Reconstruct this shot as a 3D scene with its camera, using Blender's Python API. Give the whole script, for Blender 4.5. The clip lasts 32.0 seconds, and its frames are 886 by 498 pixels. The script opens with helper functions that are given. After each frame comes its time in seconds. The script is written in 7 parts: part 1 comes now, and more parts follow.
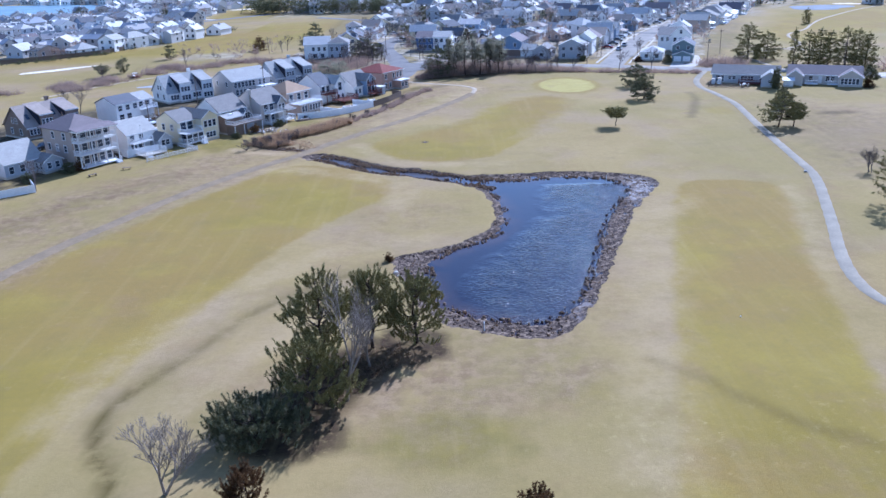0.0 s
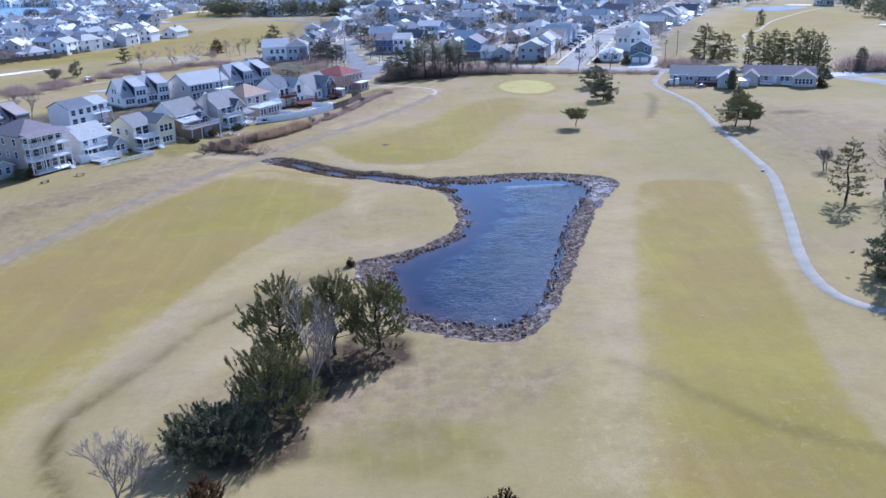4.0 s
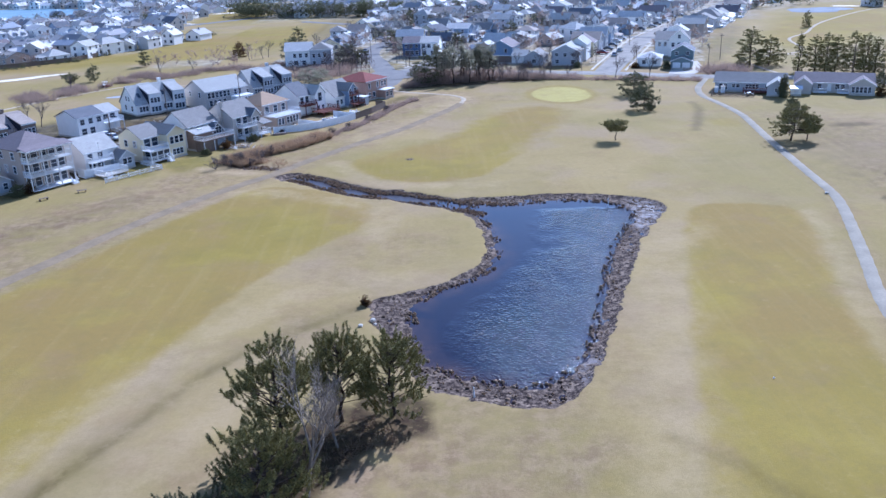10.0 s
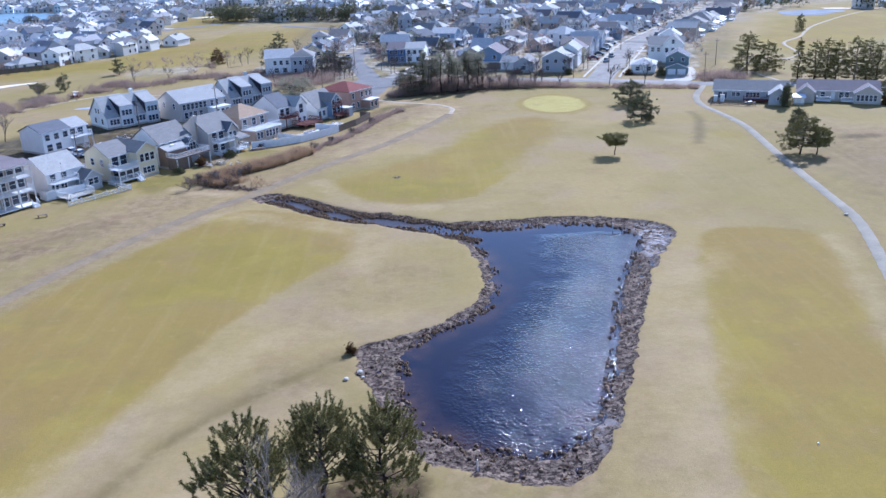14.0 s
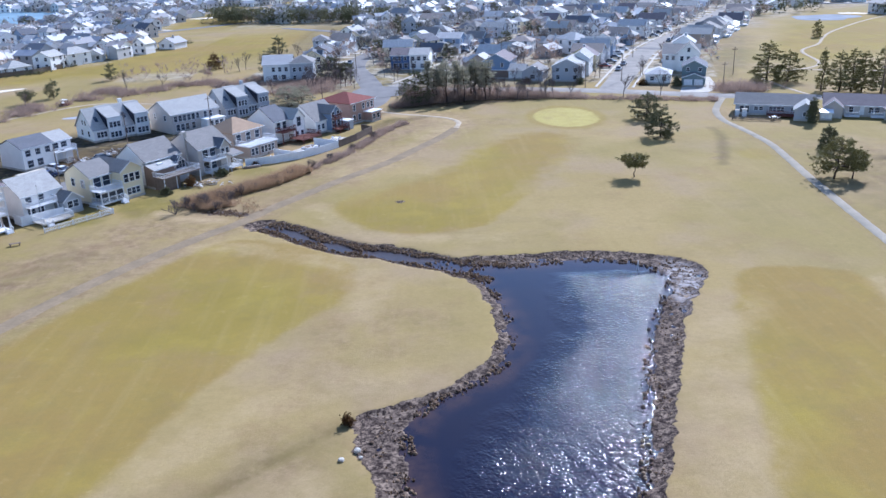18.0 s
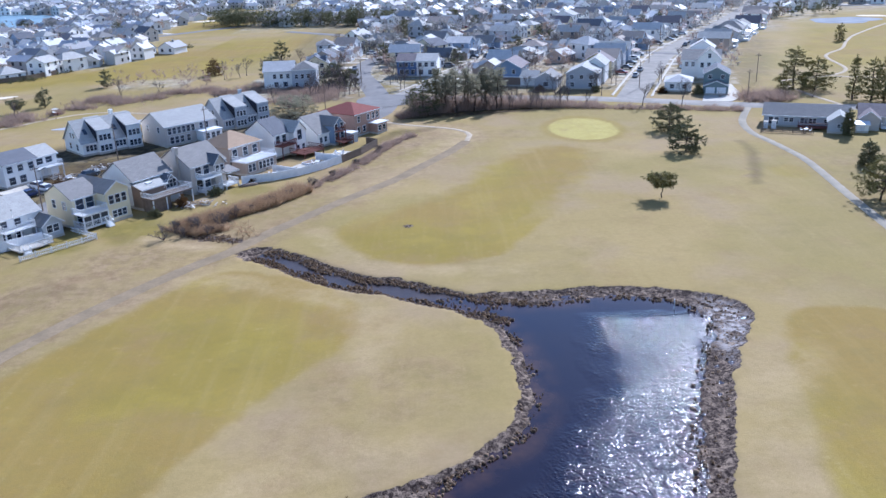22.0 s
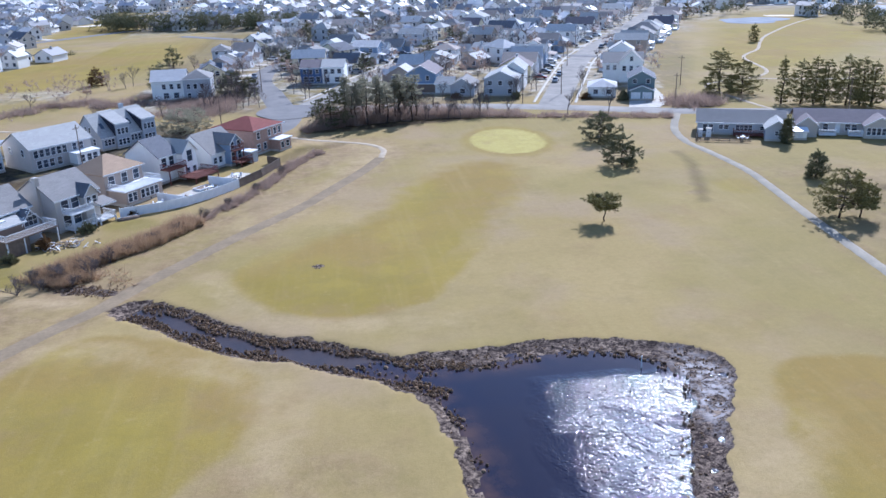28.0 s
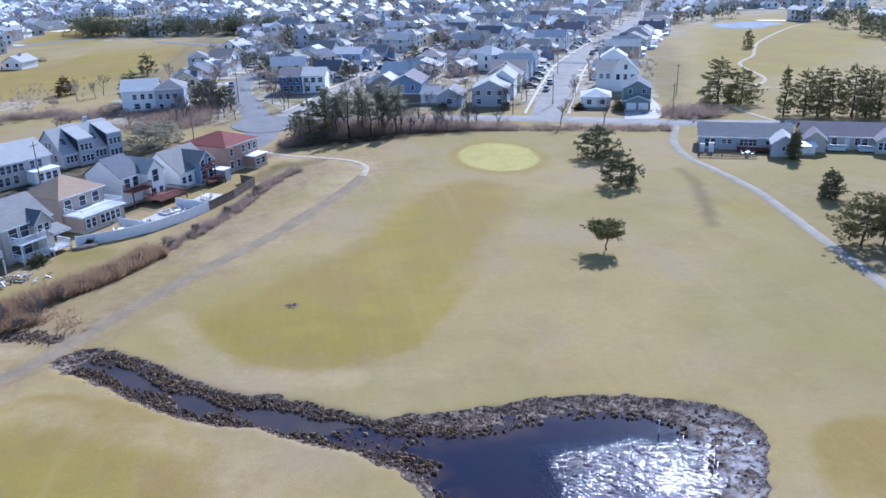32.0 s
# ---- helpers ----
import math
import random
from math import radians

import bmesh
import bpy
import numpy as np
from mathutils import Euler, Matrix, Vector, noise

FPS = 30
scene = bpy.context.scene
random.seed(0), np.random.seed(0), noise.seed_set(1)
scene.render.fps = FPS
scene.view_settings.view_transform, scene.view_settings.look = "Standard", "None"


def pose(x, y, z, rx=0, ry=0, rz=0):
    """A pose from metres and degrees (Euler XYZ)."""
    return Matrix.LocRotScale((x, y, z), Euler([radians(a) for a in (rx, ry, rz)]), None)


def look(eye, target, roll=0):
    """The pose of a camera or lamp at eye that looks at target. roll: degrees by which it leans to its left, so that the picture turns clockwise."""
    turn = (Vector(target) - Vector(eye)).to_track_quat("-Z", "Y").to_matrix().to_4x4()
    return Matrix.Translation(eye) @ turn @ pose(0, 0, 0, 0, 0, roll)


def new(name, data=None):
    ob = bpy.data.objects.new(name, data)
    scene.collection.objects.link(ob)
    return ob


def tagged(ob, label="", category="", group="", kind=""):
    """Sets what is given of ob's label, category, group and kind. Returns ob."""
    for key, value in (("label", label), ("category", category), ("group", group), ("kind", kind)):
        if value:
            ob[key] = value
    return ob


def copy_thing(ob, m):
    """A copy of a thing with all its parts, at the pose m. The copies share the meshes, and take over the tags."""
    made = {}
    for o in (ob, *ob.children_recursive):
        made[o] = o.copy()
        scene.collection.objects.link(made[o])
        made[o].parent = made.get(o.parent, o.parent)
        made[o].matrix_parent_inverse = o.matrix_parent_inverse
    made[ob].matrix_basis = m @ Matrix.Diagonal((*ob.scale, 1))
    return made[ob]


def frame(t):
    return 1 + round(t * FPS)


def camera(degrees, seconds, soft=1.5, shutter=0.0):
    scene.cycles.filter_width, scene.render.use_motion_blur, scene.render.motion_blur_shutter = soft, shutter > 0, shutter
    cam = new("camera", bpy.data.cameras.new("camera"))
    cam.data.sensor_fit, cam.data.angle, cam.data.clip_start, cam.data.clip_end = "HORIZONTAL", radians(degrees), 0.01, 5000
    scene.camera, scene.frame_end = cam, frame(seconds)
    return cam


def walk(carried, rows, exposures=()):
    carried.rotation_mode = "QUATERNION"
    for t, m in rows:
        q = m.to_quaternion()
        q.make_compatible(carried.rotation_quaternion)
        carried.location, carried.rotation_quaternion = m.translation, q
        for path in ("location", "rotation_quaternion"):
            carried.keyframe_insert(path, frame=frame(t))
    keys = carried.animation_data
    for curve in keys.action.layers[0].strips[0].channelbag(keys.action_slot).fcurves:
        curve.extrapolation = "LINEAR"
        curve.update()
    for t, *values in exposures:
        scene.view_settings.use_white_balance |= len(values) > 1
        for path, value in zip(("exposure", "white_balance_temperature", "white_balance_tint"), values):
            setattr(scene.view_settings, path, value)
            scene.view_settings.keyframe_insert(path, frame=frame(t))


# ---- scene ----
cam = camera(55.6, 32.0)
PATH = [
    (0, (0.154, -16.668, 43.913), (0.143, -14.792, 43.218), -2.0),
    (0.5, (0.197, -16.582, 44.089), (0.203, -14.708, 43.39), -1.9),
    (1, (0.377, -16.546, 44.136), (0.394, -14.672, 43.437), -1.9),
    (1.5, (0.371, -16.382, 44.051), (0.393, -14.508, 43.353), -1.9),
    (2, (0.278, -16.252, 44.007), (0.318, -14.378, 43.311), -1.8),
    (2.5, (0.273, -16.139, 43.802), (0.327, -14.264, 43.108), -1.9),
    (4.5, (0.285, -15.371, 43.864), (0.39, -13.498, 43.17), -1.8),
    (5, (0.405, -14.758, 43.821), (0.558, -12.889, 43.126), -1.8),
    (5.5, (0.532, -13.81, 43.761), (0.701, -11.943, 43.064), -1.8),
    (6, (0.655, -12.702, 43.657), (0.832, -10.835, 42.96), -1.9),
    (6.5, (0.767, -11.496, 43.728), (0.956, -9.631, 43.029), -1.9),
    (7, (0.876, -10.24, 43.783), (1.065, -8.376, 43.083), -1.9),
    (7.5, (1.088, -8.679, 43.715), (1.277, -6.815, 43.015), -1.9),
    (8, (1.094, -7.061, 43.643), (1.287, -5.198, 42.944), -2.0),
    (8.5, (1.32, -5.436, 43.678), (1.494, -3.57, 42.978), -2.0),
    (9, (1.3, -3.9, 43.577), (1.38, -2.026, 42.882), -2.1),
    (9.5, (1.341, -2.284, 43.567), (1.371, -0.408, 42.874), -2.2),
    (10, (1.203, -0.832, 43.473), (1.213, 1.044, 42.782), -2.1),
    (10.5, (1.069, 0.634, 43.523), (1.077, 2.51, 42.832), -2.1),
    (11, (0.987, 2.216, 43.603), (1.0, 4.093, 42.912), -2.1),
    (11.5, (1.029, 3.813, 43.589), (1.049, 5.69, 42.899), -2.1),
    (12, (0.814, 5.201, 43.632), (0.843, 7.078, 42.942), -2.1),
    (12.5, (0.627, 6.735, 43.68), (0.662, 8.612, 42.99), -2.1),
    (13, (0.468, 8.118, 43.683), (0.504, 9.995, 42.995), -2.1),
    (13.5, (0.387, 9.69, 43.853), (0.43, 11.567, 43.164), -2.2),
    (14, (0.371, 11.19, 43.868), (0.417, 13.067, 43.178), -2.2),
    (14.5, (0.258, 12.83, 44.13), (0.303, 14.707, 43.441), -2.3),
    (16.5, (0.182, 19.702, 44.481), (0.225, 21.579, 43.793), -2.0),
    (17, (0.133, 21.352, 44.621), (0.176, 23.229, 43.931), -2.0),
    (17.5, (0.143, 22.988, 44.904), (0.184, 24.865, 44.213), -2.0),
    (18, (0.008, 24.604, 45.176), (0.05, 26.48, 44.483), -1.9),
    (18.5, (-0.019, 26.222, 45.357), (0.022, 28.098, 44.664), -1.9),
    (19, (-0.043, 27.934, 45.397), (-0.005, 29.81, 44.705), -2.0),
    (19.5, (-0.091, 29.775, 45.384), (-0.056, 31.651, 44.693), -1.9),
    (20, (-0.177, 31.443, 45.371), (-0.144, 33.319, 44.68), -2.0),
    (20.5, (-0.261, 33.08, 45.338), (-0.23, 34.957, 44.649), -2.0),
    (21, (-0.473, 34.703, 45.305), (-0.441, 36.581, 44.616), -2.0),
    (21.5, (-0.446, 36.455, 45.374), (-0.416, 38.332, 44.684), -2.0),
    (22, (-0.561, 38.091, 45.258), (-0.532, 39.968, 44.567), -2.0),
    (22.5, (-0.745, 39.85, 45.168), (-0.715, 41.727, 44.479), -2.0),
    (23, (-0.919, 41.384, 45.007), (-0.887, 43.262, 44.319), -2.0),
    (23.5, (-0.968, 43.135, 44.848), (-0.936, 45.012, 44.159), -2.0),
    (24, (-0.979, 44.82, 44.79), (-0.946, 46.697, 44.1), -2.0),
    (24.5, (-1.011, 46.536, 44.594), (-0.975, 48.413, 43.904), -2.0),
    (26.5, (-1.09, 53.527, 44.176), (-1.001, 55.402, 43.485), -1.9),
    (27, (-0.898, 55.109, 44.078), (-0.762, 56.981, 43.387), -2.0),
    (27.5, (-0.782, 57.017, 43.985), (-0.565, 58.88, 43.291), -2.0),
    (28, (-0.547, 58.847, 43.696), (-0.311, 60.708, 43.003), -1.8),
    (28.5, (-0.209, 60.48, 43.675), (0.027, 62.342, 42.983), -2.0),
    (29, (0.1, 62.01, 43.631), (0.365, 63.868, 42.938), -2.1),
    (29.5, (0.415, 63.73, 43.48), (0.761, 65.573, 42.784), -2.1),
    (30, (0.555, 65.553, 43.288), (0.938, 67.389, 42.593), -2.0),
    (30.5, (0.788, 67.323, 43.309), (1.174, 69.159, 42.615), -2.0),
    (31, (0.834, 68.794, 43.327), (1.166, 70.642, 42.636), -1.8),
    (31.5, (0.796, 70.237, 43.456), (1.078, 72.092, 42.765), -1.6),
    (32, (1.032, 71.379, 43.77), (1.301, 73.237, 43.081), -1.7),
]
# the camera's white balance drifts a little on the way
TINTS = [(0.0, 0.65, 4780, 19.0), (9.0, 0.65, 4820, 18.5), (14.0, 0.65, 4970, 17.5), (18.0, 0.67, 5200, 16.0), (27.0, 0.64, 5200, 16.0), (30.0, 0.64, 4990, 16.0), (32.0, 0.63, 4910, 16.0)]
walk(cam, [(t, look(eye, target, roll)) for t, eye, target, roll in PATH], TINTS)

# ---- light ----
SUN_AZ, SUN_EL = radians(31.5), radians(35.5)      # from +y towards +x
world = bpy.data.worlds.new("world")
scene.world = world
world.use_nodes = True
wn = world.node_tree
sky = wn.nodes.new("ShaderNodeTexSky")
sky.sky_type = "NISHITA"
sky.sun_disc = False
sky.sun_elevation, sky.sun_rotation = SUN_EL, SUN_AZ
sky.air_density, sky.dust_density, sky.ozone_density = 1.0, 0.35, 1.7
wn.links.new(sky.outputs[0], wn.nodes["Background"].inputs[0])
wn.nodes["Background"].inputs[1].default_value = 0.12
sun = new("sun", bpy.data.lights.new("sun", "SUN"))
sun.data.energy, sun.data.angle, sun.data.color = 5.0, radians(0.53), (1.0, 0.965, 0.92)
sun.matrix_world = look((300 * math.sin(SUN_AZ), 300 * math.cos(SUN_AZ), 300 * math.tan(SUN_EL)), (0, 0, 0))


# ---- materials ----
def srgb(r, g, b):
    return tuple((c / 12.92 if c <= 0.04045 else ((c + 0.055) / 1.055) ** 2.4) for c in (r, g, b)) + (1.0,)


class Nodes:
    """A short way to wire a material."""

    def __init__(self, name):
        self.mat = bpy.data.materials.new(name)
        self.mat.use_nodes = True
        self.tree = self.mat.node_tree
        self.out = self.tree.nodes["Principled BSDF"]

    def node(self, kind, **values):
        n = self.tree.nodes.new("ShaderNode" + kind)
        for key, value in values.items():
            n.inputs[key.replace("_", " ")].default_value = value
        return n

    def link(self, a, b):
        self.tree.links.new(a, b)

    def coords(self, scale=1.0):
        t, m = self.node("TexCoord"), self.node("Mapping")
        m.inputs["Scale"].default_value = scale if isinstance(scale, tuple) else (scale,) * 3
        self.link(t.outputs["Object"], m.inputs[0])
        return m.outputs[0]

    def noise(self, scale, detail=4.0, rough=0.6, vec=None, lo=0.35, hi=0.65):
        n = self.node("TexNoise", Scale=scale, Detail=detail, Roughness=rough)
        self.link(vec or self.coords(), n.inputs["Vector"])
        r = self.node("MapRange", From_Min=lo, From_Max=hi)
        self.link(n.outputs[0], r.inputs[0])
        return r.outputs[0]

    def mix(self, fac, a, b, blend="MIX"):
        m = self.tree.nodes.new("ShaderNodeMix")
        m.data_type, m.blend_type = "RGBA", blend
        for socket, value in ((m.inputs[0], fac), (m.inputs[6], a), (m.inputs[7], b)):
            if hasattr(value, "is_linked"):
                self.link(value, socket)
            else:
                socket.default_value = value
        return m.outputs[2]

    def times(self, a, b):
        m = self.node("Math")
        m.operation = "MULTIPLY"
        for socket, value in ((m.inputs[0], a), (m.inputs[1], b)):
            if hasattr(value, "is_linked"):
                self.link(value, socket)
            else:
                socket.default_value = value
        return m.outputs[0]

    def attribute(self, name):
        a = self.node("Attribute")
        a.attribute_name = name
        return a.outputs["Fac"]

    def random(self):
        return self.node("ObjectInfo").outputs["Random"]

    def island(self):
        return self.node("NewGeometry").outputs["Random Per Island"]

    def bump(self, height, strength=0.4, distance=0.05):
        b = self.node("Bump", Strength=strength, Distance=distance)
        self.link(height, b.inputs["Height"])
        self.link(b.outputs[0], self.out.inputs["Normal"])

    def done(self, colour, rough=0.8, metal=0.0, spec=0.3):
        for socket, value in ((self.out.inputs["Base Color"], colour), (self.out.inputs["Roughness"], rough)):
            if hasattr(value, "is_linked"):
                self.link(value, socket)
            else:
                socket.default_value = value
        self.out.inputs["Metallic"].default_value = metal
        self.out.inputs["Specular IOR Level"].default_value = spec
        return self.mat


def two_tone(name, a, b, scale=3.0, rough=0.8, fine=30.0, spec=0.3, bump=0.3, metal=0.0, vary=0.0):
    n = Nodes(name)
    c = n.mix(n.noise(scale), a, b)
    c = n.mix(n.times(n.noise(fine, 2.0), 0.35), c, tuple(v * 0.6 for v in a[:3]) + (1,))
    if vary:
        c = n.mix(n.times(n.random(), vary), c, tuple(v * 0.45 for v in b[:3]) + (1,))
    if bump:
        n.bump(n.noise(fine, 3.0), bump, 0.03)
    return n.done(c, rough, metal, spec)


def leafy(name, a, b, spec=0.2, rough=0.7, thin=0.0):
    """Foliage and twigs, each blade of its own shade; thin=share of the light that passes through."""
    n = Nodes(name)
    c = n.mix(n.island(), a, b)
    n.done(c, rough, 0, spec)
    if thin:
        t, m = n.node("BsdfTranslucent"), n.node("MixShader")
        m.inputs[0].default_value = thin
        n.link(c, t.inputs["Color"])
        n.link(n.out.outputs[0], m.inputs[1])
        n.link(t.outputs[0], m.inputs[2])
        n.link(m.outputs[0], n.tree.nodes["Material Output"].inputs["Surface"])
    return n.mat


def siding(name, a, dirty=0.12):
    """Lapped boards: fine horizontal courses, with a little weather."""
    n = Nodes(name)
    w = n.tree.nodes.new("ShaderNodeTexWave")
    w.bands_direction, w.wave_profile = "Z", "SAW"
    w.inputs["Scale"].default_value, w.inputs["Distortion"].default_value = 1.6, 0.0
    n.link(n.coords(), w.inputs["Vector"])
    c = n.mix(n.times(n.noise(0.7), dirty * 2), a, tuple(v * 0.72 for v in a[:3]) + (1,))
    c = n.mix(n.times(n.noise(9.0), dirty), c, tuple(v * 0.6 for v in a[:3]) + (1,))
    n.bump(w.outputs[0], 0.35, 0.02)
    return n.done(c, 0.55, 0, 0.35)


def shingles(name, a):
    n = Nodes(name)
    b = n.node("TexBrick", Scale=1.0, Mortar_Size=0.012, Brick_Width=0.9, Row_Height=0.28)
    b.inputs["Color1"].default_value, b.inputs["Color2"].default_value = a, tuple(v * 0.78 for v in a[:3]) + (1,)
    b.inputs["Mortar"].default_value = tuple(v * 0.5 for v in a[:3]) + (1,)
    t = n.node("TexCoord")
    n.link(t.outputs["Object"], b.inputs["Vector"])
    c = n.mix(n.times(n.noise(0.5), 0.5), b.outputs[0], tuple(v * 0.7 for v in a[:3]) + (1,))
    c = n.mix(n.times(n.noise(6.0), 0.4), c, tuple(min(1, v * 1.35) for v in a[:3]) + (1,))
    n.bump(n.noise(25.0), 0.25, 0.02)
    return n.done(c, 0.85, 0, 0.14)


def grass_material():
    n = Nodes("winter_grass")
    c = n.mix(n.noise(0.03, 3.0, 0.5), srgb(0.635, 0.55, 0.38), srgb(0.60, 0.52, 0.345))
    c = n.mix(n.times(n.noise(0.045, 4.0, 0.55, lo=0.45, hi=0.60), 0.7), c, srgb(0.605, 0.52, 0.42))
    c = n.mix(n.times(n.noise(0.021, 4.0, 0.5, lo=0.46, hi=0.57), 0.8), c, srgb(0.565, 0.50, 0.31))
    f = n.mix(n.noise(0.035, 4.0, 0.55), srgb(0.535, 0.465, 0.215), srgb(0.585, 0.505, 0.255))
    f = n.mix(n.times(n.noise(0.026, 3.0, 0.5, lo=0.44, hi=0.58), 0.9), f, srgb(0.56, 0.465, 0.265))
    f = n.mix(n.times(n.noise(0.075, 4.0, 0.6, lo=0.52, hi=0.7), 0.55), f, srgb(0.615, 0.545, 0.25))
    c = n.mix(n.attribute("fairway"), c, f)
    c = n.mix(n.attribute("green"), c, n.mix(n.noise(0.3), srgb(0.71, 0.655, 0.40), srgb(0.675, 0.615, 0.36)))
    worn = n.mix(n.noise(0.5, 5.0, 0.7, lo=0.42, hi=0.58), srgb(0.61, 0.52, 0.415), srgb(0.50, 0.41, 0.325))
    c = n.mix(n.times(n.attribute("worn"), n.noise(0.2, 6.0, 0.7, lo=0.3, hi=0.6)), c, worn)
    c = n.mix(n.times(n.attribute("lush"), n.noise(0.11, 5.0, 0.65, lo=0.28, hi=0.5)), c, n.mix(n.noise(0.22, 4.0, 0.6), srgb(0.43, 0.395, 0.195), srgb(0.545, 0.48, 0.255)))
    ragged = n.node("Math")
    n.link(n.attribute("mud"), ragged.inputs[0])
    n.link(n.times(n.noise(0.9, 5.0, 0.75, lo=0.3, hi=0.7), 0.5), ragged.inputs[1])
    edge = n.node("MapRange", From_Min=0.62, From_Max=0.78)
    n.link(ragged.outputs[0], edge.inputs[0])
    mud = edge.outputs[0]
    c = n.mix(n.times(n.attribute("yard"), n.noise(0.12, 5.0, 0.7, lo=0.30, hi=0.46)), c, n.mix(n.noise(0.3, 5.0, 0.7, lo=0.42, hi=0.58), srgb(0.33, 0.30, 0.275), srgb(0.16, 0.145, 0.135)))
    c = n.mix(n.times(n.attribute("paved"), n.noise(0.11, 5.0, 0.75, lo=0.40, hi=0.56)), c, n.mix(n.noise(0.25, 5.0, 0.7, lo=0.42, hi=0.58), srgb(0.78, 0.75, 0.71), srgb(0.52, 0.50, 0.47)))
    c = n.mix(n.times(n.attribute("pale"), n.noise(0.16, 6.0, 0.7, lo=0.32, hi=0.6)), c, srgb(0.70, 0.61, 0.475))
    # dark litter and soil; under the pines it also paints in their shade
    c = n.mix(n.times(n.attribute("soil_and_shade"), n.noise(0.7, 6.0, 0.8, lo=0.28, hi=0.46)), c, n.mix(n.noise(2.0, 4.0, 0.7), srgb(0.27, 0.205, 0.165), srgb(0.17, 0.125, 0.11)))
    c = n.mix(n.times(n.attribute("swale"), n.noise(0.35, 5.0, 0.7, lo=0.25, hi=0.5)), c, srgb(0.33, 0.285, 0.15))
    # faint lines left by mowers, mottling of single tufts, pale flecks and bare specks
    c = n.mix(n.times(n.noise(0.5, 4.0, 0.6, n.coords((1.0, 0.06, 1.0)), 0.5, 0.72), 0.2), c, srgb(0.655, 0.58, 0.40))
    c = n.mix(n.times(n.noise(0.13, 6.0, 0.7, lo=0.5, hi=0.68), 0.32), c, srgb(0.49, 0.43, 0.27))
    c = n.mix(n.times(n.noise(0.10, 5.0, 0.65, lo=0.54, hi=0.68), 0.4), c, srgb(0.56, 0.46, 0.335))
    c = n.mix(n.times(n.noise(1.1, 6.0, 0.75, lo=0.42, hi=0.68), 0.24), c, srgb(0.47, 0.42, 0.27))
    c = n.mix(n.times(n.noise(0.5, 6.0, 0.8, lo=0.57, hi=0.74), 0.28), c, srgb(0.71, 0.63, 0.46))
    c = n.mix(n.times(n.times(n.attribute("fleck"), 0.5), n.noise(0.7, 5.0, 0.75, lo=0.56, hi=0.68)), c, srgb(0.72, 0.645, 0.46))
    c = n.mix(n.times(n.noise(4.0, 4.0, 0.7), 0.12), c, srgb(0.40, 0.36, 0.22))
    c = n.mix(1.0, c, (0.93, 0.925, 0.87, 1), "MULTIPLY")
    # churned mud: dark roots, paler dried crust; wet silt on the flats
    soil = n.mix(n.noise(1.6, 6.0, 0.85, lo=0.44, hi=0.58), srgb(0.165, 0.13, 0.12), srgb(0.465, 0.405, 0.355))
    soil = n.mix(n.times(n.noise(0.8, 5.0, 0.8, lo=0.54, hi=0.62), 0.8), soil, srgb(0.57, 0.50, 0.43))
    soil = n.mix(n.times(n.noise(3.4, 4.0, 0.8, lo=0.53, hi=0.61), 0.6), soil, srgb(0.13, 0.105, 0.10))
    c = n.mix(mud, c, soil)
    wet = n.times(n.attribute("silt"), n.noise(0.9, 6.0, 0.8, lo=0.46, hi=0.56))
    c = n.mix(wet, c, srgb(0.43, 0.40, 0.40))
    n.bump(n.noise(3.0, 6.0, 0.8), 0.3, 0.05)
    # wet mud shines, dry turf does not
    rough = n.node("MapRange", To_Min=0.95, To_Max=0.55)
    n.link(wet, rough.inputs[0])
    n.link(n.mix(wet, (0.08, 0.08, 0.08, 1), (0.3, 0.3, 0.3, 1)), n.out.inputs["Specular IOR Level"])
    return n.done(c, rough.outputs[0], 0, 0.08)


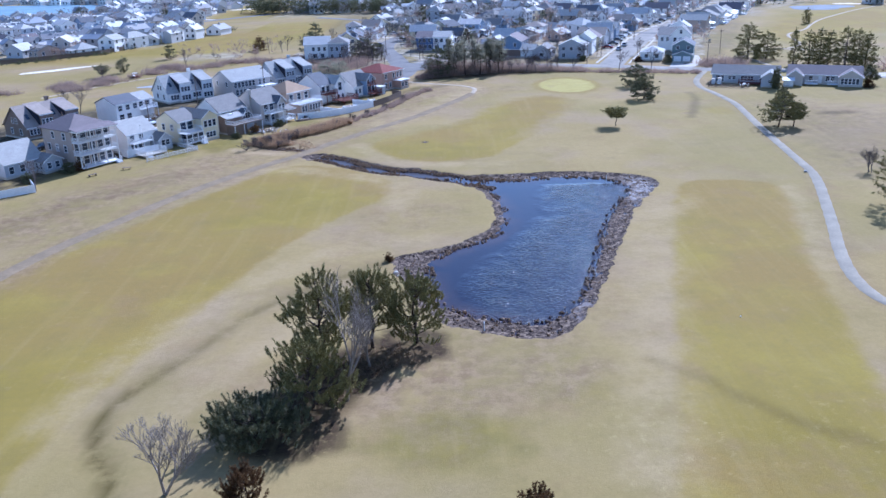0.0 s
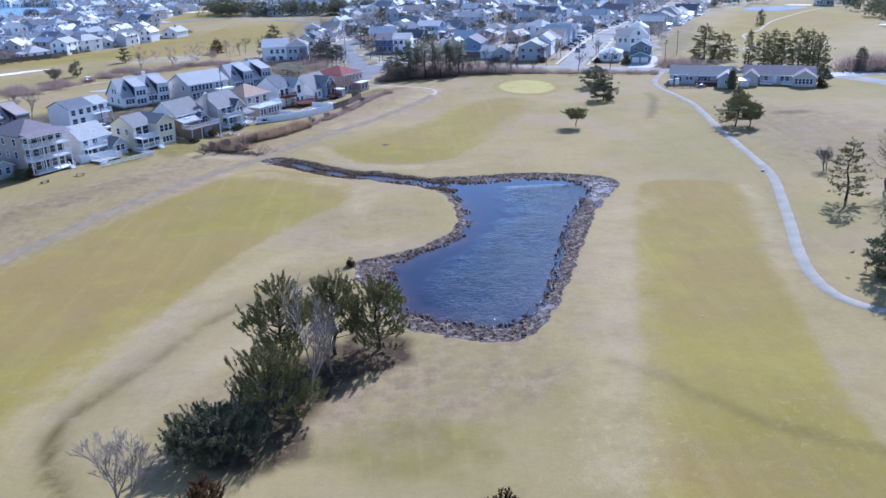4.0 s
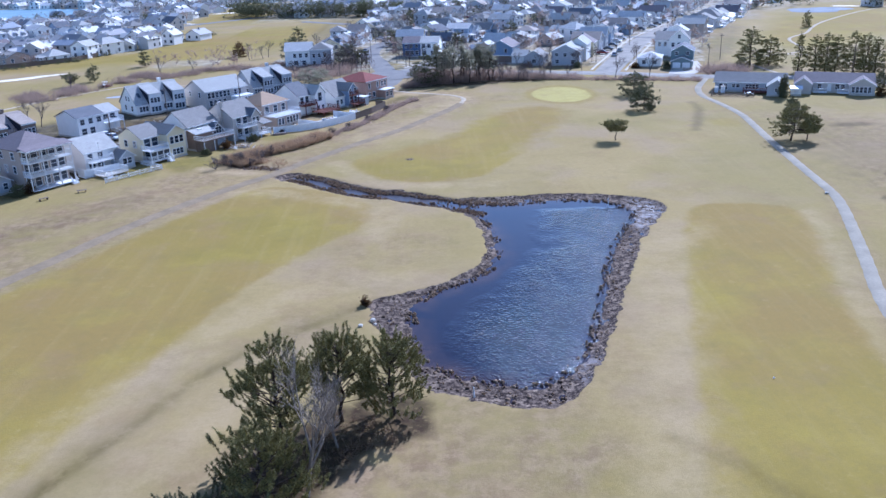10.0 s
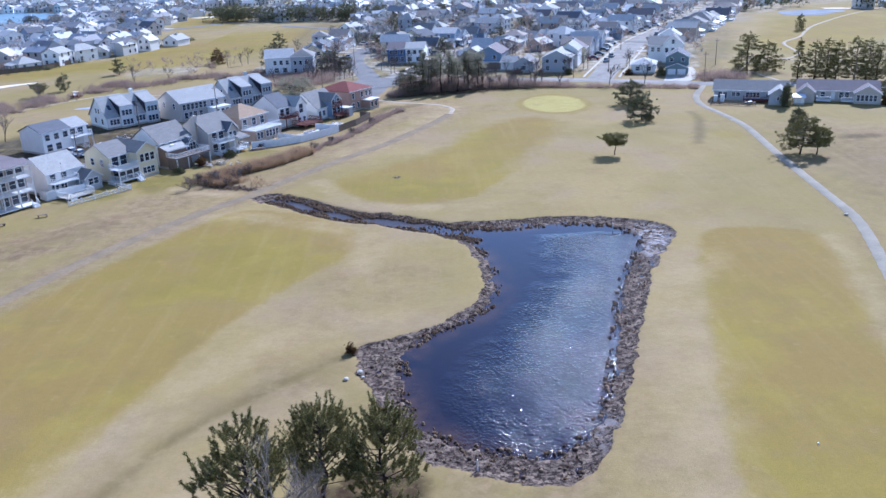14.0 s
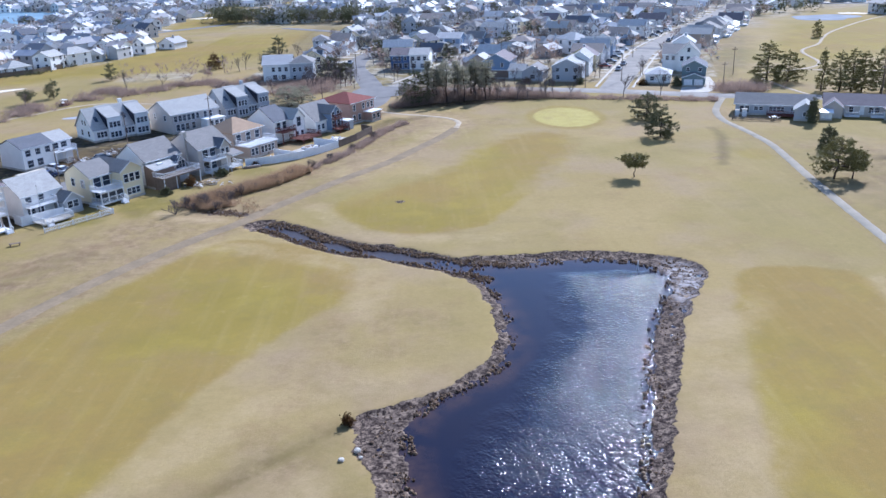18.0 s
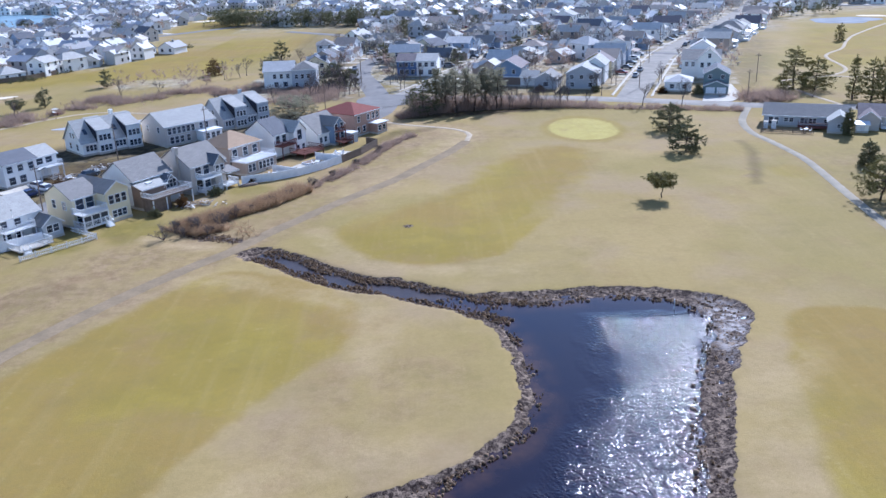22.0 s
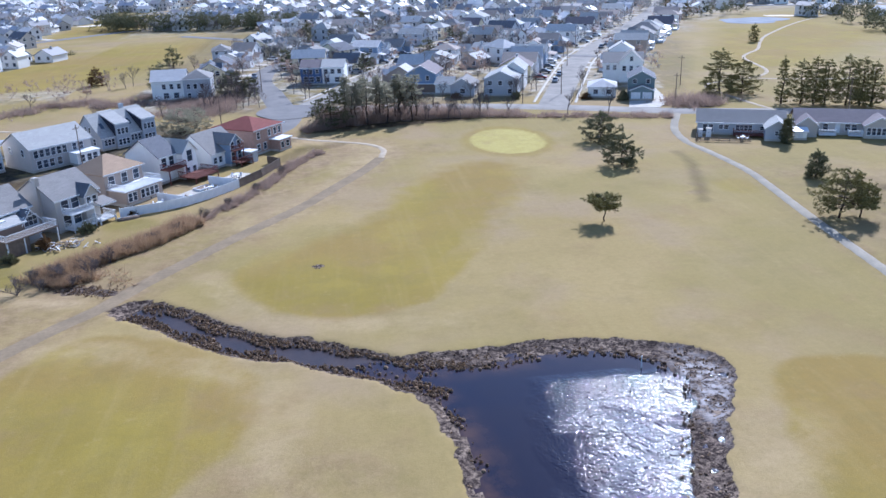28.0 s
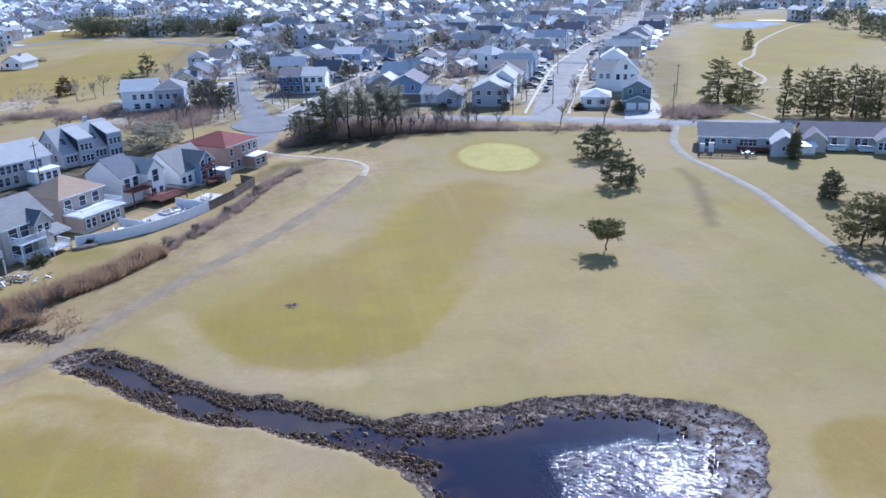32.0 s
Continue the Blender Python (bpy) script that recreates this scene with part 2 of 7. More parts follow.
def water_material():
    """Dark pond water; the wind ruffles the open eastern side, the sheltered western shore stays calm."""
    n = Nodes("pond_water")
    vec = n.coords((1.0, 0.75, 1.0))
    a = n.node("TexNoise", Scale=3.5, Detail=1.8, Roughness=0.5)
    n.link(vec, a.inputs["Vector"])
    b = n.node("TexNoise", Scale=0.6, Detail=2.0)
    n.link(vec, b.inputs["Vector"])
    add = n.node("Math")
    n.link(a.outputs[0], add.inputs[0])
    n.link(n.times(b.outputs[0], 0.9), add.inputs[1])
    spot = n.node("SeparateXYZ")
    n.link(n.coords(), spot.inputs[0])
    wave = n.node("TexNoise", Scale=0.16, Detail=4.0)
    n.link(n.coords(), wave.inputs["Vector"])
    calm = n.node("MapRange", From_Min=91.0, From_Max=119.0, To_Min=6.5, To_Max=21.5)     # how far out the shelter of the shore reaches
    n.link(spot.outputs[1], calm.inputs[0])
    shift = n.node("Math")
    shift.operation = "SUBTRACT"
    n.link(spot.outputs[0], shift.inputs[0])
    n.link(calm.outputs[0], shift.inputs[1])
    drift = n.node("Math")
    n.link(shift.outputs[0], drift.inputs[0])
    n.link(n.times(wave.outputs[0], 7.0), drift.inputs[1])
    gust = n.node("MapRange", From_Min=-1.8, From_Max=3.4, To_Min=0.04, To_Max=1.0)
    n.link(drift.outputs[0], gust.inputs[0])
    lee = n.node("MapRange", From_Min=138.6, From_Max=136.6, To_Min=0.06, To_Max=1.0)
    late = n.node("Math")
    n.link(spot.outputs[1], late.inputs[0])
    n.link(n.times(wave.outputs[0], 5.0), late.inputs[1])
    n.link(late.outputs[0], lee.inputs[0])
    paws = n.noise(0.22, 3.0, 0.6, n.coords((1.0, 0.5, 1.0)), 0.3, 0.6)
    n.bump(n.times(n.times(add.outputs[0], lee.outputs[0]), n.times(gust.outputs[0], n.mix(paws, (0.6, 0.6, 0.6, 1), (1.1, 1.1, 1.1, 1)))), 1.0, 0.155)
    c = n.mix(n.noise(0.08, 4.0), srgb(0.075, 0.075, 0.15), srgb(0.10, 0.085, 0.14))
    # brown silt shows through the shallows
    c = n.mix(n.times(n.attribute("shallow"), n.noise(0.25, 5.0, 0.65, lo=0.36, hi=0.66)), c, srgb(0.28, 0.205, 0.175))
    n.out.inputs["IOR"].default_value = 1.33
    return n.done(c, 0.09, 0, 0.5)


GRASS, WATER = grass_material(), water_material()
ASPHALT = two_tone("asphalt", srgb(0.615, 0.59, 0.555), srgb(0.53, 0.51, 0.48), 0.2, 0.95, 4.0, 0.08)
TARMAC = two_tone("grey_tarmac", srgb(0.52, 0.505, 0.49), srgb(0.46, 0.45, 0.44), 0.2, 0.95, 4.0, 0.08)
DUSTY = two_tone("dusty_cart_path", srgb(0.565, 0.495, 0.395), srgb(0.50, 0.44, 0.355), 0.3, 0.95, 2.0, 0.05)
CARTPATH = two_tone("cart_path_paving", srgb(0.63, 0.595, 0.53), srgb(0.55, 0.52, 0.465), 0.25, 0.95, 3.0, 0.06)
CONCRETE = two_tone("concrete", srgb(0.78, 0.75, 0.70), srgb(0.68, 0.65, 0.60), 0.4, 0.9, 4.0, 0.12)
BARK = two_tone("pine_bark", srgb(0.30, 0.25, 0.22), srgb(0.22, 0.18, 0.16), 4.0, 0.9, 30.0, 0.2)
GREYBARK = two_tone("bare_bark", srgb(0.46, 0.42, 0.40), srgb(0.34, 0.30, 0.29), 4.0, 0.9, 30.0, 0.2)
PALEBARK = two_tone("pale_grey_bark", srgb(0.60, 0.55, 0.50), srgb(0.47, 0.43, 0.39), 4.0, 0.9, 30.0, 0.2)
NEEDLES = leafy("pine_needles", srgb(0.25, 0.26, 0.15), srgb(0.65, 0.60, 0.37), thin=0.12)
NEEDLES_DARK = leafy("dark_needles", srgb(0.26, 0.28, 0.19), srgb(0.53, 0.51, 0.37), thin=0.12)
WOODPINE = leafy("wood_pine_needles", srgb(0.48, 0.48, 0.40), srgb(0.70, 0.67, 0.58), thin=0.6)
RUSTY = leafy("rusty_cedar", srgb(0.46, 0.35, 0.22), srgb(0.28, 0.20, 0.14), thin=0.4)
REED = leafy("dry_reed", srgb(0.74, 0.62, 0.48), srgb(0.50, 0.41, 0.33), thin=0.5)
TWIGS = leafy("winter_twigs", srgb(0.69, 0.60, 0.53), srgb(0.50, 0.43, 0.39), thin=0.5)
SEDGE = leafy("bank_sedge", srgb(0.27, 0.205, 0.155), srgb(0.60, 0.50, 0.39), thin=0.4)
FARWOOD = leafy("far_wood", srgb(0.64, 0.61, 0.60), srgb(0.46, 0.48, 0.46), thin=0.5)
DIRT = two_tone("sandy_track", srgb(0.72, 0.66, 0.57), srgb(0.62, 0.56, 0.47), 0.5, 0.95, 5.0, 0.1)
SAND = two_tone("sand", srgb(0.90, 0.85, 0.76), srgb(0.82, 0.77, 0.68), 0.3, 0.95, 5.0, 0.1)
WHITE = siding("white_siding", srgb(0.94, 0.93, 0.91))
CREAM = siding("cream_siding", srgb(0.86, 0.81, 0.68))
BEIGE = siding("beige_siding", srgb(0.74, 0.71, 0.68))
GREY = siding("grey_siding", srgb(0.70, 0.71, 0.73))
BLUEGREY = siding("blue_grey_siding", srgb(0.50, 0.57, 0.66))
BLUE = siding("blue_siding", srgb(0.33, 0.42, 0.58))
TAN = siding("tan_siding", srgb(0.66, 0.60, 0.55))
BROWNWALL = siding("brown_siding", srgb(0.50, 0.43, 0.38))
GREENGREY = siding("green_grey_siding", srgb(0.46, 0.52, 0.53))
PINKBRICK = two_tone("pale_brick", srgb(0.70, 0.58, 0.52), srgb(0.62, 0.51, 0.46), 2.0, 0.85, 20.0)
ROOF_GREY = shingles("grey_shingles", srgb(0.53, 0.515, 0.50))
ROOF_DARK = shingles("dark_shingles", srgb(0.42, 0.425, 0.445))
ROOF_LIGHT = shingles("light_shingles", srgb(0.665, 0.655, 0.635))
ROOF_TAN = shingles("orange_tan_shingles", srgb(0.64, 0.545, 0.45))
ROOF_RED = shingles("red_shingles", srgb(0.50, 0.29, 0.26))
ROOF_BLACK = shingles("black_shingles", srgb(0.19, 0.20, 0.24))
ROOF_PALE = shingles("pale_shingles", srgb(0.76, 0.745, 0.73))
ROOF_WARM = shingles("warm_grey_shingles", srgb(0.63, 0.58, 0.54))
ROOF_BROWN = shingles("brown_shingles", srgb(0.50, 0.46, 0.46))
TRIM = two_tone("white_trim", srgb(0.92, 0.92, 0.92), srgb(0.86, 0.86, 0.86), 1.0, 0.5, 10.0, 0.4, 0.1)
REDWOOD = two_tone("red_brown_deck", srgb(0.46, 0.27, 0.22), srgb(0.38, 0.22, 0.19), 2.0, 0.75, 12.0)
WEATHERED = two_tone("weathered_wood", srgb(0.50, 0.43, 0.37), srgb(0.40, 0.35, 0.31), 2.0, 0.85, 12.0)
POLEWOOD = two_tone("utility_pole_wood", srgb(0.55, 0.48, 0.42), srgb(0.44, 0.38, 0.33), 2.0, 0.9, 15.0)


def glass_material():
    n = Nodes("window_glass")
    return n.done(n.mix(n.random(), srgb(0.13, 0.16, 0.21), srgb(0.25, 0.28, 0.33)), 0.05, 0, 0.6)


GLASS = glass_material()
RUBBER = two_tone("tyre_rubber", srgb(0.10, 0.10, 0.10), srgb(0.14, 0.14, 0.14), 5.0, 0.8)
DARKMETAL = two_tone("dark_metal", srgb(0.25, 0.26, 0.28), srgb(0.18, 0.19, 0.2), 4.0, 0.5, 20.0, 0.5, 0.1, 0.6)


def paint(name, c):
    n = Nodes(name)
    n.out.inputs["Coat Weight"].default_value = 0.6
    return n.done(n.mix(n.times(n.noise(2.0), 0.2), c, tuple(v * 0.7 for v in c[:3]) + (1,)), 0.35, 0.1, 0.5)


CARPAINT = [paint("white_paint", srgb(0.88, 0.88, 0.88)), paint("silver_paint", srgb(0.62, 0.64, 0.66)), paint("black_paint", srgb(0.10, 0.10, 0.12)),
            paint("red_paint", srgb(0.50, 0.12, 0.12)), paint("blue_paint", srgb(0.16, 0.24, 0.42)), paint("grey_paint", srgb(0.33, 0.35, 0.37))]


# ---- mesh helpers ----
class Mesh:
    """Collects corners and faces; .data() gives a Blender mesh."""

    def __init__(self):
        self.v, self.f = [], []

    def add(self, verts, faces):
        k = len(self.v)
        self.v += [tuple(p) for p in verts]
        self.f += [tuple(k + i for i in face) for face in faces]
        return self

    def box(self, x0, x1, y0, y1, z0, z1):
        return self.add([(x, y, z) for z in (z0, z1) for y in (y0, y1) for x in (x0, x1)],
                        [(0, 2, 3, 1), (4, 5, 7, 6), (0, 1, 5, 4), (2, 6, 7, 3), (0, 4, 6, 2), (1, 3, 7, 5)])

    def prism(self, outline, lo, hi, axis="x"):
        """A solid with the outline's two numbers across the axis. axis x: (y, z); y: (x, z); z: (x, y)."""
        put = {"x": lambda a, b, c: (c, a, b), "y": lambda a, b, c: (a, c, b), "z": lambda a, b, c: (a, b, c)}[axis]
        n = len(outline)
        verts = [put(a, b, lo) for a, b in outline] + [put(a, b, hi) for a, b in outline]
        return self.add(verts, [tuple(range(n))[::-1], tuple(range(n, 2 * n))] + [(i, (i + 1) % n, n + (i + 1) % n, n + i) for i in range(n)])

    def tube(self, p, q, r0, r1, n=6, cap=True):
        p, q = Vector(p), Vector(q)
        z = (q - p).normalized()
        x = z.orthogonal().normalized()
        y = z.cross(x)
        ring = [(math.cos(2 * math.pi * i / n), math.sin(2 * math.pi * i / n)) for i in range(n)]
        verts = [p + r0 * (c * x + s * y) for c, s in ring] + [q + r1 * (c * x + s * y) for c, s in ring]
        faces = [(i, (i + 1) % n, n + (i + 1) % n, n + i) for i in range(n)]
        if cap:
            faces += [tuple(range(n))[::-1], tuple(range(n, 2 * n))]
        return self.add(verts, faces)

    def data(self, name="mesh", smooth=False):
        me = bpy.data.meshes.new(name)
        me.from_pydata(self.v, [], self.f)
        bm = bmesh.new()
        bm.from_mesh(me)
        bmesh.ops.recalc_face_normals(bm, faces=bm.faces)
        bm.to_mesh(me)
        bm.free()
        if smooth:
            me.shade_smooth()
        return me


def raw(name, verts, faces, smooth=False):
    """A mesh from numpy arrays, quickly."""
    me = bpy.data.meshes.new(name)
    verts, faces = np.asarray(verts, np.float32), np.asarray(faces, np.int32)
    n, k = faces.shape
    me.vertices.add(len(verts))
    me.vertices.foreach_set("co", verts.ravel())
    me.loops.add(n * k)
    me.loops.foreach_set("vertex_index", faces.ravel())
    me.polygons.add(n)
    me.polygons.foreach_set("loop_start", np.arange(0, n * k, k, dtype=np.int32))
    me.update(calc_edges=True)
    me.validate()
    if smooth:
        me.shade_smooth()
    return me


def part(name, mesh, material, parent=None, label="", m=None):
    data = mesh.data(name) if isinstance(mesh, Mesh) else mesh
    if not data.materials:
        data.materials.append(material)
    ob = new(name, data)
    if ob.data.materials[0] != material:
        ob.material_slots[0].link = "OBJECT"
        ob.material_slots[0].material = material
    ob.parent = parent
    if m is not None:
        ob.matrix_basis = m
    return tagged(ob, label)


def thing(name, label, category, m=None, group="", kind=""):
    ob = new(name)
    ob.empty_display_size = 0.5
    if m is not None:
        ob.matrix_basis = m
    return tagged(ob, label, category, group, kind)


def smooth_line(points, closed=False, step=1.0):
    """A Catmull-Rom line through plan points, as an array."""
    p = [Vector((*q, 0)) for q in points]
    n, out = len(p), []
    for i in range(n if closed else n - 1):
        a, b, c, d = (p[(i + k) % n] if closed else p[min(max(i + k, 0), n - 1)] for k in (-1, 0, 1, 2))
        m = max(2, int((c - b).length / step))
        for j in range(m):
            t = j / m
            q = 0.5 * (2 * b + (c - a) * t + (2 * a - 5 * b + 4 * c - d) * t * t + (3 * b - a - 3 * c + d) * t ** 3)
            out.append((q.x, q.y))
    if not closed:
        out.append(tuple(points[-1]))
    return np.array(out)


def distance(x, y, line, closed=False):
    """How far plan points lie from a line."""
    a = line
    b = np.roll(line, -1, 0) if closed else line[1:]
    a = a if closed else line[:-1]
    best = np.full(x.shape, 1e9)
    for (ax, ay), (bx, by) in zip(a, b):
        dx, dy = bx - ax, by - ay
        t = np.clip(((x - ax) * dx + (y - ay) * dy) / (dx * dx + dy * dy + 1e-9), 0, 1)
        best = np.minimum(best, (x - ax - t * dx) ** 2 + (y - ay - t * dy) ** 2)
    return np.sqrt(best)


def inside(x, y, line):
    odd = np.zeros(x.shape, bool)
    for (ax, ay), (bx, by) in zip(line, np.roll(line, -1, 0)):
        odd ^= ((ay > y) != (by > y)) & (x < (bx - ax) * (y - ay) / (by - ay + 1e-12) + ax)
    return odd


def signed(x, y, line):
    """Distance to a closed line, negative inside."""
    d = distance(x, y, line, True)
    return np.where(inside(x, y, line), -d, d)


def ramp(v, a, b):
    return np.clip((v - a) / (b - a), 0, 1)


def strip(line, width, z, name, edge=0.0):
    """A flat band along a line, with a slight camber."""
    d = np.gradient(line, axis=0)
    d /= np.linalg.norm(d, axis=1)[:, None] + 1e-9
    side = np.stack([-d[:, 1], d[:, 0]], 1)
    verts = []
    for k, h in ((-0.5, edge), (-0.46, z), (0.0, z + (0.02 if edge == 0 else 0)), (0.46, z), (0.5, edge)):
        wob = 1 + min(0.05, 0.1 / width) * np.sin(np.arange(len(line)) * 1.7 + k * 5) * (abs(k) > 0.1)
        p = line + side * (width * k * wob)[:, None]
        verts.append(np.c_[p, np.full(len(p), h)])
    n = len(line)
    faces = [(r * n + i, r * n + i + 1, (r + 1) * n + i + 1, (r + 1) * n + i) for r in range(4) for i in range(n - 1)]
    return raw(name, np.concatenate(verts), faces)


# ---- plan ----
BANK = smooth_line([(5, 143), (14, 143.3), (24, 143.7), (33, 141.5), (38.6, 137.8), (39.3, 133), (34.5, 123.5), (30.5, 115), (27.5, 105.5), (24.4, 97.5),
                    (21.6, 89), (19, 82), (16.8, 77), (14.2, 73), (10.5, 70.6), (6.9, 72), (2.9, 73.7), (-0.7, 76), (-4, 82.5), (-6, 90), (-7.5, 95), (-7.8, 98.5),
                    (-3.9, 101.3), (0.3, 103.3), (4.4, 107), (6.9, 110.7), (8.3, 117.5), (8, 126), (6.4, 133), (2.4, 137), (-1, 141)], True)
WATERLINE = smooth_line([(6.5, 138.8), (14, 139.6), (23.5, 140.6), (30, 139), (33.3, 135), (33, 130), (29.2, 120.6), (26.6, 114), (24.4, 106.8), (22.2, 98.6), (19.7, 90),
                         (17.5, 84), (16, 80.9), (13.7, 77.5), (11, 76), (7.3, 76.5), (4.2, 78), (1.6, 79.5), (-0.6, 82), (-1.9, 86), (-2.3, 91), (-2.4, 96), (-1.5, 99.2),
                         (0.6, 102), (3.1, 103.6), (6.9, 107.4), (9.6, 112.5), (10.2, 118.5), (9.7, 125.4), (8.6, 131.8), (7, 135)], True)
DITCH = smooth_line([(-27.6, 162.2), (-25, 160.6), (-21.5, 157.5), (-16, 152.2), (-11.5, 148.8), (-6, 146.4), (-0.5, 142.8), (4.5, 139.8), (10.5, 137.0)])
LEFT_PATH = smooth_line([(-69, 78), (-64.7, 96.3), (-61.4, 107.8), (-56.6, 119.5), (-51, 133), (-44, 146.3), (-37, 157.3), (-32.2, 163.7), (-28, 171.5), (-22, 181),
                         (-15.6, 190.8), (-7.0, 203), (-0.8, 214.5), (4.8, 225), (9.0, 235)])
LEFT_TURN = smooth_line([(9.0, 235), (10.0, 242.4), (7.1, 248.2), (1.6, 252), (-6.1, 256.4), (-13, 262), (-20, 264)])
RIGHT_PATH = smooth_line([(87, 263), (81, 250.3), (78, 242), (76.5, 232), (77.2, 223.5), (77.8, 214), (77.8, 205), (76.2, 192), (74.8, 182), (73.2, 169), (71.3, 152), (69.8, 138.5),
                          (67.8, 130), (63.6, 117), (59.8, 105.7), (56.4, 96), (54, 87), (53.6, 80), (55.2, 76), (58, 73.3), (63, 71.8), (80, 69), (110, 66)])
FAIRWAYS = [smooth_line([(-16.2, 170), (-12, 161), (-4.2, 155), (4, 155), (10.2, 158), (15.7, 167), (21.6, 178), (29.5, 194), (37, 210), (36, 226), (25, 228), (12.5, 215), (3.4, 196), (-6.8, 185.4), (-14, 177)], True),
            smooth_line([(-31, 155), (-17, 149), (-10.5, 139), (-11.5, 129), (-20, 116), (-27, 100), (-32, 82), (-38, 58), (-46, 20), (-78, 20), (-73, 80), (-60, 104), (-49, 126), (-38, 147)], True),
            smooth_line([(43, 131), (52, 134), (60, 129), (56.5, 112), (51.5, 95), (47, 75), (42.5, 54), (36, 20), (15, 20), (22, 53), (26, 70), (30, 86), (36, 108)], True),
            smooth_line([(-190, 332), (-130, 345), (-92, 362), (-72, 395), (-60, 430), (-58, 472), (-100, 470), (-128, 412), (-158, 368)], True),
            smooth_line([(-150, 540), (-143, 690), (-102, 690), (-112, 552), (-125, 530)], True),
            smooth_line([(140, 330), (175, 340), (230, 390), (250, 450), (215, 470), (175, 430), (150, 380)], True)]
TEE = (71.2, 198.0)
SWALE = smooth_line([(-28, 38), (-30.5, 46), (-33.5, 50.5), (-35, 56.5), (-34, 60.9), (-30.2, 68.6), (-26, 78.7), (-21.5, 85.2), (-16.2, 90.5), (-11, 95.5), (-8, 98)])
ROADS = [(smooth_line([(-14, 297), (5, 294), (35, 288), (60, 279), (87, 266), (117, 256), (132, 245), (141, 230), (150, 205), (165, 170)]), 7.5),
         (smooth_line([(59, 281), (78, 332), (97, 378), (134, 446), (160, 494), (200, 570), (240, 660)]), 8.5),
         (smooth_line([(-7, 301), (2, 320), (9.5, 342), (21.7, 367), (33.8, 396.5), (52, 430), (90, 490), (140, 570), (180, 650)]), 8.0),
         (smooth_line([(-14, 296), (-19, 325), (-24, 355), (-20, 390), (0, 440), (40, 520), (90, 620)]), 7.5),
         (smooth_line([(-20, 262), (-15, 272), (-13, 284), (-13, 298)]), 8.7),
         (smooth_line([(132, 243), (150, 244), (172, 241), (220, 225), (300, 200)]), 7.0),
         (smooth_line([(-75, 520), (-20, 470), (50, 410), (110, 365)]), 6.0),
         (smooth_line([(-250, 400), (-190, 470), (-130, 540), (-60, 620)]), 7.0),
         (smooth_line([(-330, 440), (-260, 520), (-190, 600), (-100, 720)]), 7.0),
         (smooth_line([(-70, 700), (60, 640), (200, 580), (330, 530)]), 7.0)]
PARK_WAYS = [smooth_line([(112, 258), (110, 280), (112, 301), (131, 309), (142, 322), (149, 352), (164, 371), (176, 392), (190, 413), (222, 450), (250, 476), (300, 520)]),
             smooth_line([(131, 307), (142, 302), (160, 297)])]
LOOP = smooth_line([(165, 186), (145, 179), (129.5, 167), (112.5, 146.5), (103, 132), (96.5, 120.5), (95, 111), (98, 102), (106, 94), (130, 88)])

PARK = np.array([(88, 262), (98, 300), (113, 352), (146, 434), (185, 480), (216, 532), (245, 560), (420, 520), (420, 180), (140, 190), (134, 235)], float)
STRIP = np.array([(-400, 240), (-150, 335), (-100, 345), (-62, 340), (-50, 380), (-28, 470), (-37, 532), (-104, 556), (-96, 640), (-92, 705), (-147, 705), (-152, 537), (-139, 450), (-113, 443), (-130, 408), (-158, 362), (-190, 342), (-400, 300)], float)

# ---- ground: one sheet to the horizon ----
def axis_steps(lo, hi, fine, far, a, b):
    """Steps along one axis: half as wide between a and b, growing wider outside lo and hi."""
    inner = np.concatenate([np.arange(lo, a, fine), np.arange(a, b, fine / 2), np.arange(b, hi + fine, fine)])
    grow, out, step = 1.22, [], fine
    pos = inner[-1]
    while pos < far:
        step *= grow
        pos += step
        out.append(pos)
    grown = np.array(out)
    return np.concatenate([(lo - (grown - inner[-1]))[::-1], inner, grown])


gx, gy = axis_steps(-90, 100, 1.0, 2600, -29, 42), axis_steps(32, 275, 1.0, 3600, 68, 164)
X, Y = np.meshgrid(gx, gy)
near = (np.abs(X) < 400) & (Y > -100) & (Y < 700)
x, y = X[near], Y[near]
bank, wline = signed(x, y, BANK), signed(x, y, WATERLINE)
ditch = distance(x, y, DITCH)
wobble = np.array([noise.noise((a * 0.35, b * 0.35, 0.0)) for a, b in zip(x, y)])
lumps = np.array([noise.noise((a * 1.05, b * 1.05, 3.0)) for a, b in zip(x, y)])
height = np.zeros(X.shape)
edge = bank + 0.7 * wobble + 0.35 * lumps
dip = -0.33 * ramp(-edge, -0.1, 1.0) + np.where(edge < 0.3, 0.12 * lumps + 0.10 * wobble, 0.03 * wobble)
dip = np.where(wline + 0.8 * wobble < 0.3, np.minimum(dip, -0.45 - 0.9 * ramp(-wline, -0.3, 3.0)), dip)
dip = np.minimum(dip, -0.72 * ramp(ditch + 0.5 * wobble, 3.3, 1.5) + np.where(ditch < 3.4, 0.18 * lumps, 0.0))
sw = distance(x, y, SWALE)
dip -= 0.12 * ramp(sw, 1.6, 0.0)
height[near] = dip
layers = {k: np.zeros(X.shape) for k in ("fairway", "green", "lush", "worn", "mud", "swale", "yard", "pale", "silt", "soil_and_shade", "paved", "fleck")}
mask = np.zeros(x.shape)
for line in FAIRWAYS:
    mask = np.maximum(mask, ramp(signed(x, y, line) + 0.8 * wobble, 0.7, -0.6) * (1.0 if line is not FAIRWAYS[0] else np.maximum(ramp(y, 185, 170), ramp(signed(x, y, line) + 2.0 * wobble, 0.0, -5.0))))
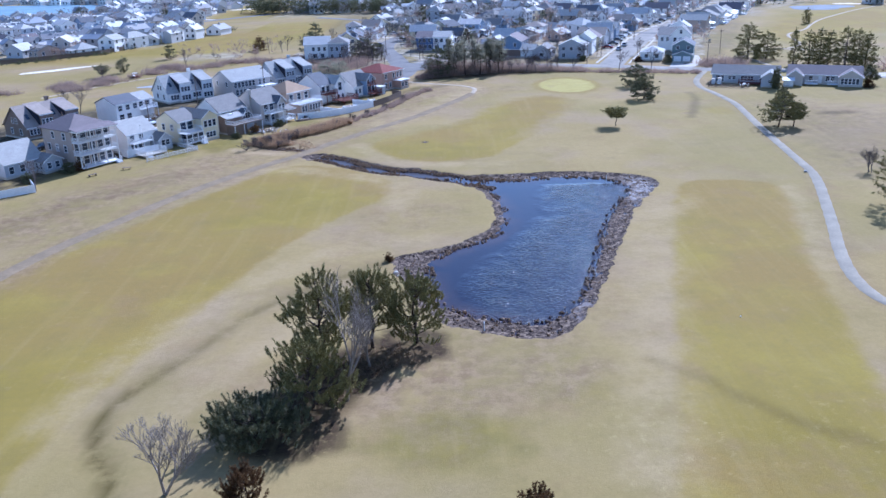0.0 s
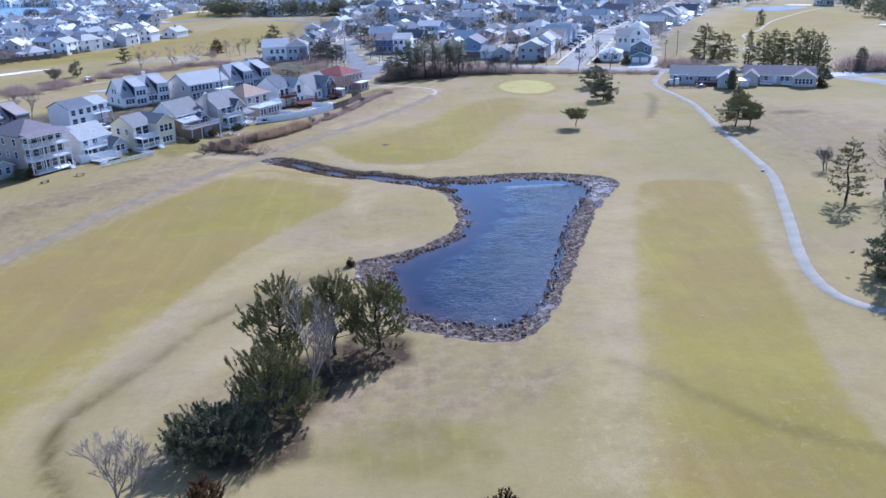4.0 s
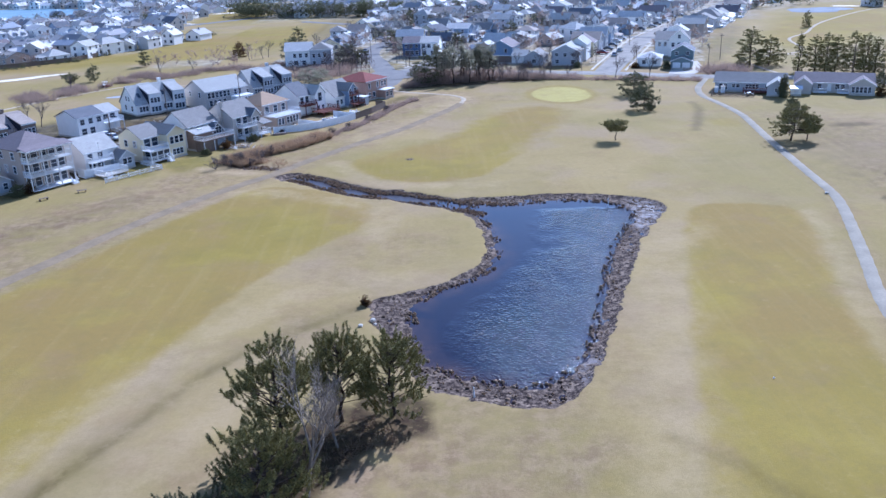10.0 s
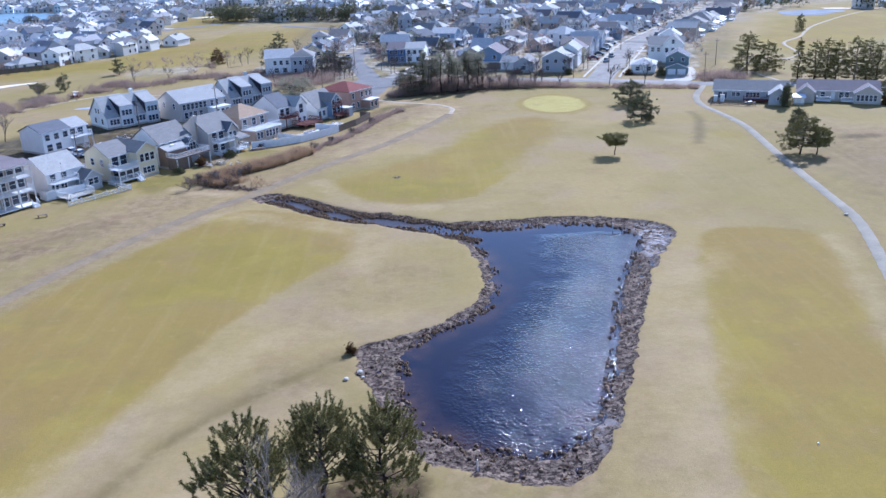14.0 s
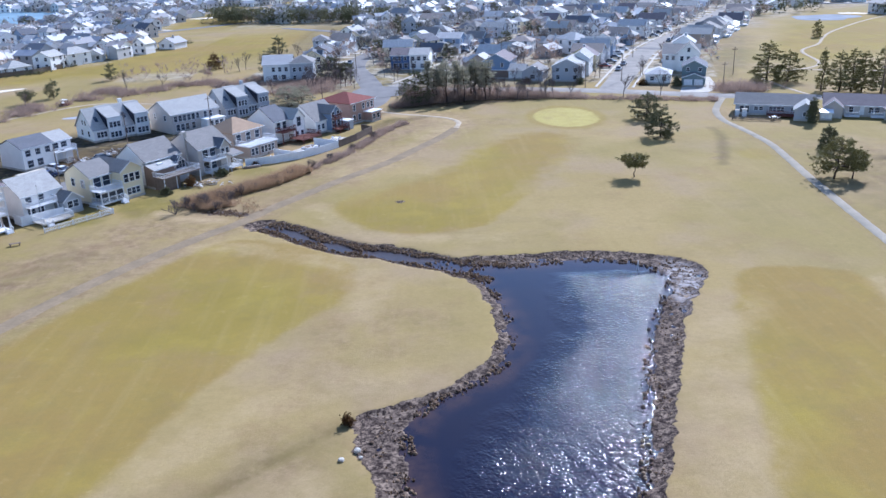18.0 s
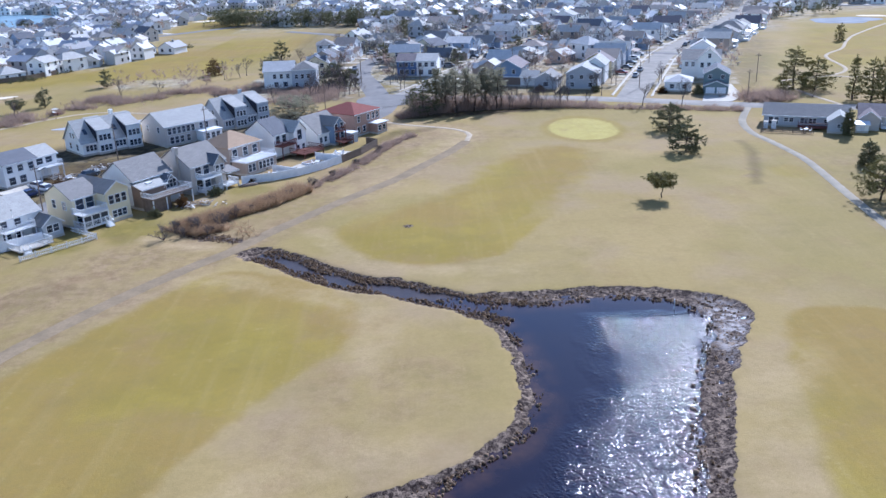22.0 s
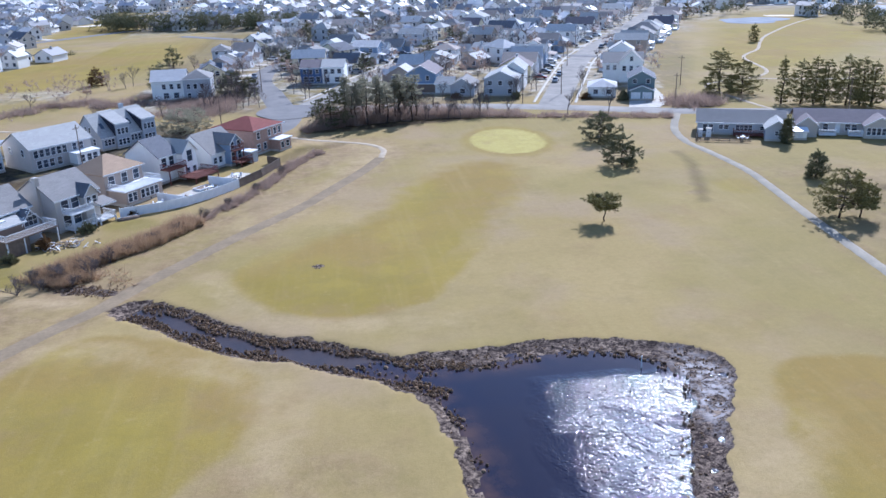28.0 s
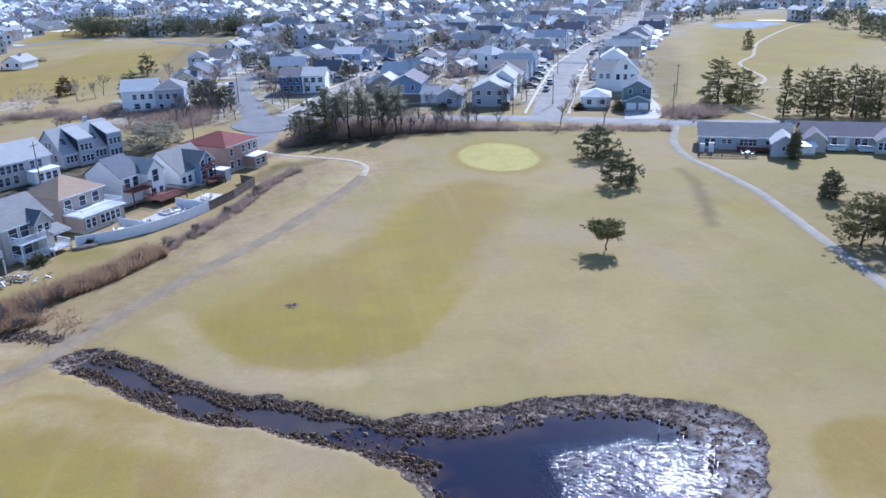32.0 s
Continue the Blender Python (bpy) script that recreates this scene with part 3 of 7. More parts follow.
mask = np.maximum(mask, 0.55 * ramp(np.hypot((x - TEE[0]) / 4.2, (y - TEE[1]) / 5.5) + 0.2 * wobble, 1.1, 0.7))
layers["fairway"][near] = mask
green = np.hypot((x - 38.5) / 8.4, (y - 243.8) / 12.4)
layers["green"][near] = ramp(green, 1.03, 0.97)
mask = np.maximum(mask, 0.7 * ramp(green + 0.1 * wobble, 1.35, 1.15))
layers["fairway"][near] = mask
worn = np.maximum(ramp(distance(x, y, LEFT_PATH), 6, 1), ramp(distance(x, y, LEFT_TURN), 9, 1))
worn = np.maximum(worn, 0.5 * ramp(distance(x, y, RIGHT_PATH), 3, 1.2))
worn = np.maximum(worn, 0.8 * ramp(bank, 7, 1) * ramp(y, 106, 70))
worn = np.maximum(worn, 0.9 * ramp(distance(x, y, smooth_line([(-40, 168), (-33, 183), (-22, 199), (-14, 214), (-6, 233), (1, 247)])) + 2.0 * wobble, 8, 3))
worn = np.maximum(worn, 1.0 * ramp(distance(x, y, smooth_line([(-84, 100), (-74, 121), (-64, 140), (-54, 152), (-46, 163)])) + 3.0 * wobble, 12, 3))
worn = np.maximum(worn, 0.7 * ramp(np.hypot(x + 14, y - 92), 9, 2))
for cx, cy, rr, k in ((68, 208, 3, 0.7), (65, 200, 2, 0.7), (62, 195, 2, 0.7), (-2, 60, 15, 0.95), (10, 62, 10, 0.8), (96, 182, 26, 0.7), (92, 146, 24, 0.75), (85, 205, 8, 0.5), (-70, 118, 14, 0.9), (-58, 146, 10, 0.9), (-20, 62, 7, 0.5), (-60, 140, 9, 0.8), (-72, 128, 8, 0.7), (20, 242, 7, 0.6), (-6, 120, 13, 0.55), (-13, 108, 9, 0.5)):
    worn = np.maximum(worn, k * ramp(np.hypot(x - cx, y - cy) + 2.0 * wobble, rr, rr * 0.4))
layers["worn"][near] = worn
fleck = np.maximum(0.8 * ramp(np.hypot((x - 20) / 9, (y - 49) / 10) + 0.3 * wobble, 1.2, 0.5), 0.5 * ramp(np.hypot((x - 37) / 12, (y - 50) / 10) + 0.3 * wobble, 1.2, 0.5))
fleck = np.maximum(fleck, 0.5 * ramp(distance(x, y, smooth_line([(-42, 62), (-38, 72), (-28, 87), (-20, 99)])) + wobble, 4, 1))
for line in FAIRWAYS[:3]:
    fleck = np.maximum(fleck, 0.45 * ramp(np.abs(signed(x, y, line)) + 0.8 * wobble, 3.0, 0.5))
layers["fleck"][near] = fleck
pale = np.zeros(x.shape)
for line, wide in ((smooth_line([(-40, 56), (-38, 66), (-34.8, 73), (-28, 87.7), (-22, 97), (-13, 104), (-4, 107)]), 3.6), (smooth_line([(-29, 54), (-28, 58), (-25.5, 64), (-22, 71), (-16, 80), (-11, 88)]), 3.2), (smooth_line([(40, 122), (33, 111), (27.5, 84), (22, 60), (18, 45)]), 5.5),
                   (smooth_line([(-36, 152), (-27, 150), (-14, 143), (-8, 134), (-9, 124)]), 4.0), (smooth_line([(-19, 172), (-15, 162), (-8, 155), (0, 152), (12, 152)]), 3.0), (smooth_line([(62, 128), (57, 108), (52, 90)]), 3.0), (smooth_line([(-15, 193), (-6, 207), (3, 224), (8, 238), (8, 246), (1, 251), (-7, 255)]), 6.5)):
    pale = np.maximum(pale, ramp(distance(x, y, line) + 1.2 * wobble, wide, 0.3 * wide))
pale = np.maximum(0.5 * pale, 0.85 * ramp(distance(x, y, smooth_line([(2, 226), (8, 238), (8, 246), (1, 251), (-7, 255)])) + 1.5 * wobble, 6.0, 1.5))
pale = np.maximum(pale, 0.9 * ramp(distance(x, y, smooth_line([(-48, 171.8), (-44.5, 169.9), (-41, 167.6), (-36, 166)])) + 0.8 * wobble, 2.2, 0.6))
layers["pale"][near] = pale
mud = np.maximum(ramp(edge, 0.25, -0.15), ramp(ditch + 0.7 * wobble + 0.4 * lumps, 3.4, 2.9))
SEEP = smooth_line([(-41, 173.6), (-38.5, 171.6), (-35.5, 170.3), (-31.6, 168.4)])
mud = np.maximum(mud, 0.75 * ramp(distance(x, y, SEEP) + 0.6 * wobble + 0.4 * lumps, 2.3 - 0.2 * np.clip(x + 36, -3, 4), 0.6))
mud = np.maximum(mud, 0.8 * ramp(np.hypot(x + 29.4, y - 162.4) + 0.5 * lumps, 2.3, 1.2))
layers["mud"][near] = np.maximum(mud, 0.8 * ramp(np.hypot(x + 4.3, y - 173) + 0.6 * wobble, 1.5, 0.6))
layers["silt"][near] = ramp(edge, 0.1, -0.4) * ramp(wline, -1.5, 0.5) * np.maximum(ramp(np.hypot((x - 36) / 4, (y - 128) / 12), 1.2, 0.6), 0.8 * ramp(np.hypot((x - 18) / 3, (y - 78) / 5), 1.2, 0.6))
# pine clump and roadside wood: needle litter with tree shade painted in
soil_and_shade = np.maximum(ramp(distance(x, y, smooth_line([(-15.5, 52), (-14.5, 58), (-12.5, 63), (-8.5, 68), (-4.5, 70)])) + 1.5 * wobble, 5.6, 3.8), ramp(distance(x, y, smooth_line([(-3, 268), (6, 269), (18, 271), (32, 274)])) + 2.0 * wobble, 5.5, 3.5))
soil_and_shade = np.maximum(soil_and_shade, 0.45 * ramp(distance(x, y, smooth_line([(71, 224), (70, 215), (66.5, 204), (62, 191)])) + 0.8 * wobble, 1.9, 0.3))
soil_and_shade = np.maximum(soil_and_shade, 0.5 * ramp(distance(x, y, smooth_line([(-12, 238), (-8, 246), (0, 250)])) + 2.0 * wobble, 3.5, 1.5))
soil_and_shade = np.maximum(soil_and_shade, 0.7 * ramp(np.hypot((x - 98) / 6, (y - 190) / 3) + 0.4 * wobble, 1.1, 0.5))
soil_and_shade = np.maximum(soil_and_shade, 0.28 * ramp(distance(x, y, smooth_line([(22, 65), (26, 61), (32.3, 52.5), (38.7, 47.4), (48, 42)])) + 0.8 * wobble, 1.5, 0.2))
soil_and_shade = np.maximum(soil_and_shade, 0.22 * ramp(distance(x, y, smooth_line([(-78, 112), (-66, 136), (-55, 150)])) + 3 * wobble, 5, 1))
soil_and_shade = np.maximum(soil_and_shade, 0.2 * ramp(np.hypot((x - 94) / 20, (y - 165) / 40) + 0.5 * wobble, 1.1, 0.5))
soil_and_shade = np.maximum(soil_and_shade, 0.8 * ramp(np.hypot(x - 129.5, y - 190.4) + 0.8 * wobble, 3.6, 2.4))
soil_and_shade = np.maximum(soil_and_shade, 0.75 * ramp(distance(x, y, smooth_line([(-82, 213), (-79, 220), (-72, 224), (-65, 228)])) + 1.5 * wobble, 6.5, 4.0))
layers["soil_and_shade"][near] = soil_and_shade
layers["swale"][near] = 0.7 * ramp(sw + 0.5 * wobble, 1.1, 0.1) * (0.45 + 0.55 * ramp(y, 72, 58)) + 0.22 * ramp(sw + 0.6 * wobble, 2.6, 0.8)
lush = ramp(np.hypot((x + 51) / 6.5, (y - 176) / 7) + 0.2 * wobble, 1.15, 0.7)
lush = np.maximum(lush, 0.9 * ramp(np.hypot((x + 61) / 5, (y - 170) / 5), 1.1, 0.7))
lush = np.maximum(lush, 0.8 * ramp(np.hypot((x + 36) / 5, (y - 199) / 4), 1.1, 0.7))
lush = np.maximum(lush, 0.8 * ramp(np.hypot((x + 6) / 4, (y - 247) / 5), 1.2, 0.6))
lush = np.maximum(lush, 0.95 * ramp(np.hypot((x + 0.5) / 8.5, (y - 50.5) / 5.5) + 0.3 * wobble, 1.15, 0.5))
lush = np.maximum(lush, 0.5 * ramp(np.hypot((x - 13) / 5, (y - 58) / 3.5) + 0.3 * wobble, 1.2, 0.5))
lush = np.maximum(lush, 0.5 * ramp(np.hypot((x - 160) / 30, (y - 225) / 9), 1.2, 0.6))
layers["lush"][near] = lush
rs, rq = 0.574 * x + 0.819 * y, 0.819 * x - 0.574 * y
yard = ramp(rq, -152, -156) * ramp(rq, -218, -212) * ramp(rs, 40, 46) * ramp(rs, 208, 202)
town = ramp(y, 292, 300) * ramp(x, -62, -56)
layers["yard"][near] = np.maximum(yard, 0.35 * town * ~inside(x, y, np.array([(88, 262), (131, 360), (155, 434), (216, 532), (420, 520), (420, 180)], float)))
park = inside(x, y, PARK)
links = inside(x, y, STRIP)
layers["paved"][near] = 0.85 * ramp(y, 296, 306) * ~park * ~links * ~((x < -58) & (y < 335))
ny, nx = X.shape
idx = np.arange(nx * ny).reshape(ny, nx)
quads = np.stack([idx[:-1, :-1], idx[:-1, 1:], idx[1:, 1:], idx[1:, :-1]], -1).reshape(-1, 4)
me = raw("ground", np.stack([X, Y, height], -1).reshape(-1, 3), quads, True)
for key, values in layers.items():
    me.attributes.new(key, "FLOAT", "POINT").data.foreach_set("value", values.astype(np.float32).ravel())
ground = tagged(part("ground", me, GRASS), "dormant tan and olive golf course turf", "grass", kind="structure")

# water: the pond and the ditch that feeds it
def fill(line, z, name):
    m = Mesh()
    m.add([(a, b, z) for a, b in line], [tuple(range(len(line)))])
    return m.data(name)


def pond_sheet(z):
    """The pond as a fine grid that runs under its banks, knowing where it is shallow."""
    lo, hi = BANK.min(0) - 1.5, BANK.max(0) + 1.5
    xs, ys = np.arange(lo[0], hi[0], 0.8), np.arange(lo[1], hi[1], 0.8)
    px, py = np.meshgrid(xs, ys)
    k = np.arange(px.size).reshape(px.shape)
    cells = np.stack([k[:-1, :-1], k[:-1, 1:], k[1:, 1:], k[1:, :-1]], -1).reshape(-1, 4)
    keep = signed(px[:-1, :-1].ravel() + 0.4, py[:-1, :-1].ravel() + 0.4, BANK) < 0.5
    sheet = raw("pond", np.stack([px, py, np.full(px.shape, z)], -1).reshape(-1, 3), cells[keep])
    edge_in = signed(px.ravel(), py.ravel(), WATERLINE)
    west = ramp(px.ravel() - 0.22 * (py.ravel() - 75), 11, 2)
    sheet.attributes.new("shallow", "FLOAT", "POINT").data.foreach_set("value", (ramp(edge_in, -3.2, -0.2) * (0.3 + 0.7 * west)).astype(np.float32))
    return sheet


tagged(part("water", pond_sheet(-0.40), WATER), "dark blue rippled pond water with sun glitter", "pond", kind="structure")
tagged(part("water", strip(DITCH, 5.0, -0.41, "ditch_water", -0.41), two_tone("murky_water", srgb(0.25, 0.20, 0.185), srgb(0.19, 0.16, 0.17), 0.4, 0.35, 3.0, 0.2, 0.15)), "murky still water in a narrow ditch", "ditch", kind="structure").location.z = -0.02
for line, w, z in ((LEFT_PATH, 2.6, 0.04), (LEFT_TURN, 1.3, 0.035), (RIGHT_PATH, 1.85, 0.04)):
    tagged(part("pavement", strip(line, w, z, "cart_path"), DIRT if line is LEFT_TURN else DUSTY if line is LEFT_PATH else CARTPATH), "worn grey cart path across the turf", "path", kind="structure")
for line in PARK_WAYS + [smooth_line([(-128, 252), (-116.5, 273), (-101, 290), (-81, 286), (-70, 284)])]:
    tagged(part("pavement", strip(line, 1.3, 0.05, "park_path"), DIRT), "pale park path winding over grass", "path", kind="structure")
for i, (line, w) in enumerate(ROADS):
    tagged(part("road", strip(line, w, 0.05 + 0.006 * i, "road"), CONCRETE if i == 5 else ASPHALT if i in (0, 1, 2) else TARMAC), "pale grey asphalt residential street", "road", kind="structure")
def beside(line, off):
    d = np.gradient(line, axis=0)
    d /= np.linalg.norm(d, axis=1)[:, None] + 1e-9
    return line + np.stack([-d[:, 1], d[:, 0]], 1) * off


for line, w in ROADS[1:3]:
    for side in (-1, 1):
        tagged(part("pavement", strip(beside(line[8:160], side * (w / 2 + 1.5)), 0.8, 0.09, "sidewalk"), CONCRETE), "pale concrete sidewalk along a street", "sidewalk", kind="structure")
tagged(part("road", strip(LOOP, 12.0, 0.06, "loop_road"), CONCRETE), "pale concrete loop road on the course", "road", kind="structure")


def blob(cx, cy, rx, ry, turn, seed, n=40, rough=0.15):
    """An uneven oval in plan."""
    r = random.Random(seed)
    ph = [r.uniform(0, 6.28) for _ in range(3)]
    out = []
    for k in range(n):
        a = 2 * math.pi * k / n
        f = 1 + rough * (math.sin(2 * a + ph[0]) + 0.6 * math.sin(3 * a + ph[1]) + 0.4 * math.sin(5 * a + ph[2]))
        p, q = rx * f * math.cos(a), ry * f * math.sin(a)
        c, d = math.cos(radians(turn)), math.sin(radians(turn))
        out.append((cx + c * p - d * q, cy + d * p + c * q))
    return np.array(out)


BAY = smooth_line([(-250, 585), (-243, 625), (-252, 690), (-300, 728), (-380, 752), (-520, 770), (-520, 540), (-380, 548), (-300, 560)], True, 6.0)
FLATWATER = two_tone("pale_water", srgb(0.52, 0.61, 0.65), srgb(0.45, 0.54, 0.60), 0.05, 0.5, 0.4, 0.04, 0.05)
tagged(part("water", fill(blob(-86, 272, 14, 4.2, 16, 1), 0.05, "back_pond"), two_tone("pale_pond_water", srgb(0.66, 0.665, 0.68), srgb(0.58, 0.60, 0.63), 0.1, 0.5, 0.6, 0.04, 0.05)), "pale still pond behind the townhouses", "pond", kind="structure")
tagged(part("water", fill(blob(215, 475, 16.5, 16, -24, 2), 0.05, "park_pond"), two_tone("park_water", srgb(0.52, 0.535, 0.56), srgb(0.44, 0.46, 0.49), 0.1, 0.6, 1.0, 0.01, 0.05)), "small pale-blue pond in the park", "pond", kind="structure")
tagged(part("water", fill(BAY, 0.06, "bay"), FLATWATER), "blue open bay beyond the town", "bay", kind="structure")
tagged(part("bunker", fill(blob(-151, 318, 13, 3.4, 38, 4), 0.06, "bunker"), SAND), "white sand bunker beside a fairway", "bunker")
tagged(part("bunker", fill(blob(-140, 612, 9, 6, 30, 8), 0.06, "bunker"), SAND), "pale sand bunker on a distant fairway", "bunker")
tagged(part("bunker", fill(blob(239, 491, 9, 4, -22, 9), 0.06, "bunker"), SAND), "white sand bunker beyond the park pond", "bunker")
tagged(part("bunker", fill(blob(226, 372, 6, 3, -20, 5), 0.06, "bunker"), SAND), "white sand bunker in the park", "bunker")
tagged(part("bunker", fill(blob(129.5, 190.4, 1.6, 1.0, 0, 6), 0.06, "bunker"), SAND), "small patch of white sand", "bunker")
STREETS_LEFT = smooth_line([(-125, 60), (-108, 115), (-95, 152), (-80, 181), (-64, 205), (-46, 231), (-33, 250), (-20, 264)])
tagged(part("road", strip(STREETS_LEFT, 8.0, 0.08, "back_street"), TARMAC), "grey street between two rows of houses", "road", kind="structure")
tagged(part("road", fill(blob(-12, 293, 9, 11, 0, 7, rough=0.05), 0.16, "turning_circle"), TARMAC), "pale asphalt turning circle at the street end", "road", kind="structure")


# ---- plants ----
def blades(centres, size, width, count, rng, up=0.3, spread=1.0, aim=None):
    """Thin pointed blades fanning out of each centre: one mesh's corners and faces."""
    n = len(centres) * count
    c = np.repeat(centres, count, 0)
    s = np.repeat(np.broadcast_to(size, len(centres)), count) * rng.uniform(0.7, 1.25, n)
    d = rng.normal(size=(n, 3)) * spread
    d[:, 2] += up
    if aim is not None:
        d += np.repeat(aim, count, 0)
    d /= np.linalg.norm(d, axis=1)[:, None] + 1e-9
    w = np.cross(d, rng.normal(size=(n, 3)))
    w /= np.linalg.norm(w, axis=1)[:, None] + 1e-9
    w *= width * rng.uniform(0.7, 1.3, n)[:, None]
    a = c + d * s[:, None] * 0.05
    verts = np.stack([a - w, a + w, c + d * s[:, None]], 1).reshape(-1, 3)
    return verts, np.arange(3 * n).reshape(-1, 3)


def pine(seed, h, r, start=0.25, density=1.0, needles=None, name="pine_tree", label="", lean=0.0, flat=0.0, tuft=0.42, climb=0.0):
    """A pine: tapered trunk, uneven limbs and many needle tufts. Its base is at the origin."""
    rng = np.random.default_rng(seed)
    root = thing(name, label, "tree")
    wood = Mesh()
    bend = [np.array([lean * (k / 6) ** 1.3 * h + rng.normal(0, 0.02) * h * (k > 0), rng.normal(0, 0.015) * h * (k > 0), h * k / 6.5]) for k in range(7)]
    r0 = 0.018 * h + 0.05

    def along(z):
        k = min(5.999, z / h * 6.5)
        i = int(k)
        return bend[i] + (bend[i + 1] - bend[i]) * (k - i)

    for k in range(6):
        wood.tube(bend[k], bend[k + 1], r0 * (1 - k / 6.6), r0 * (1 - (k + 1) / 6.6), 7)
    tufts, aims = [], []
    levels = int(h * (1.9 if climb or h < 3 else 1.15) * density) + 4
    for k in range(levels):
        f = start + (0.98 - start) * (k + rng.uniform(-0.3, 0.3) * (1.0 if climb else 0.5)) / levels
        f = min(max(f, start * 0.9), 0.985)
        prof = (1 - f) ** 0.55 * (1.15 - 0.35 * (f < start + 0.1)) if not flat else (1.0 - 0.65 * abs(f - 0.78) / 0.4)
        for b in range(rng.integers(3, 6) if climb or h < 3 else rng.integers(5, 9)):
            ang = rng.uniform(0, 6.283)
            length = r * max(0.2, prof) * rng.uniform(0.5, 1.12)
            base = along(f * h * 0.94)
            rise = (rng.uniform(-0.08, 0.25) if climb else rng.uniform(-0.05, 0.12)) + 0.3 * (f - 0.5) + climb * rng.uniform(0.3, 1.0)
            tip = base + np.array([math.cos(ang) * length, math.sin(ang) * length, rise * length])
            wood.tube(base, tip, 0.02 + 0.012 * length, 0.012, 4, False)
            out = np.array([math.cos(ang), math.sin(ang), 0.0])
            for _ in range(max(2, int(length * 2.1 * density))):
                t = rng.uniform(0.35, 1.0) ** 0.55
                side = rng.normal(0, 0.38) * length * t
                p = base + (tip - base) * t + np.array([-out[1], out[0], 0.0]) * side
                way = out * 0.55 + np.array([-out[1], out[0], 0.0]) * np.sign(side) * 0.35 + np.array([0, 0, 0.25 + climb])
                m = int(rng.integers(3, 6))
                if climb:      # upright plumes like bottle brushes
                    m += 3
                    way = out * rng.uniform(0.15, 0.75) + np.array([-out[1], out[0], 0.0]) * np.sign(side) * rng.uniform(0.05, 0.45) + np.array([0, 0, 1.0])
                    tufts.append(p + np.linspace(0, rng.uniform(0.45, 0.95), m)[:, None] * way + rng.normal(0, 0.03, (m, 3)))
                    aims.append(np.repeat(way[None] * 0.55, m, 0))
                    continue
                run = rng.uniform(-0.15, 1.0, m)[:, None] * way * tuft * 2.2
                tufts.append(p + run + rng.normal(0, 1, (m, 3)) * np.array([0.16, 0.16, 0.06]))
                aims.append(np.repeat(way[None] * 0.9, m, 0))
    top = along(h * 0.93)
    n = int(14 * density)
    tufts.append(top + rng.normal(0, 1, (n, 3)) * np.array([0.25, 0.25, 0.4]))
    aims.append(np.tile([0, 0, 0.9], (n, 1)))
    part("trunk", wood.data("trunk", True), BARK, root)
    v, f = blades(np.concatenate(tufts), tuft, 0.036 if not climb else 0.027, 13 if not climb else 18, rng, 0.1, 0.6, np.concatenate(aims))
    part("crown", raw("crown", v, f), needles or NEEDLES, root)
    return root


def bare_tree(seed, h, spread=0.5, name="bare_tree", label="", depth=5, trunks=1, material=None, leader=False):
    """A leafless tree: a tapered trunk that forks into limbs and fine twigs."""
    rng = random.Random(seed)
    root = thing(name, label, "tree")
    wood, twigs = Mesh(), Mesh()

    def grow(p, d, length, radius, level):
        q = p + d * length
        (wood if level < 2 else twigs).tube(p, q, radius, radius * 0.68, 6 if level < 2 else 3, False)
        if level == depth:
            return
        for k in range(3 if level else 4):
            e = (d + Vector((rng.gauss(0, spread), rng.gauss(0, spread), rng.uniform(0, 0.35)))).normalized()
            s = p + d * length * (1.0 if k == 0 else rng.uniform(0.55, 1.0))
            grow(s, e, length * rng.uniform(0.6, 0.85), max(0.012, radius * 0.58), level + 1)

    if leader:      # one stem to the top, with boughs all the way up
        stem = [Vector((rng.gauss(0, 0.02) * h * (k > 0), rng.gauss(0, 0.02) * h * (k > 0), h * k / 9)) for k in range(10)]
        for k in range(9):
            wood.tube(stem[k], stem[k + 1], 0.016 * h * (1 - k / 9.5), 0.016 * h * (1 - (k + 1) / 9.5), 6, False)
        for k in range(34):
            f = 0.12 + 0.84 * k / 33
            a, i = rng.uniform(0, 6.283), min(8, int(f * 9))
            at = stem[i].lerp(stem[i + 1], f * 9 - i)
            grow(at, Vector((math.cos(a), math.sin(a), rng.uniform(0.5, 1.3))).normalized(), h * 0.13 * (1.15 - f) + 0.25, 0.05 * (1.1 - f) + 0.015, depth - 3)
    for k in range(0 if leader else trunks):
        d = Vector((rng.gauss(0, 0.12 * trunks), rng.gauss(0, 0.12 * trunks), 1)).normalized()
        grow(Vector((rng.gauss(0, 0.2) * (trunks > 1), rng.gauss(0, 0.2) * (trunks > 1), 0)), d, h * 0.3, 0.014 * h + 0.03, 0)
    part("trunk", wood.data("trunk", True), material or GREYBARK, root)
    part("crown", twigs.data("crown"), material or GREYBARK, root, "fine leafless twigs")
    return root


def brush(name, label, points, heights, material, rng, count=16, width=0.035, up=2.2, category="shrubs", spread=0.55):
    """Leafless thicket or reeds, uncountable: one object."""
    v, f = blades(np.asarray(points), np.asarray(heights), width, count, rng, up, spread)
    return tagged(part(name, raw(name, v, f), material), label, category, kind="stuff")


def scatter_band(line, width, n, rng):
    k = rng.integers(0, len(line) - 1, n)
    t = rng.uniform(0, 1, n)[:, None]
    p = line[k] * (1 - t) + line[k + 1] * t
    d = line[k + 1] - line[k]
    d /= np.linalg.norm(d, axis=1)[:, None] + 1e-9
    off = rng.uniform(-0.5, 0.5, n) * width
    return np.c_[p + np.stack([-d[:, 1], d[:, 0]], 1) * off[:, None], np.zeros(n)]


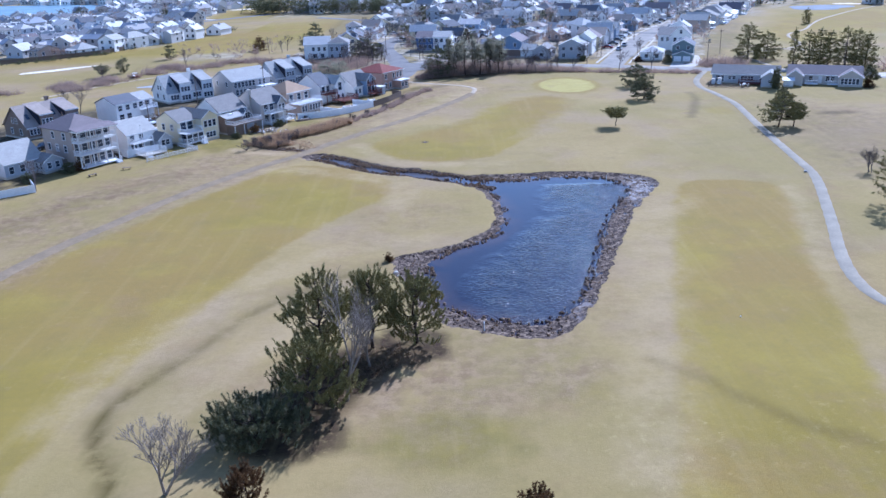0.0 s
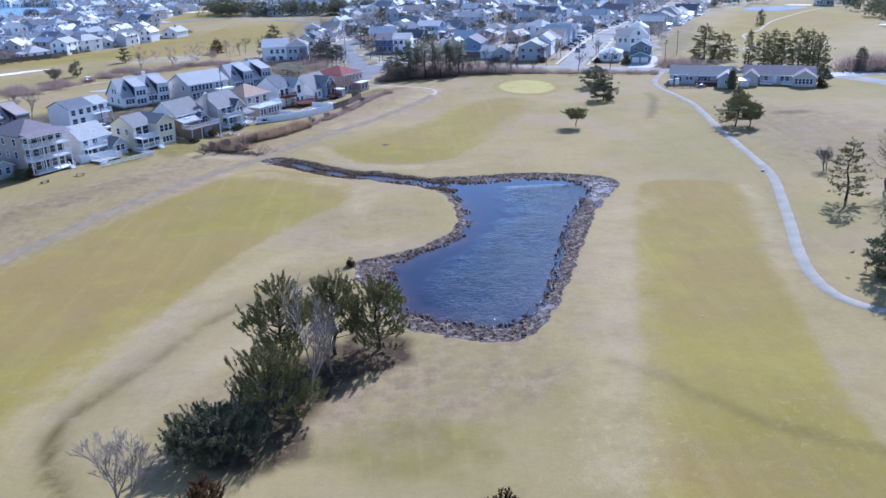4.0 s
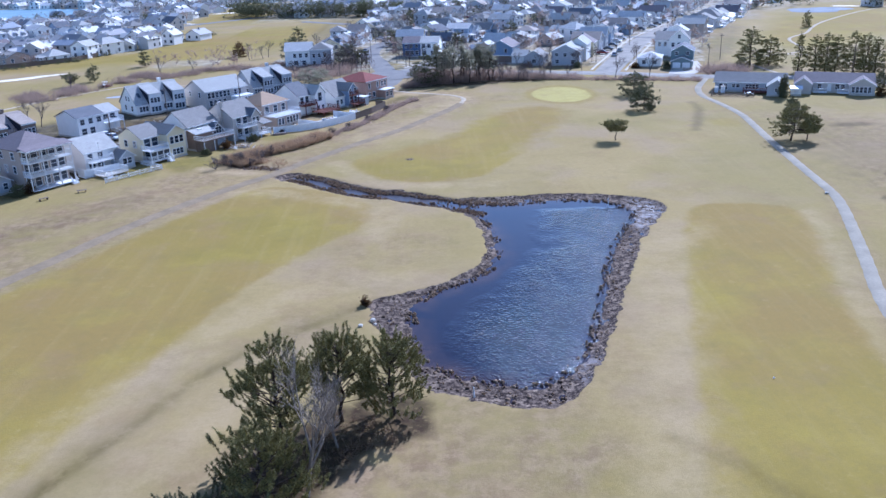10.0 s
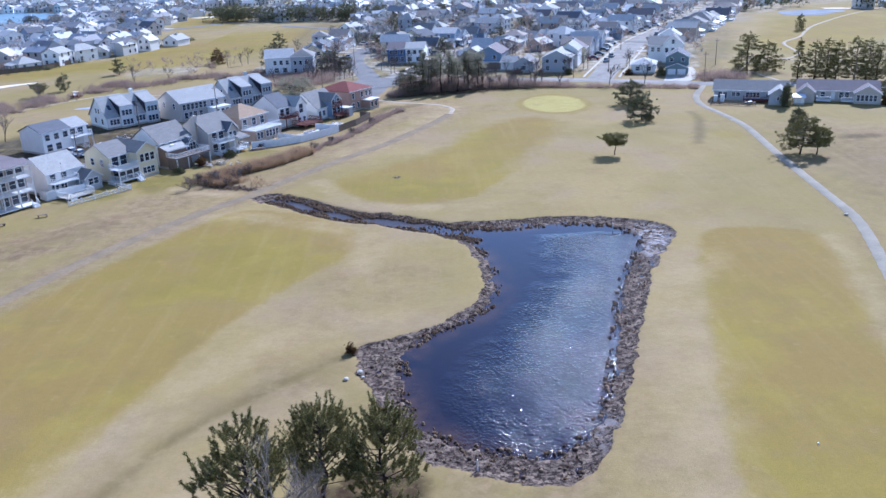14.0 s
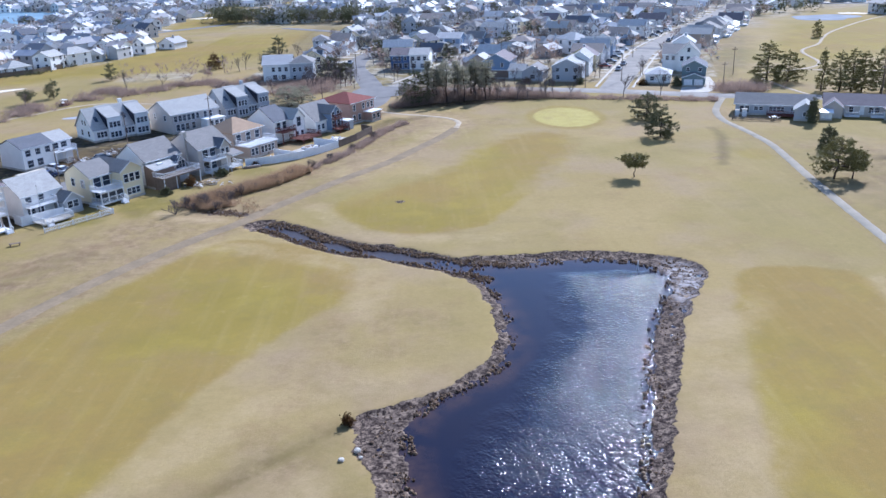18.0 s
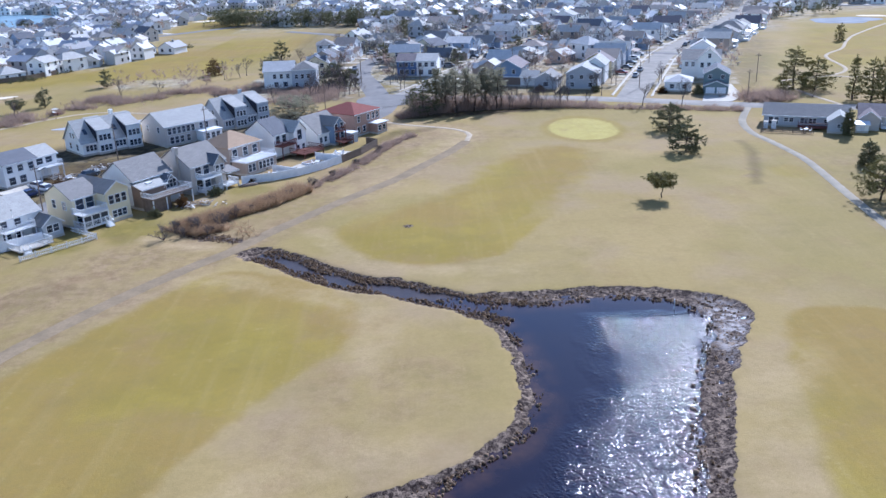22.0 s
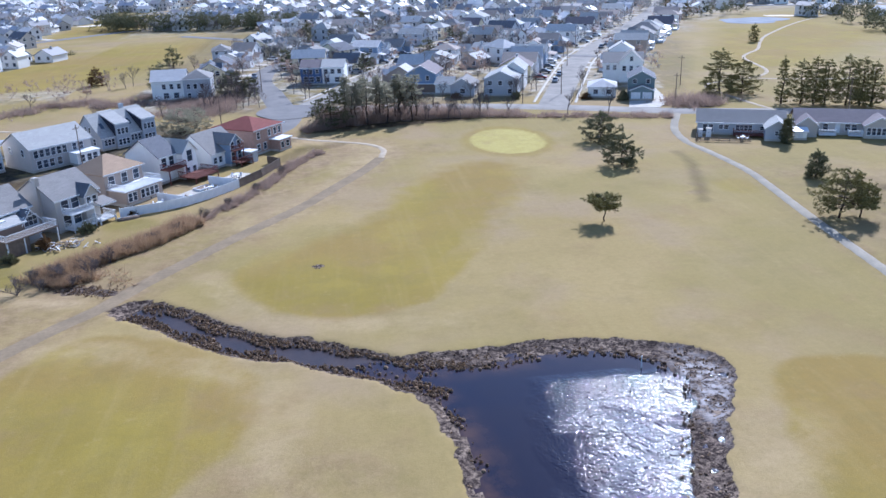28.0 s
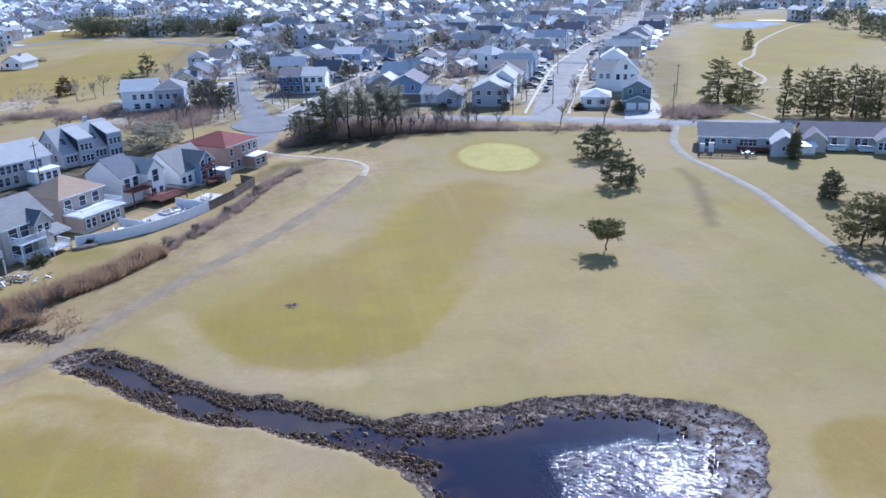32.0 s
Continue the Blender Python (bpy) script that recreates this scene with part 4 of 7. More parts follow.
def place(ob, x, y, rz=0.0, z=0.0):
    ob.matrix_basis = pose(x, y, z, 0, 0, rz)
    return ob


# ---- houses ----
FRAMES, PANES = {}, {}


class House:
    """A house on its own ground frame: x along the front, y away from it, z up."""

    def __init__(self, label, x, y, rz, name="house", category="house", group="", trim=True):
        self.trim = trim
        self.root = thing(name, label, category, pose(x, y, 0, 0, 0, rz), group)

    def block(self, x0, x1, y0, y1, h, wall, roof, kind="gx", rise=2.2, z0=0.0, over=0.35, name="wall", base=True):
        top, t = z0 + h, 0.16
        m, s = Mesh(), Mesh()
        xm, ym = (x0 + x1) / 2, (y0 + y1) / 2
        if kind == "gx":
            m.prism([(y0, z0), (y1, z0), (y1, top), (ym, top + rise), (y0, top)], x0, x1, "x")
            k = rise / (ym - y0) * over
            for a, b in ((y0 - over, ym), (y1 + over, ym)):
                s.prism([(a, top - k + 0.02), (b, top + rise + 0.02), (b, top + rise + t), (a, top - k + t)], x0 - over, x1 + over, "x")
        elif kind == "gy":
            m.prism([(x0, z0), (x1, z0), (x1, top), (xm, top + rise), (x0, top)], y0, y1, "y")
            k = rise / (xm - x0) * over
            for a, b in ((x0 - over, xm), (x1 + over, xm)):
                s.prism([(a, top - k + 0.02), (b, top + rise + 0.02), (b, top + rise + t), (a, top - k + t)], y0 - over, y1 + over, "y")
        elif kind == "hip":
            m.box(x0, x1, y0, y1, z0, top)
            a, b, c, d = x0 - over, x1 + over, y0 - over, y1 + over
            e = min(b - a, d - c) / 2 * 0.98
            ends = ((a + e, ym), (b - e, ym)) if b - a >= d - c else ((xm, c + e), (xm, d - e))
            low = [(a, c, top - 0.12), (b, c, top - 0.12), (b, d, top - 0.12), (a, d, top - 0.12)]
            s.add(low + [(p, q, r + 0.15) for p, q, r in low] + [(*ends[0], top + rise), (*ends[1], top + rise)],
                  [(3, 2, 1, 0), (0, 1, 5, 4), (1, 2, 6, 5), (2, 3, 7, 6), (3, 0, 4, 7)]
                  + ([(4, 5, 9, 8), (5, 6, 9), (6, 7, 8, 9), (7, 4, 8)] if b - a >= d - c else [(5, 6, 9, 8), (6, 7, 9), (7, 4, 8, 9), (4, 5, 8)]))
        elif kind == "shed":      # falls towards the front
            m.prism([(y0, z0), (y1, z0), (y1, top + rise), (y0, top)], x0, x1, "x")
            k = rise / (y1 - y0) * over
            s.prism([(y0 - over, top - k + 0.02), (y1, top + rise + 0.02), (y1, top + rise + t), (y0 - over, top - k + t)], x0 - over, x1 + over, "x")
        elif kind == "flat":
            m.box(x0, x1, y0, y1, z0, top)
            s.box(x0 - over, x1 + over, y0 - over, y1 + over, top + 0.01, top + 0.2)
        part(name, m, wall, self.root)
        part("roof", s, roof, self.root)
        if self.trim and kind in ("gx", "hip", "shed"):
            z = top - (rise / max(0.1, ym - y0) * over if kind == "gx" else 0.1)
            part("fascia", Mesh().box(x0 - over, x1 + over, y0 - over - 0.06, y0 - over, z - 0.06, z + 0.16), TRIM, self.root)
        elif self.trim and kind == "gy":
            b, k = Mesh(), rise / (xm - x0) * over
            for a in (x0 - over, x1 + over):
                b.prism([(a, top - k - 0.08), (xm, top + rise - 0.06), (xm, top + rise + 0.16), (a, top - k + 0.16)], y0 - over - 0.06, y0 - over, "y")
            part("fascia", b, TRIM, self.root)
        if base and z0 == 0.0:
            b = Mesh().box(x0 - 0.06, x1 + 0.06, y0 - 0.06, y1 + 0.06, -0.1, 0.45)
            part("foundation", b, CONCRETE, self.root)
        return self

    def window(self, side, at, u, z, w=1.0, h=1.4, name="window"):
        """side f: in the plane y = at, seen from the front; b: from behind; l, r: in the plane x = at."""
        key = (round(w, 2), round(h, 2))
        if key not in FRAMES:
            m, n = Mesh(), Mesh()
            for x0, x1, z0, z1 in ((-w / 2 - 0.1, -w / 2, -0.1, h + 0.1), (w / 2, w / 2 + 0.1, -0.1, h + 0.1), (-w / 2, w / 2, h, h + 0.12), (-w / 2, w / 2, -0.12, 0),
                                   (-w / 2, w / 2, h * 0.5 - 0.03, h * 0.5 + 0.03)):
                m.box(x0, x1, -0.07, 0.02, z0, z1)
            n.box(-w / 2, w / 2, -0.03, 0.01, 0, h)
            FRAMES[key], PANES[key] = m.data("window_frame"), n.data("pane")
        turn = {"f": 0, "b": 180, "l": -90, "r": 90}[side]
        x, y = (u, at) if side in "fb" else (at, u)
        ob = part(name, FRAMES[key], TRIM, self.root, "", pose(x, y, z, 0, 0, turn))
        part("pane", PANES[key], GLASS, ob)
        return self

    def windows(self, side, at, us, z, w=1.0, h=1.4):
        for u in us:
            self.window(side, at, u, z, w, h)
        return self

    def door(self, side, at, u, w=1.0, h=2.1, z=0.35, material=None, name="door"):
        m = Mesh().box(-w / 2, w / 2, -0.05, 0.02, 0, h)
        for k in range(1, 4 if name == "garage_door" else 2):
            m.box(-w / 2 + 0.05, w / 2 - 0.05, -0.065, -0.045, h * k / 4 - 0.03, h * k / 4 + 0.03)
        turn = {"f": 0, "b": 180, "l": -90, "r": 90}[side]
        x, y = (u, at) if side in "fb" else (at, u)
        part(name, m, material or TRIM, self.root, "", pose(x, y, z, 0, 0, turn))
        return self

    def deck(self, x0, x1, y0, y1, z, material, rail=True, posts=True, roofed=False, floor=0.18, sides="flr", label="", railmat=None):
        m = Mesh().box(x0, x1, y0, y1, z - floor, z)
        part("deck", m, material, self.root, label)
        railmat = railmat or material
        if posts:
            for x in np.linspace(x0 + 0.1, x1 - 0.1, max(2, int((x1 - x0) / 2.6) + 1)):
                part("post", Mesh().box(x - 0.09, x + 0.09, y0 + 0.02, y0 + 0.2, 0 if not roofed else z, z - floor if not roofed else z + 2.4), railmat, self.root)
        if rail:
            for side in sides:
                r = Mesh()
                if side == "f":
                    a, b, put = x0, x1, lambda u, v0, v1, z0, z1, d: r.box(u, d, y0 + v0, y0 + v1, z0, z1)
                else:
                    e = x0 if side == "l" else x1 - 0.1
                    a, b, put = y0, y1, lambda u, v0, v1, z0, z1, d: r.box(e + v0, e + v1, u, d, z0, z1)
                put(a, 0, 0.1, z + 0.95, z + 1.05, b)
                put(a, 0.02, 0.08, z + 0.1, z + 0.17, b)
                k = max(3, int((b - a) / 0.22))
                for i in range(k + 1):
                    u = a + (b - a - 0.05) * i / k
                    put(u, 0.03, 0.08, z + 0.1, z + 1.0, u + 0.05)
                part("railing", r, railmat, self.root)
        return self

    def steps(self, x0, x1, y0, z, material, run=0.28):
        m = Mesh()
        n = max(2, int(z / 0.18))
        for k in range(n):
            m.box(x0, x1, y0 - run * (k + 1), y0 - run * k, 0, z - z * (k + 1) / (n + 1))
        part("stairs", m, material, self.root)
        for x in (x0, x1 - 0.08):
            r = Mesh()
            r.prism([(y0, z + 0.85), (y0, z + 0.95), (y0 - run * n, 0.95), (y0 - run * n, 0.85)], x, x + 0.08, "x")
            for k in range(n):
                r.box(x, x + 0.06, y0 - run * k - 0.2, y0 - run * k - 0.14, z - z * (k + 1) / (n + 1), z + 0.9 - z * (k + 0.6) / n)
            part("railing", r, TRIM, self.root)
        return self

    def chimney(self, x, y, top, material, w=0.8):
        part("chimney", Mesh().box(x - w / 2, x + w / 2, y - w / 2, y + w / 2, 0, top).box(x - w / 2 - 0.08, x + w / 2 + 0.08, y - w / 2 - 0.08, y + w / 2 + 0.08, top - 0.25, top - 0.08), material, self.root)
        return self


# ---- vehicles ----
def car_master(fine):
    root = thing("car", "parked car on the street", "car")
    body = Mesh().prism([(-2.2, 0.35), (-2.25, 0.6), (-2.15, 0.82), (-1.2, 0.92), (1.35, 0.95), (2.1, 0.88), (2.25, 0.6), (2.2, 0.35)], -0.88, 0.88, "x")
    cabin = Mesh().add([(-0.82, -1.15, 0.9), (0.82, -1.15, 0.9), (0.82, 1.55, 0.93), (-0.82, 1.55, 0.93), (-0.66, -0.45, 1.45), (0.66, -0.45, 1.45), (0.66, 1.0, 1.47), (-0.66, 1.0, 1.47)],
                       [(0, 1, 5, 4), (1, 2, 6, 5), (2, 3, 7, 6), (3, 0, 4, 7), (4, 5, 6, 7), (0, 3, 2, 1)])
    top = Mesh().prism([(-0.48, 1.46), (-0.3, 1.5), (0.9, 1.52), (1.04, 1.48)], -0.67, 0.67, "x")
    wheel = Mesh().tube((-0.11, 0, 0), (0.11, 0, 0), 0.33, 0.33, 14).data("wheel", False)
    rim = Mesh().tube((-0.118, 0, 0), (0.118, 0, 0), 0.19, 0.19, 10).data("rim", False)
    bodyob = part("body", body, CARPAINT[0], root)
    part("cabin_glass", cabin, GLASS, root)
    part("roof_panel", top, CARPAINT[0], root)
    for x in (-0.8, 0.8):
        for y in (-1.38, 1.38):
            w = part("wheel", wheel, RUBBER, root, "", pose(x, y, 0.33))
            if fine:
                part("rim", rim, CARPAINT[1], w)
    for x in (-0.62, 0.62) if fine else ():
        part("headlight", Mesh().box(x - 0.18, x + 0.18, -2.26, -2.18, 0.62, 0.76), TRIM, root)
    return root


CAR_WORDS = ["white", "silver", "black", "red", "blue", "grey"]
MASTERS = {}


def car(x, y, rz, colour):
    fine = math.hypot(x, y - 70) < 215
    if fine not in MASTERS:
        MASTERS[fine] = car_master(fine)
        ob = place(MASTERS[fine], x, y, rz, 0.07)
    else:
        ob = copy_thing(MASTERS[fine], pose(x, y, 0.07, 0, 0, rz))
    for child in ob.children:
        if child.name.split(".")[0] in ("body", "roof_panel"):
            child.material_slots[0].link = "OBJECT"
            child.material_slots[0].material = CARPAINT[colour]
    return tagged(ob, CAR_WORDS[colour] + " car parked on pale asphalt", "car", "parked cars")


# ---- fences, poles and garden things ----
def fence(points, label, height=1.6, material=None, step=2.4, open_work=False, close=False):
    """A garden fence: posts and panels between plan points."""
    mat = material or TRIM
    root = thing("fence", label, "fence", pose(*points[0], 0))
    for (ax, ay), (bx, by) in zip(points, points[1:]):
        run = math.hypot(bx - ax, by - ay)
        n = max(1, round(run / step))
        rz = math.degrees(math.atan2(by - ay, bx - ax))
        w = run / n
        key = ("fence", round(w, 1), height, open_work)
        if key not in FRAMES:
            FRAMES[key] = {"post": Mesh().box(-0.06, 0.06, -0.06, 0.06, -0.2, height + 0.1).data("post"),
                           "rail": Mesh().box(0.05, w, -0.05, 0.05, -0.05, 0.05).data("rail"),
                           "picket": Mesh().box(0, 0.09, -0.02, 0.02, 0.08, height).data("picket"),
                           "panel": Mesh().box(0.05, w, -0.03, 0.03, 0.06, height - 0.06).data("panel")}
        shape = FRAMES[key]
        for i in range(n):
            m = pose(ax + (bx - ax) * i / n - points[0][0], ay + (by - ay) * i / n - points[0][1], 0, 0, 0, rz)
            part("post", shape["post"], mat, root, "", m)
            for z in ((0.3, height - 0.2) if open_work else (0.1, height - 0.05)):
                part("rail", shape["rail"], mat, root, "", m @ pose(0, 0, z))
            if open_work:
                for k in range(int(w / 0.28)):
                    part("picket", shape["picket"], mat, root, "", m @ pose(0.12 + 0.28 * k, -0.07, 0))
            else:
                part("panel", shape["panel"], mat, root, "", m)
    return root


def utility_pole(x, y, h=9.0, rz=0.0, lamp=False):
    root = thing("utility_pole", "weathered wooden utility pole beside the street", "pole", pose(x, y, 0, 0, 0, rz), "utility poles")
    part("pole", Mesh().tube((0, 0, -0.3), (0, 0, h), 0.13, 0.09, 8), POLEWOOD, root)
    part("crossarm", Mesh().box(-0.85, 0.85, -0.05, 0.05, h - 0.88, h - 0.77), POLEWOOD, root)
    for u in (-0.75, -0.3, 0.3, 0.75):
        part("insulator", Mesh().tube((u, 0, h - 0.75), (u, 0, h - 0.55), 0.05, 0.04, 6), DARKMETAL, root)
    if lamp:
        part("lamp_arm", Mesh().tube((0, 0, h - 1.5), (1.8, 0, h - 1.1), 0.04, 0.03, 6), DARKMETAL, root)
        part("lamp_head", Mesh().box(1.6, 2.2, -0.12, 0.12, h - 1.18, h - 1.02), DARKMETAL, root)
    return root


def patio_set(x, y, rz, words="white"):
    root = thing("patio_table", words + " round patio table on pale paving", "table", pose(x, y, 0.1, 0, 0, rz))
    part("tabletop", Mesh().tube((0, 0, 0.70), (0, 0, 0.74), 0.55, 0.55, 14), TRIM, root)
    part("leg", Mesh().tube((0, 0, 0), (0, 0, 0.7), 0.05, 0.05, 6), DARKMETAL, root)
    for k in range(4):
        a = radians(rz + 45 + 90 * k)
        c = thing("garden_chair", words + " garden chair at the patio table", "chair", pose(x + 0.95 * math.cos(a), y + 0.95 * math.sin(a), 0.1, 0, 0, math.degrees(a) - 90), "garden chairs")
        part("seat", Mesh().box(-0.24, 0.24, -0.24, 0.24, 0.40, 0.45), TRIM, c)
        part("backrest", Mesh().prism([(0.2, 0.45), (0.25, 0.45), (0.34, 0.9), (0.29, 0.9)], -0.24, 0.24, "x"), TRIM, c)
        for u in (-0.2, 0.2):
            for v in (-0.2, 0.2):
                part("leg", Mesh().box(u - 0.02, u + 0.02, v - 0.02, v + 0.02, 0, 0.4), DARKMETAL, c)
    return root


def slab(points, label, z=0.1, material=None):
    """A paved patio or drive laid on the ground."""
    m = Mesh().prism(points, -0.05, z, "z")
    return tagged(part("pavement", m, material or CONCRETE), label, "paving", kind="structure")


# ---- houses along the course ----
def row(s, q):
    """A place in the row of shore houses: s along it, q towards the course."""
    return 0.574 * s + 0.819 * q, 0.819 * s - 0.574 * q, 55.0


h = House("three-storey tan house with stacked white porches", *row(89, -152.5))
h.block(-4.7, 4.7, 2.4, 13, 8.3, TAN, ROOF_BROWN, "hip", 2.6, over=0.6)
for k, z in enumerate((0.5, 3.2, 5.9)):
    h.deck(-4.7, 4.7, 0, 2.4, z, TRIM, k > 0, True, True)
    h.windows("f", 2.4, (-3.6, -1.9, 0.0, 1.9, 3.6), z + 0.25, 1.25, 2.0)
h.block(-4.7, 4.7, -0.2, 2.5, 0.25, TRIM, ROOF_BROWN, "shed", 0.5, 8.0, 0.3, "porch_beam", False)
h.windows("l", -4.7, (5, 8, 11), 3.5).windows("l", -4.7, (5, 9), 6.2).windows("r", 4.7, (5, 8, 11), 3.5).windows("r", 4.7, (5, 9), 6.2)
h.steps(3.4, 4.6, 0, 0.7, TRIM)

h = House("white cottage with a small sunroom and fenced patio", *row(102.5, -152))
h.block(-4.5, 3.2, 3.5, 12, 4.6, WHITE, ROOF_LIGHT, "gx", 2.6)
h.block(1.4, 5.0, 0.3, 5, 2.7, GREY, ROOF_GREY, "gy", 1.3)
h.windows("f", 0.3, (2.6, 3.8), 1.2, 1.0, 1.2).windows("f", 3.5, (-3.2, -0.8), 3.0, 1.1, 1.3)
h.deck(-4.2, 1.2, 1.6, 3.5, 2.7, TRIM)
h.windows("f", 3.5, (-3, -1), 0.6, 1.4, 1.8).windows("r", 3.2, (7, 10), 3.0)
h.deck(-4.6, 1.2, -2.6, 1.5, 0.5, CONCRETE, posts=False, railmat=TRIM).steps(-4.2, -3.0, -2.6, 0.5, TRIM)

h = House("cream two-storey house with white deck and arched windows", *row(115.4, -150.5))
h.block(-0.2, 4.6, 0, 9.5, 5.7, CREAM, ROOF_GREY, "gy", 1.5)
h.block(-5.0, 0.2, 2.6, 10.5, 5.4, CREAM, ROOF_GREY, "gx", 2.1)
h.windows("f", 0, (0.9, 2.2, 3.5), 3.4, 0.95, 1.5).windows("f", 0, (1.2, 2.2, 3.2), 0.9, 0.85, 1.2)
h.deck(-5.4, -0.3, -0.6, 2.6, 3.0, TRIM).deck(-5.4, -0.3, -0.6, 2.6, 0.7, TRIM).steps(-1.4, -0.3, -0.6, 0.8, TRIM)
h.windows("f", 2.6, (-3.6, -1.6), 3.2, 1.5, 1.9).windows("f", 2.6, (-3.6, -1.6), 0.8, 1.7, 2.0)
h.windows("f", -0.45, (-4.5, -2.85, -1.2), 0.85, 1.4, 1.8)
h.windows("r", 4.6, (2.5, 5, 7.5), 3.4).windows("r", 4.6, (2.5, 6), 0.9).windows("l", -5.0, (5, 8), 3.2)

h = House("grey-roofed house with a wide white-railed deck", *row(127.6, -149))
h.block(-4.3, 4.3, 4.5, 13.5, 5.4, WHITE, ROOF_GREY, "gx", 3.0)
h.block(-4.4, 1.0, 2.0, 5.0, 4.0, BROWNWALL, ROOF_LIGHT, "shed", 0.9)
part("deck_skirt", Mesh().box(-4.55, -0.6, -0.86, -0.78, 0.0, 2.35), WEATHERED, h.root)
part("deck_skirt", Mesh().box(-4.58, -4.5, -0.78, 2.0, 0.0, 2.35), WEATHERED, h.root)
part("skylight", Mesh().box(-2.4, -1.2, 3.0, 3.8, 4.45, 4.72), TRIM, h.root)
h.window("f", 2.4, 2.45, 4.4, 0.8, 0.8)
h.block(0.9, 4.0, 2.4, 6.5, 3.6, GREY, ROOF_DARK, "gy", 1.7)
h.deck(-4.6, 4.6, -1.0, 2.4, 2.6, WEATHERED, railmat=TRIM)
h.windows("f", 4.5, (-3.2, -1.4, 0.0), 4.3, 0.9, 1.1).windows("f", 2.4, (1.7, 2.5, 3.3), 2.9, 0.7, 1.5)
h.windows("r", 4.3, (7, 10), 3.2).windows("f", 2.2, (-3, -1), 0.5, 1.2, 1.6)

h = House("beige house with stacked curved white balconies", *row(139, -148.5))
h.block(-4.4, 4.2, 2.4, 12, 5.6, BEIGE, ROOF_GREY, "gx", 3.0)
h.block(0.4, 3.2, 1.2, 7, 5.4, BEIGE, ROOF_DARK, "gy", 1.5)
h.deck(-3.4, 1.2, 0.0, 2.4, 3.2, TRIM).deck(-3.4, 1.2, 0.0, 2.4, 0.6, TRIM, posts=False)
h.deck(1.4, 4.8, -0.6, 2.4, 0.8, TRIM)
h.block(2.2, 5.0, -0.4, 2.4, 0.2, TRIM, ROOF_GREY, "shed", 0.6, 3.1, 0.2, "porch_beam", False)
h.windows("f", 2.4, (-2.6, -0.6), 3.5, 1.4, 1.9).windows("f", 2.4, (-2.6, -0.6), 0.8, 1.4, 1.9).windows("f", 1.2, (1.2, 2.4), 3.6, 0.8, 1.3)
h.chimney(-4.5, 6, 9.2, BEIGE)

h = House("brick house with orange-tan roof and flat-roofed sunroom", *row(154, -152))
h.block(-4.6, 4.4, 4.2, 12.5, 5.6, TAN, ROOF_TAN, "hip", 2.6, over=0.5)
h.block(-4.2, 4.6, -0.2, 4.2, 2.7, TAN, TRIM, "flat", 0, over=0.3)
h.windows("f", -0.2, (-3.2, -2.1, -0.2, 0.9, 2.0, 3.1), 0.8, 0.85, 1.5)
h.deck(-4.2, 4.6, -0.2, 4.0, 2.95, TRIM, posts=False)
h.windows("f", 4.2, (-3, 0, 2.8), 3.3, 1.3, 1.7).windows("r", 4.4, (6, 10), 3.3)

h = House("white gabled house with arched window and red-brown decks", *row(168, -154))
h.block(-4.4, 0.6, 3.0, 12, 5.4, WHITE, ROOF_DARK, "gx", 3.0)
h.block(0.3, 4.2, 1.4, 10, 5.5, WHITE, ROOF_LIGHT, "gy", 2.0)
h.window("f", 1.4, 2.2, 3.4, 1.4, 2.2).windows("f", 3.0, (-3.2, -1.2), 3.3, 1.2, 1.7).windows("f", 1.4, (1.4, 3.2), 0.7, 0.9, 1.5)
h.deck(-4.4, 0.4, 0.6, 3.0, 3.0, REDWOOD).deck(-1.5, 5.0, -3.2, 1.4, 1.1, REDWOOD)

h = House("grey-roofed white house with dark red porch deck", *row(180.5, -153))
h.block(-4.6, 4.4, 2.0, 12, 3.4, WHITE, ROOF_GREY, "gx", 3.6)
h.block(-0.6, 3.0, 0.4, 7, 4.9, BLUEGREY, ROOF_GREY, "gy", 1.6)
h.deck(-0.4, 3.4, -2.2, 0.4, 1.0, REDWOOD).deck(-0.4, 2.4, -0.8, 0.4, 3.4, REDWOOD)
h.windows("f", 0.4, (0.2, 2.2), 3.6, 1.0, 1.5).windows("f", 0.4, (0.2, 2.2), 1.2, 1.1, 1.7).windows("f", 2.0, (-3.6, -2.0), 1.2, 0.9, 1.2)
h.block(3.2, 5.4, -1.8, 1.6, 2.3, GREY, TRIM, "flat", 0, 0, 0.2, "shed_wall", False)

h = House("pale brick house with hipped red roof and balcony", *row(194, -153))
h.block(-5.0, 5.0, 1.5, 12.5, 5.6, PINKBRICK, ROOF_RED, "hip", 2.0, over=0.5)
h.block(0.4, 4.4, -1.2, 1.5, 2.6, PINKBRICK, TRIM, "flat", 0)
h.windows("f", 1.5, (-3.4, 0.4, 2.4, 4.0), 3.5, 0.9, 1.4).windows("r", 5.0, (4, 7, 10), 3.5).windows("r", 5.0, (4, 7, 10), 0.9)
h.windows("f", -1.2, (1.4, 3.2), 0.8, 1.1, 1.3).windows("f", 1.5, (-3.6, -1.4), 0.9)

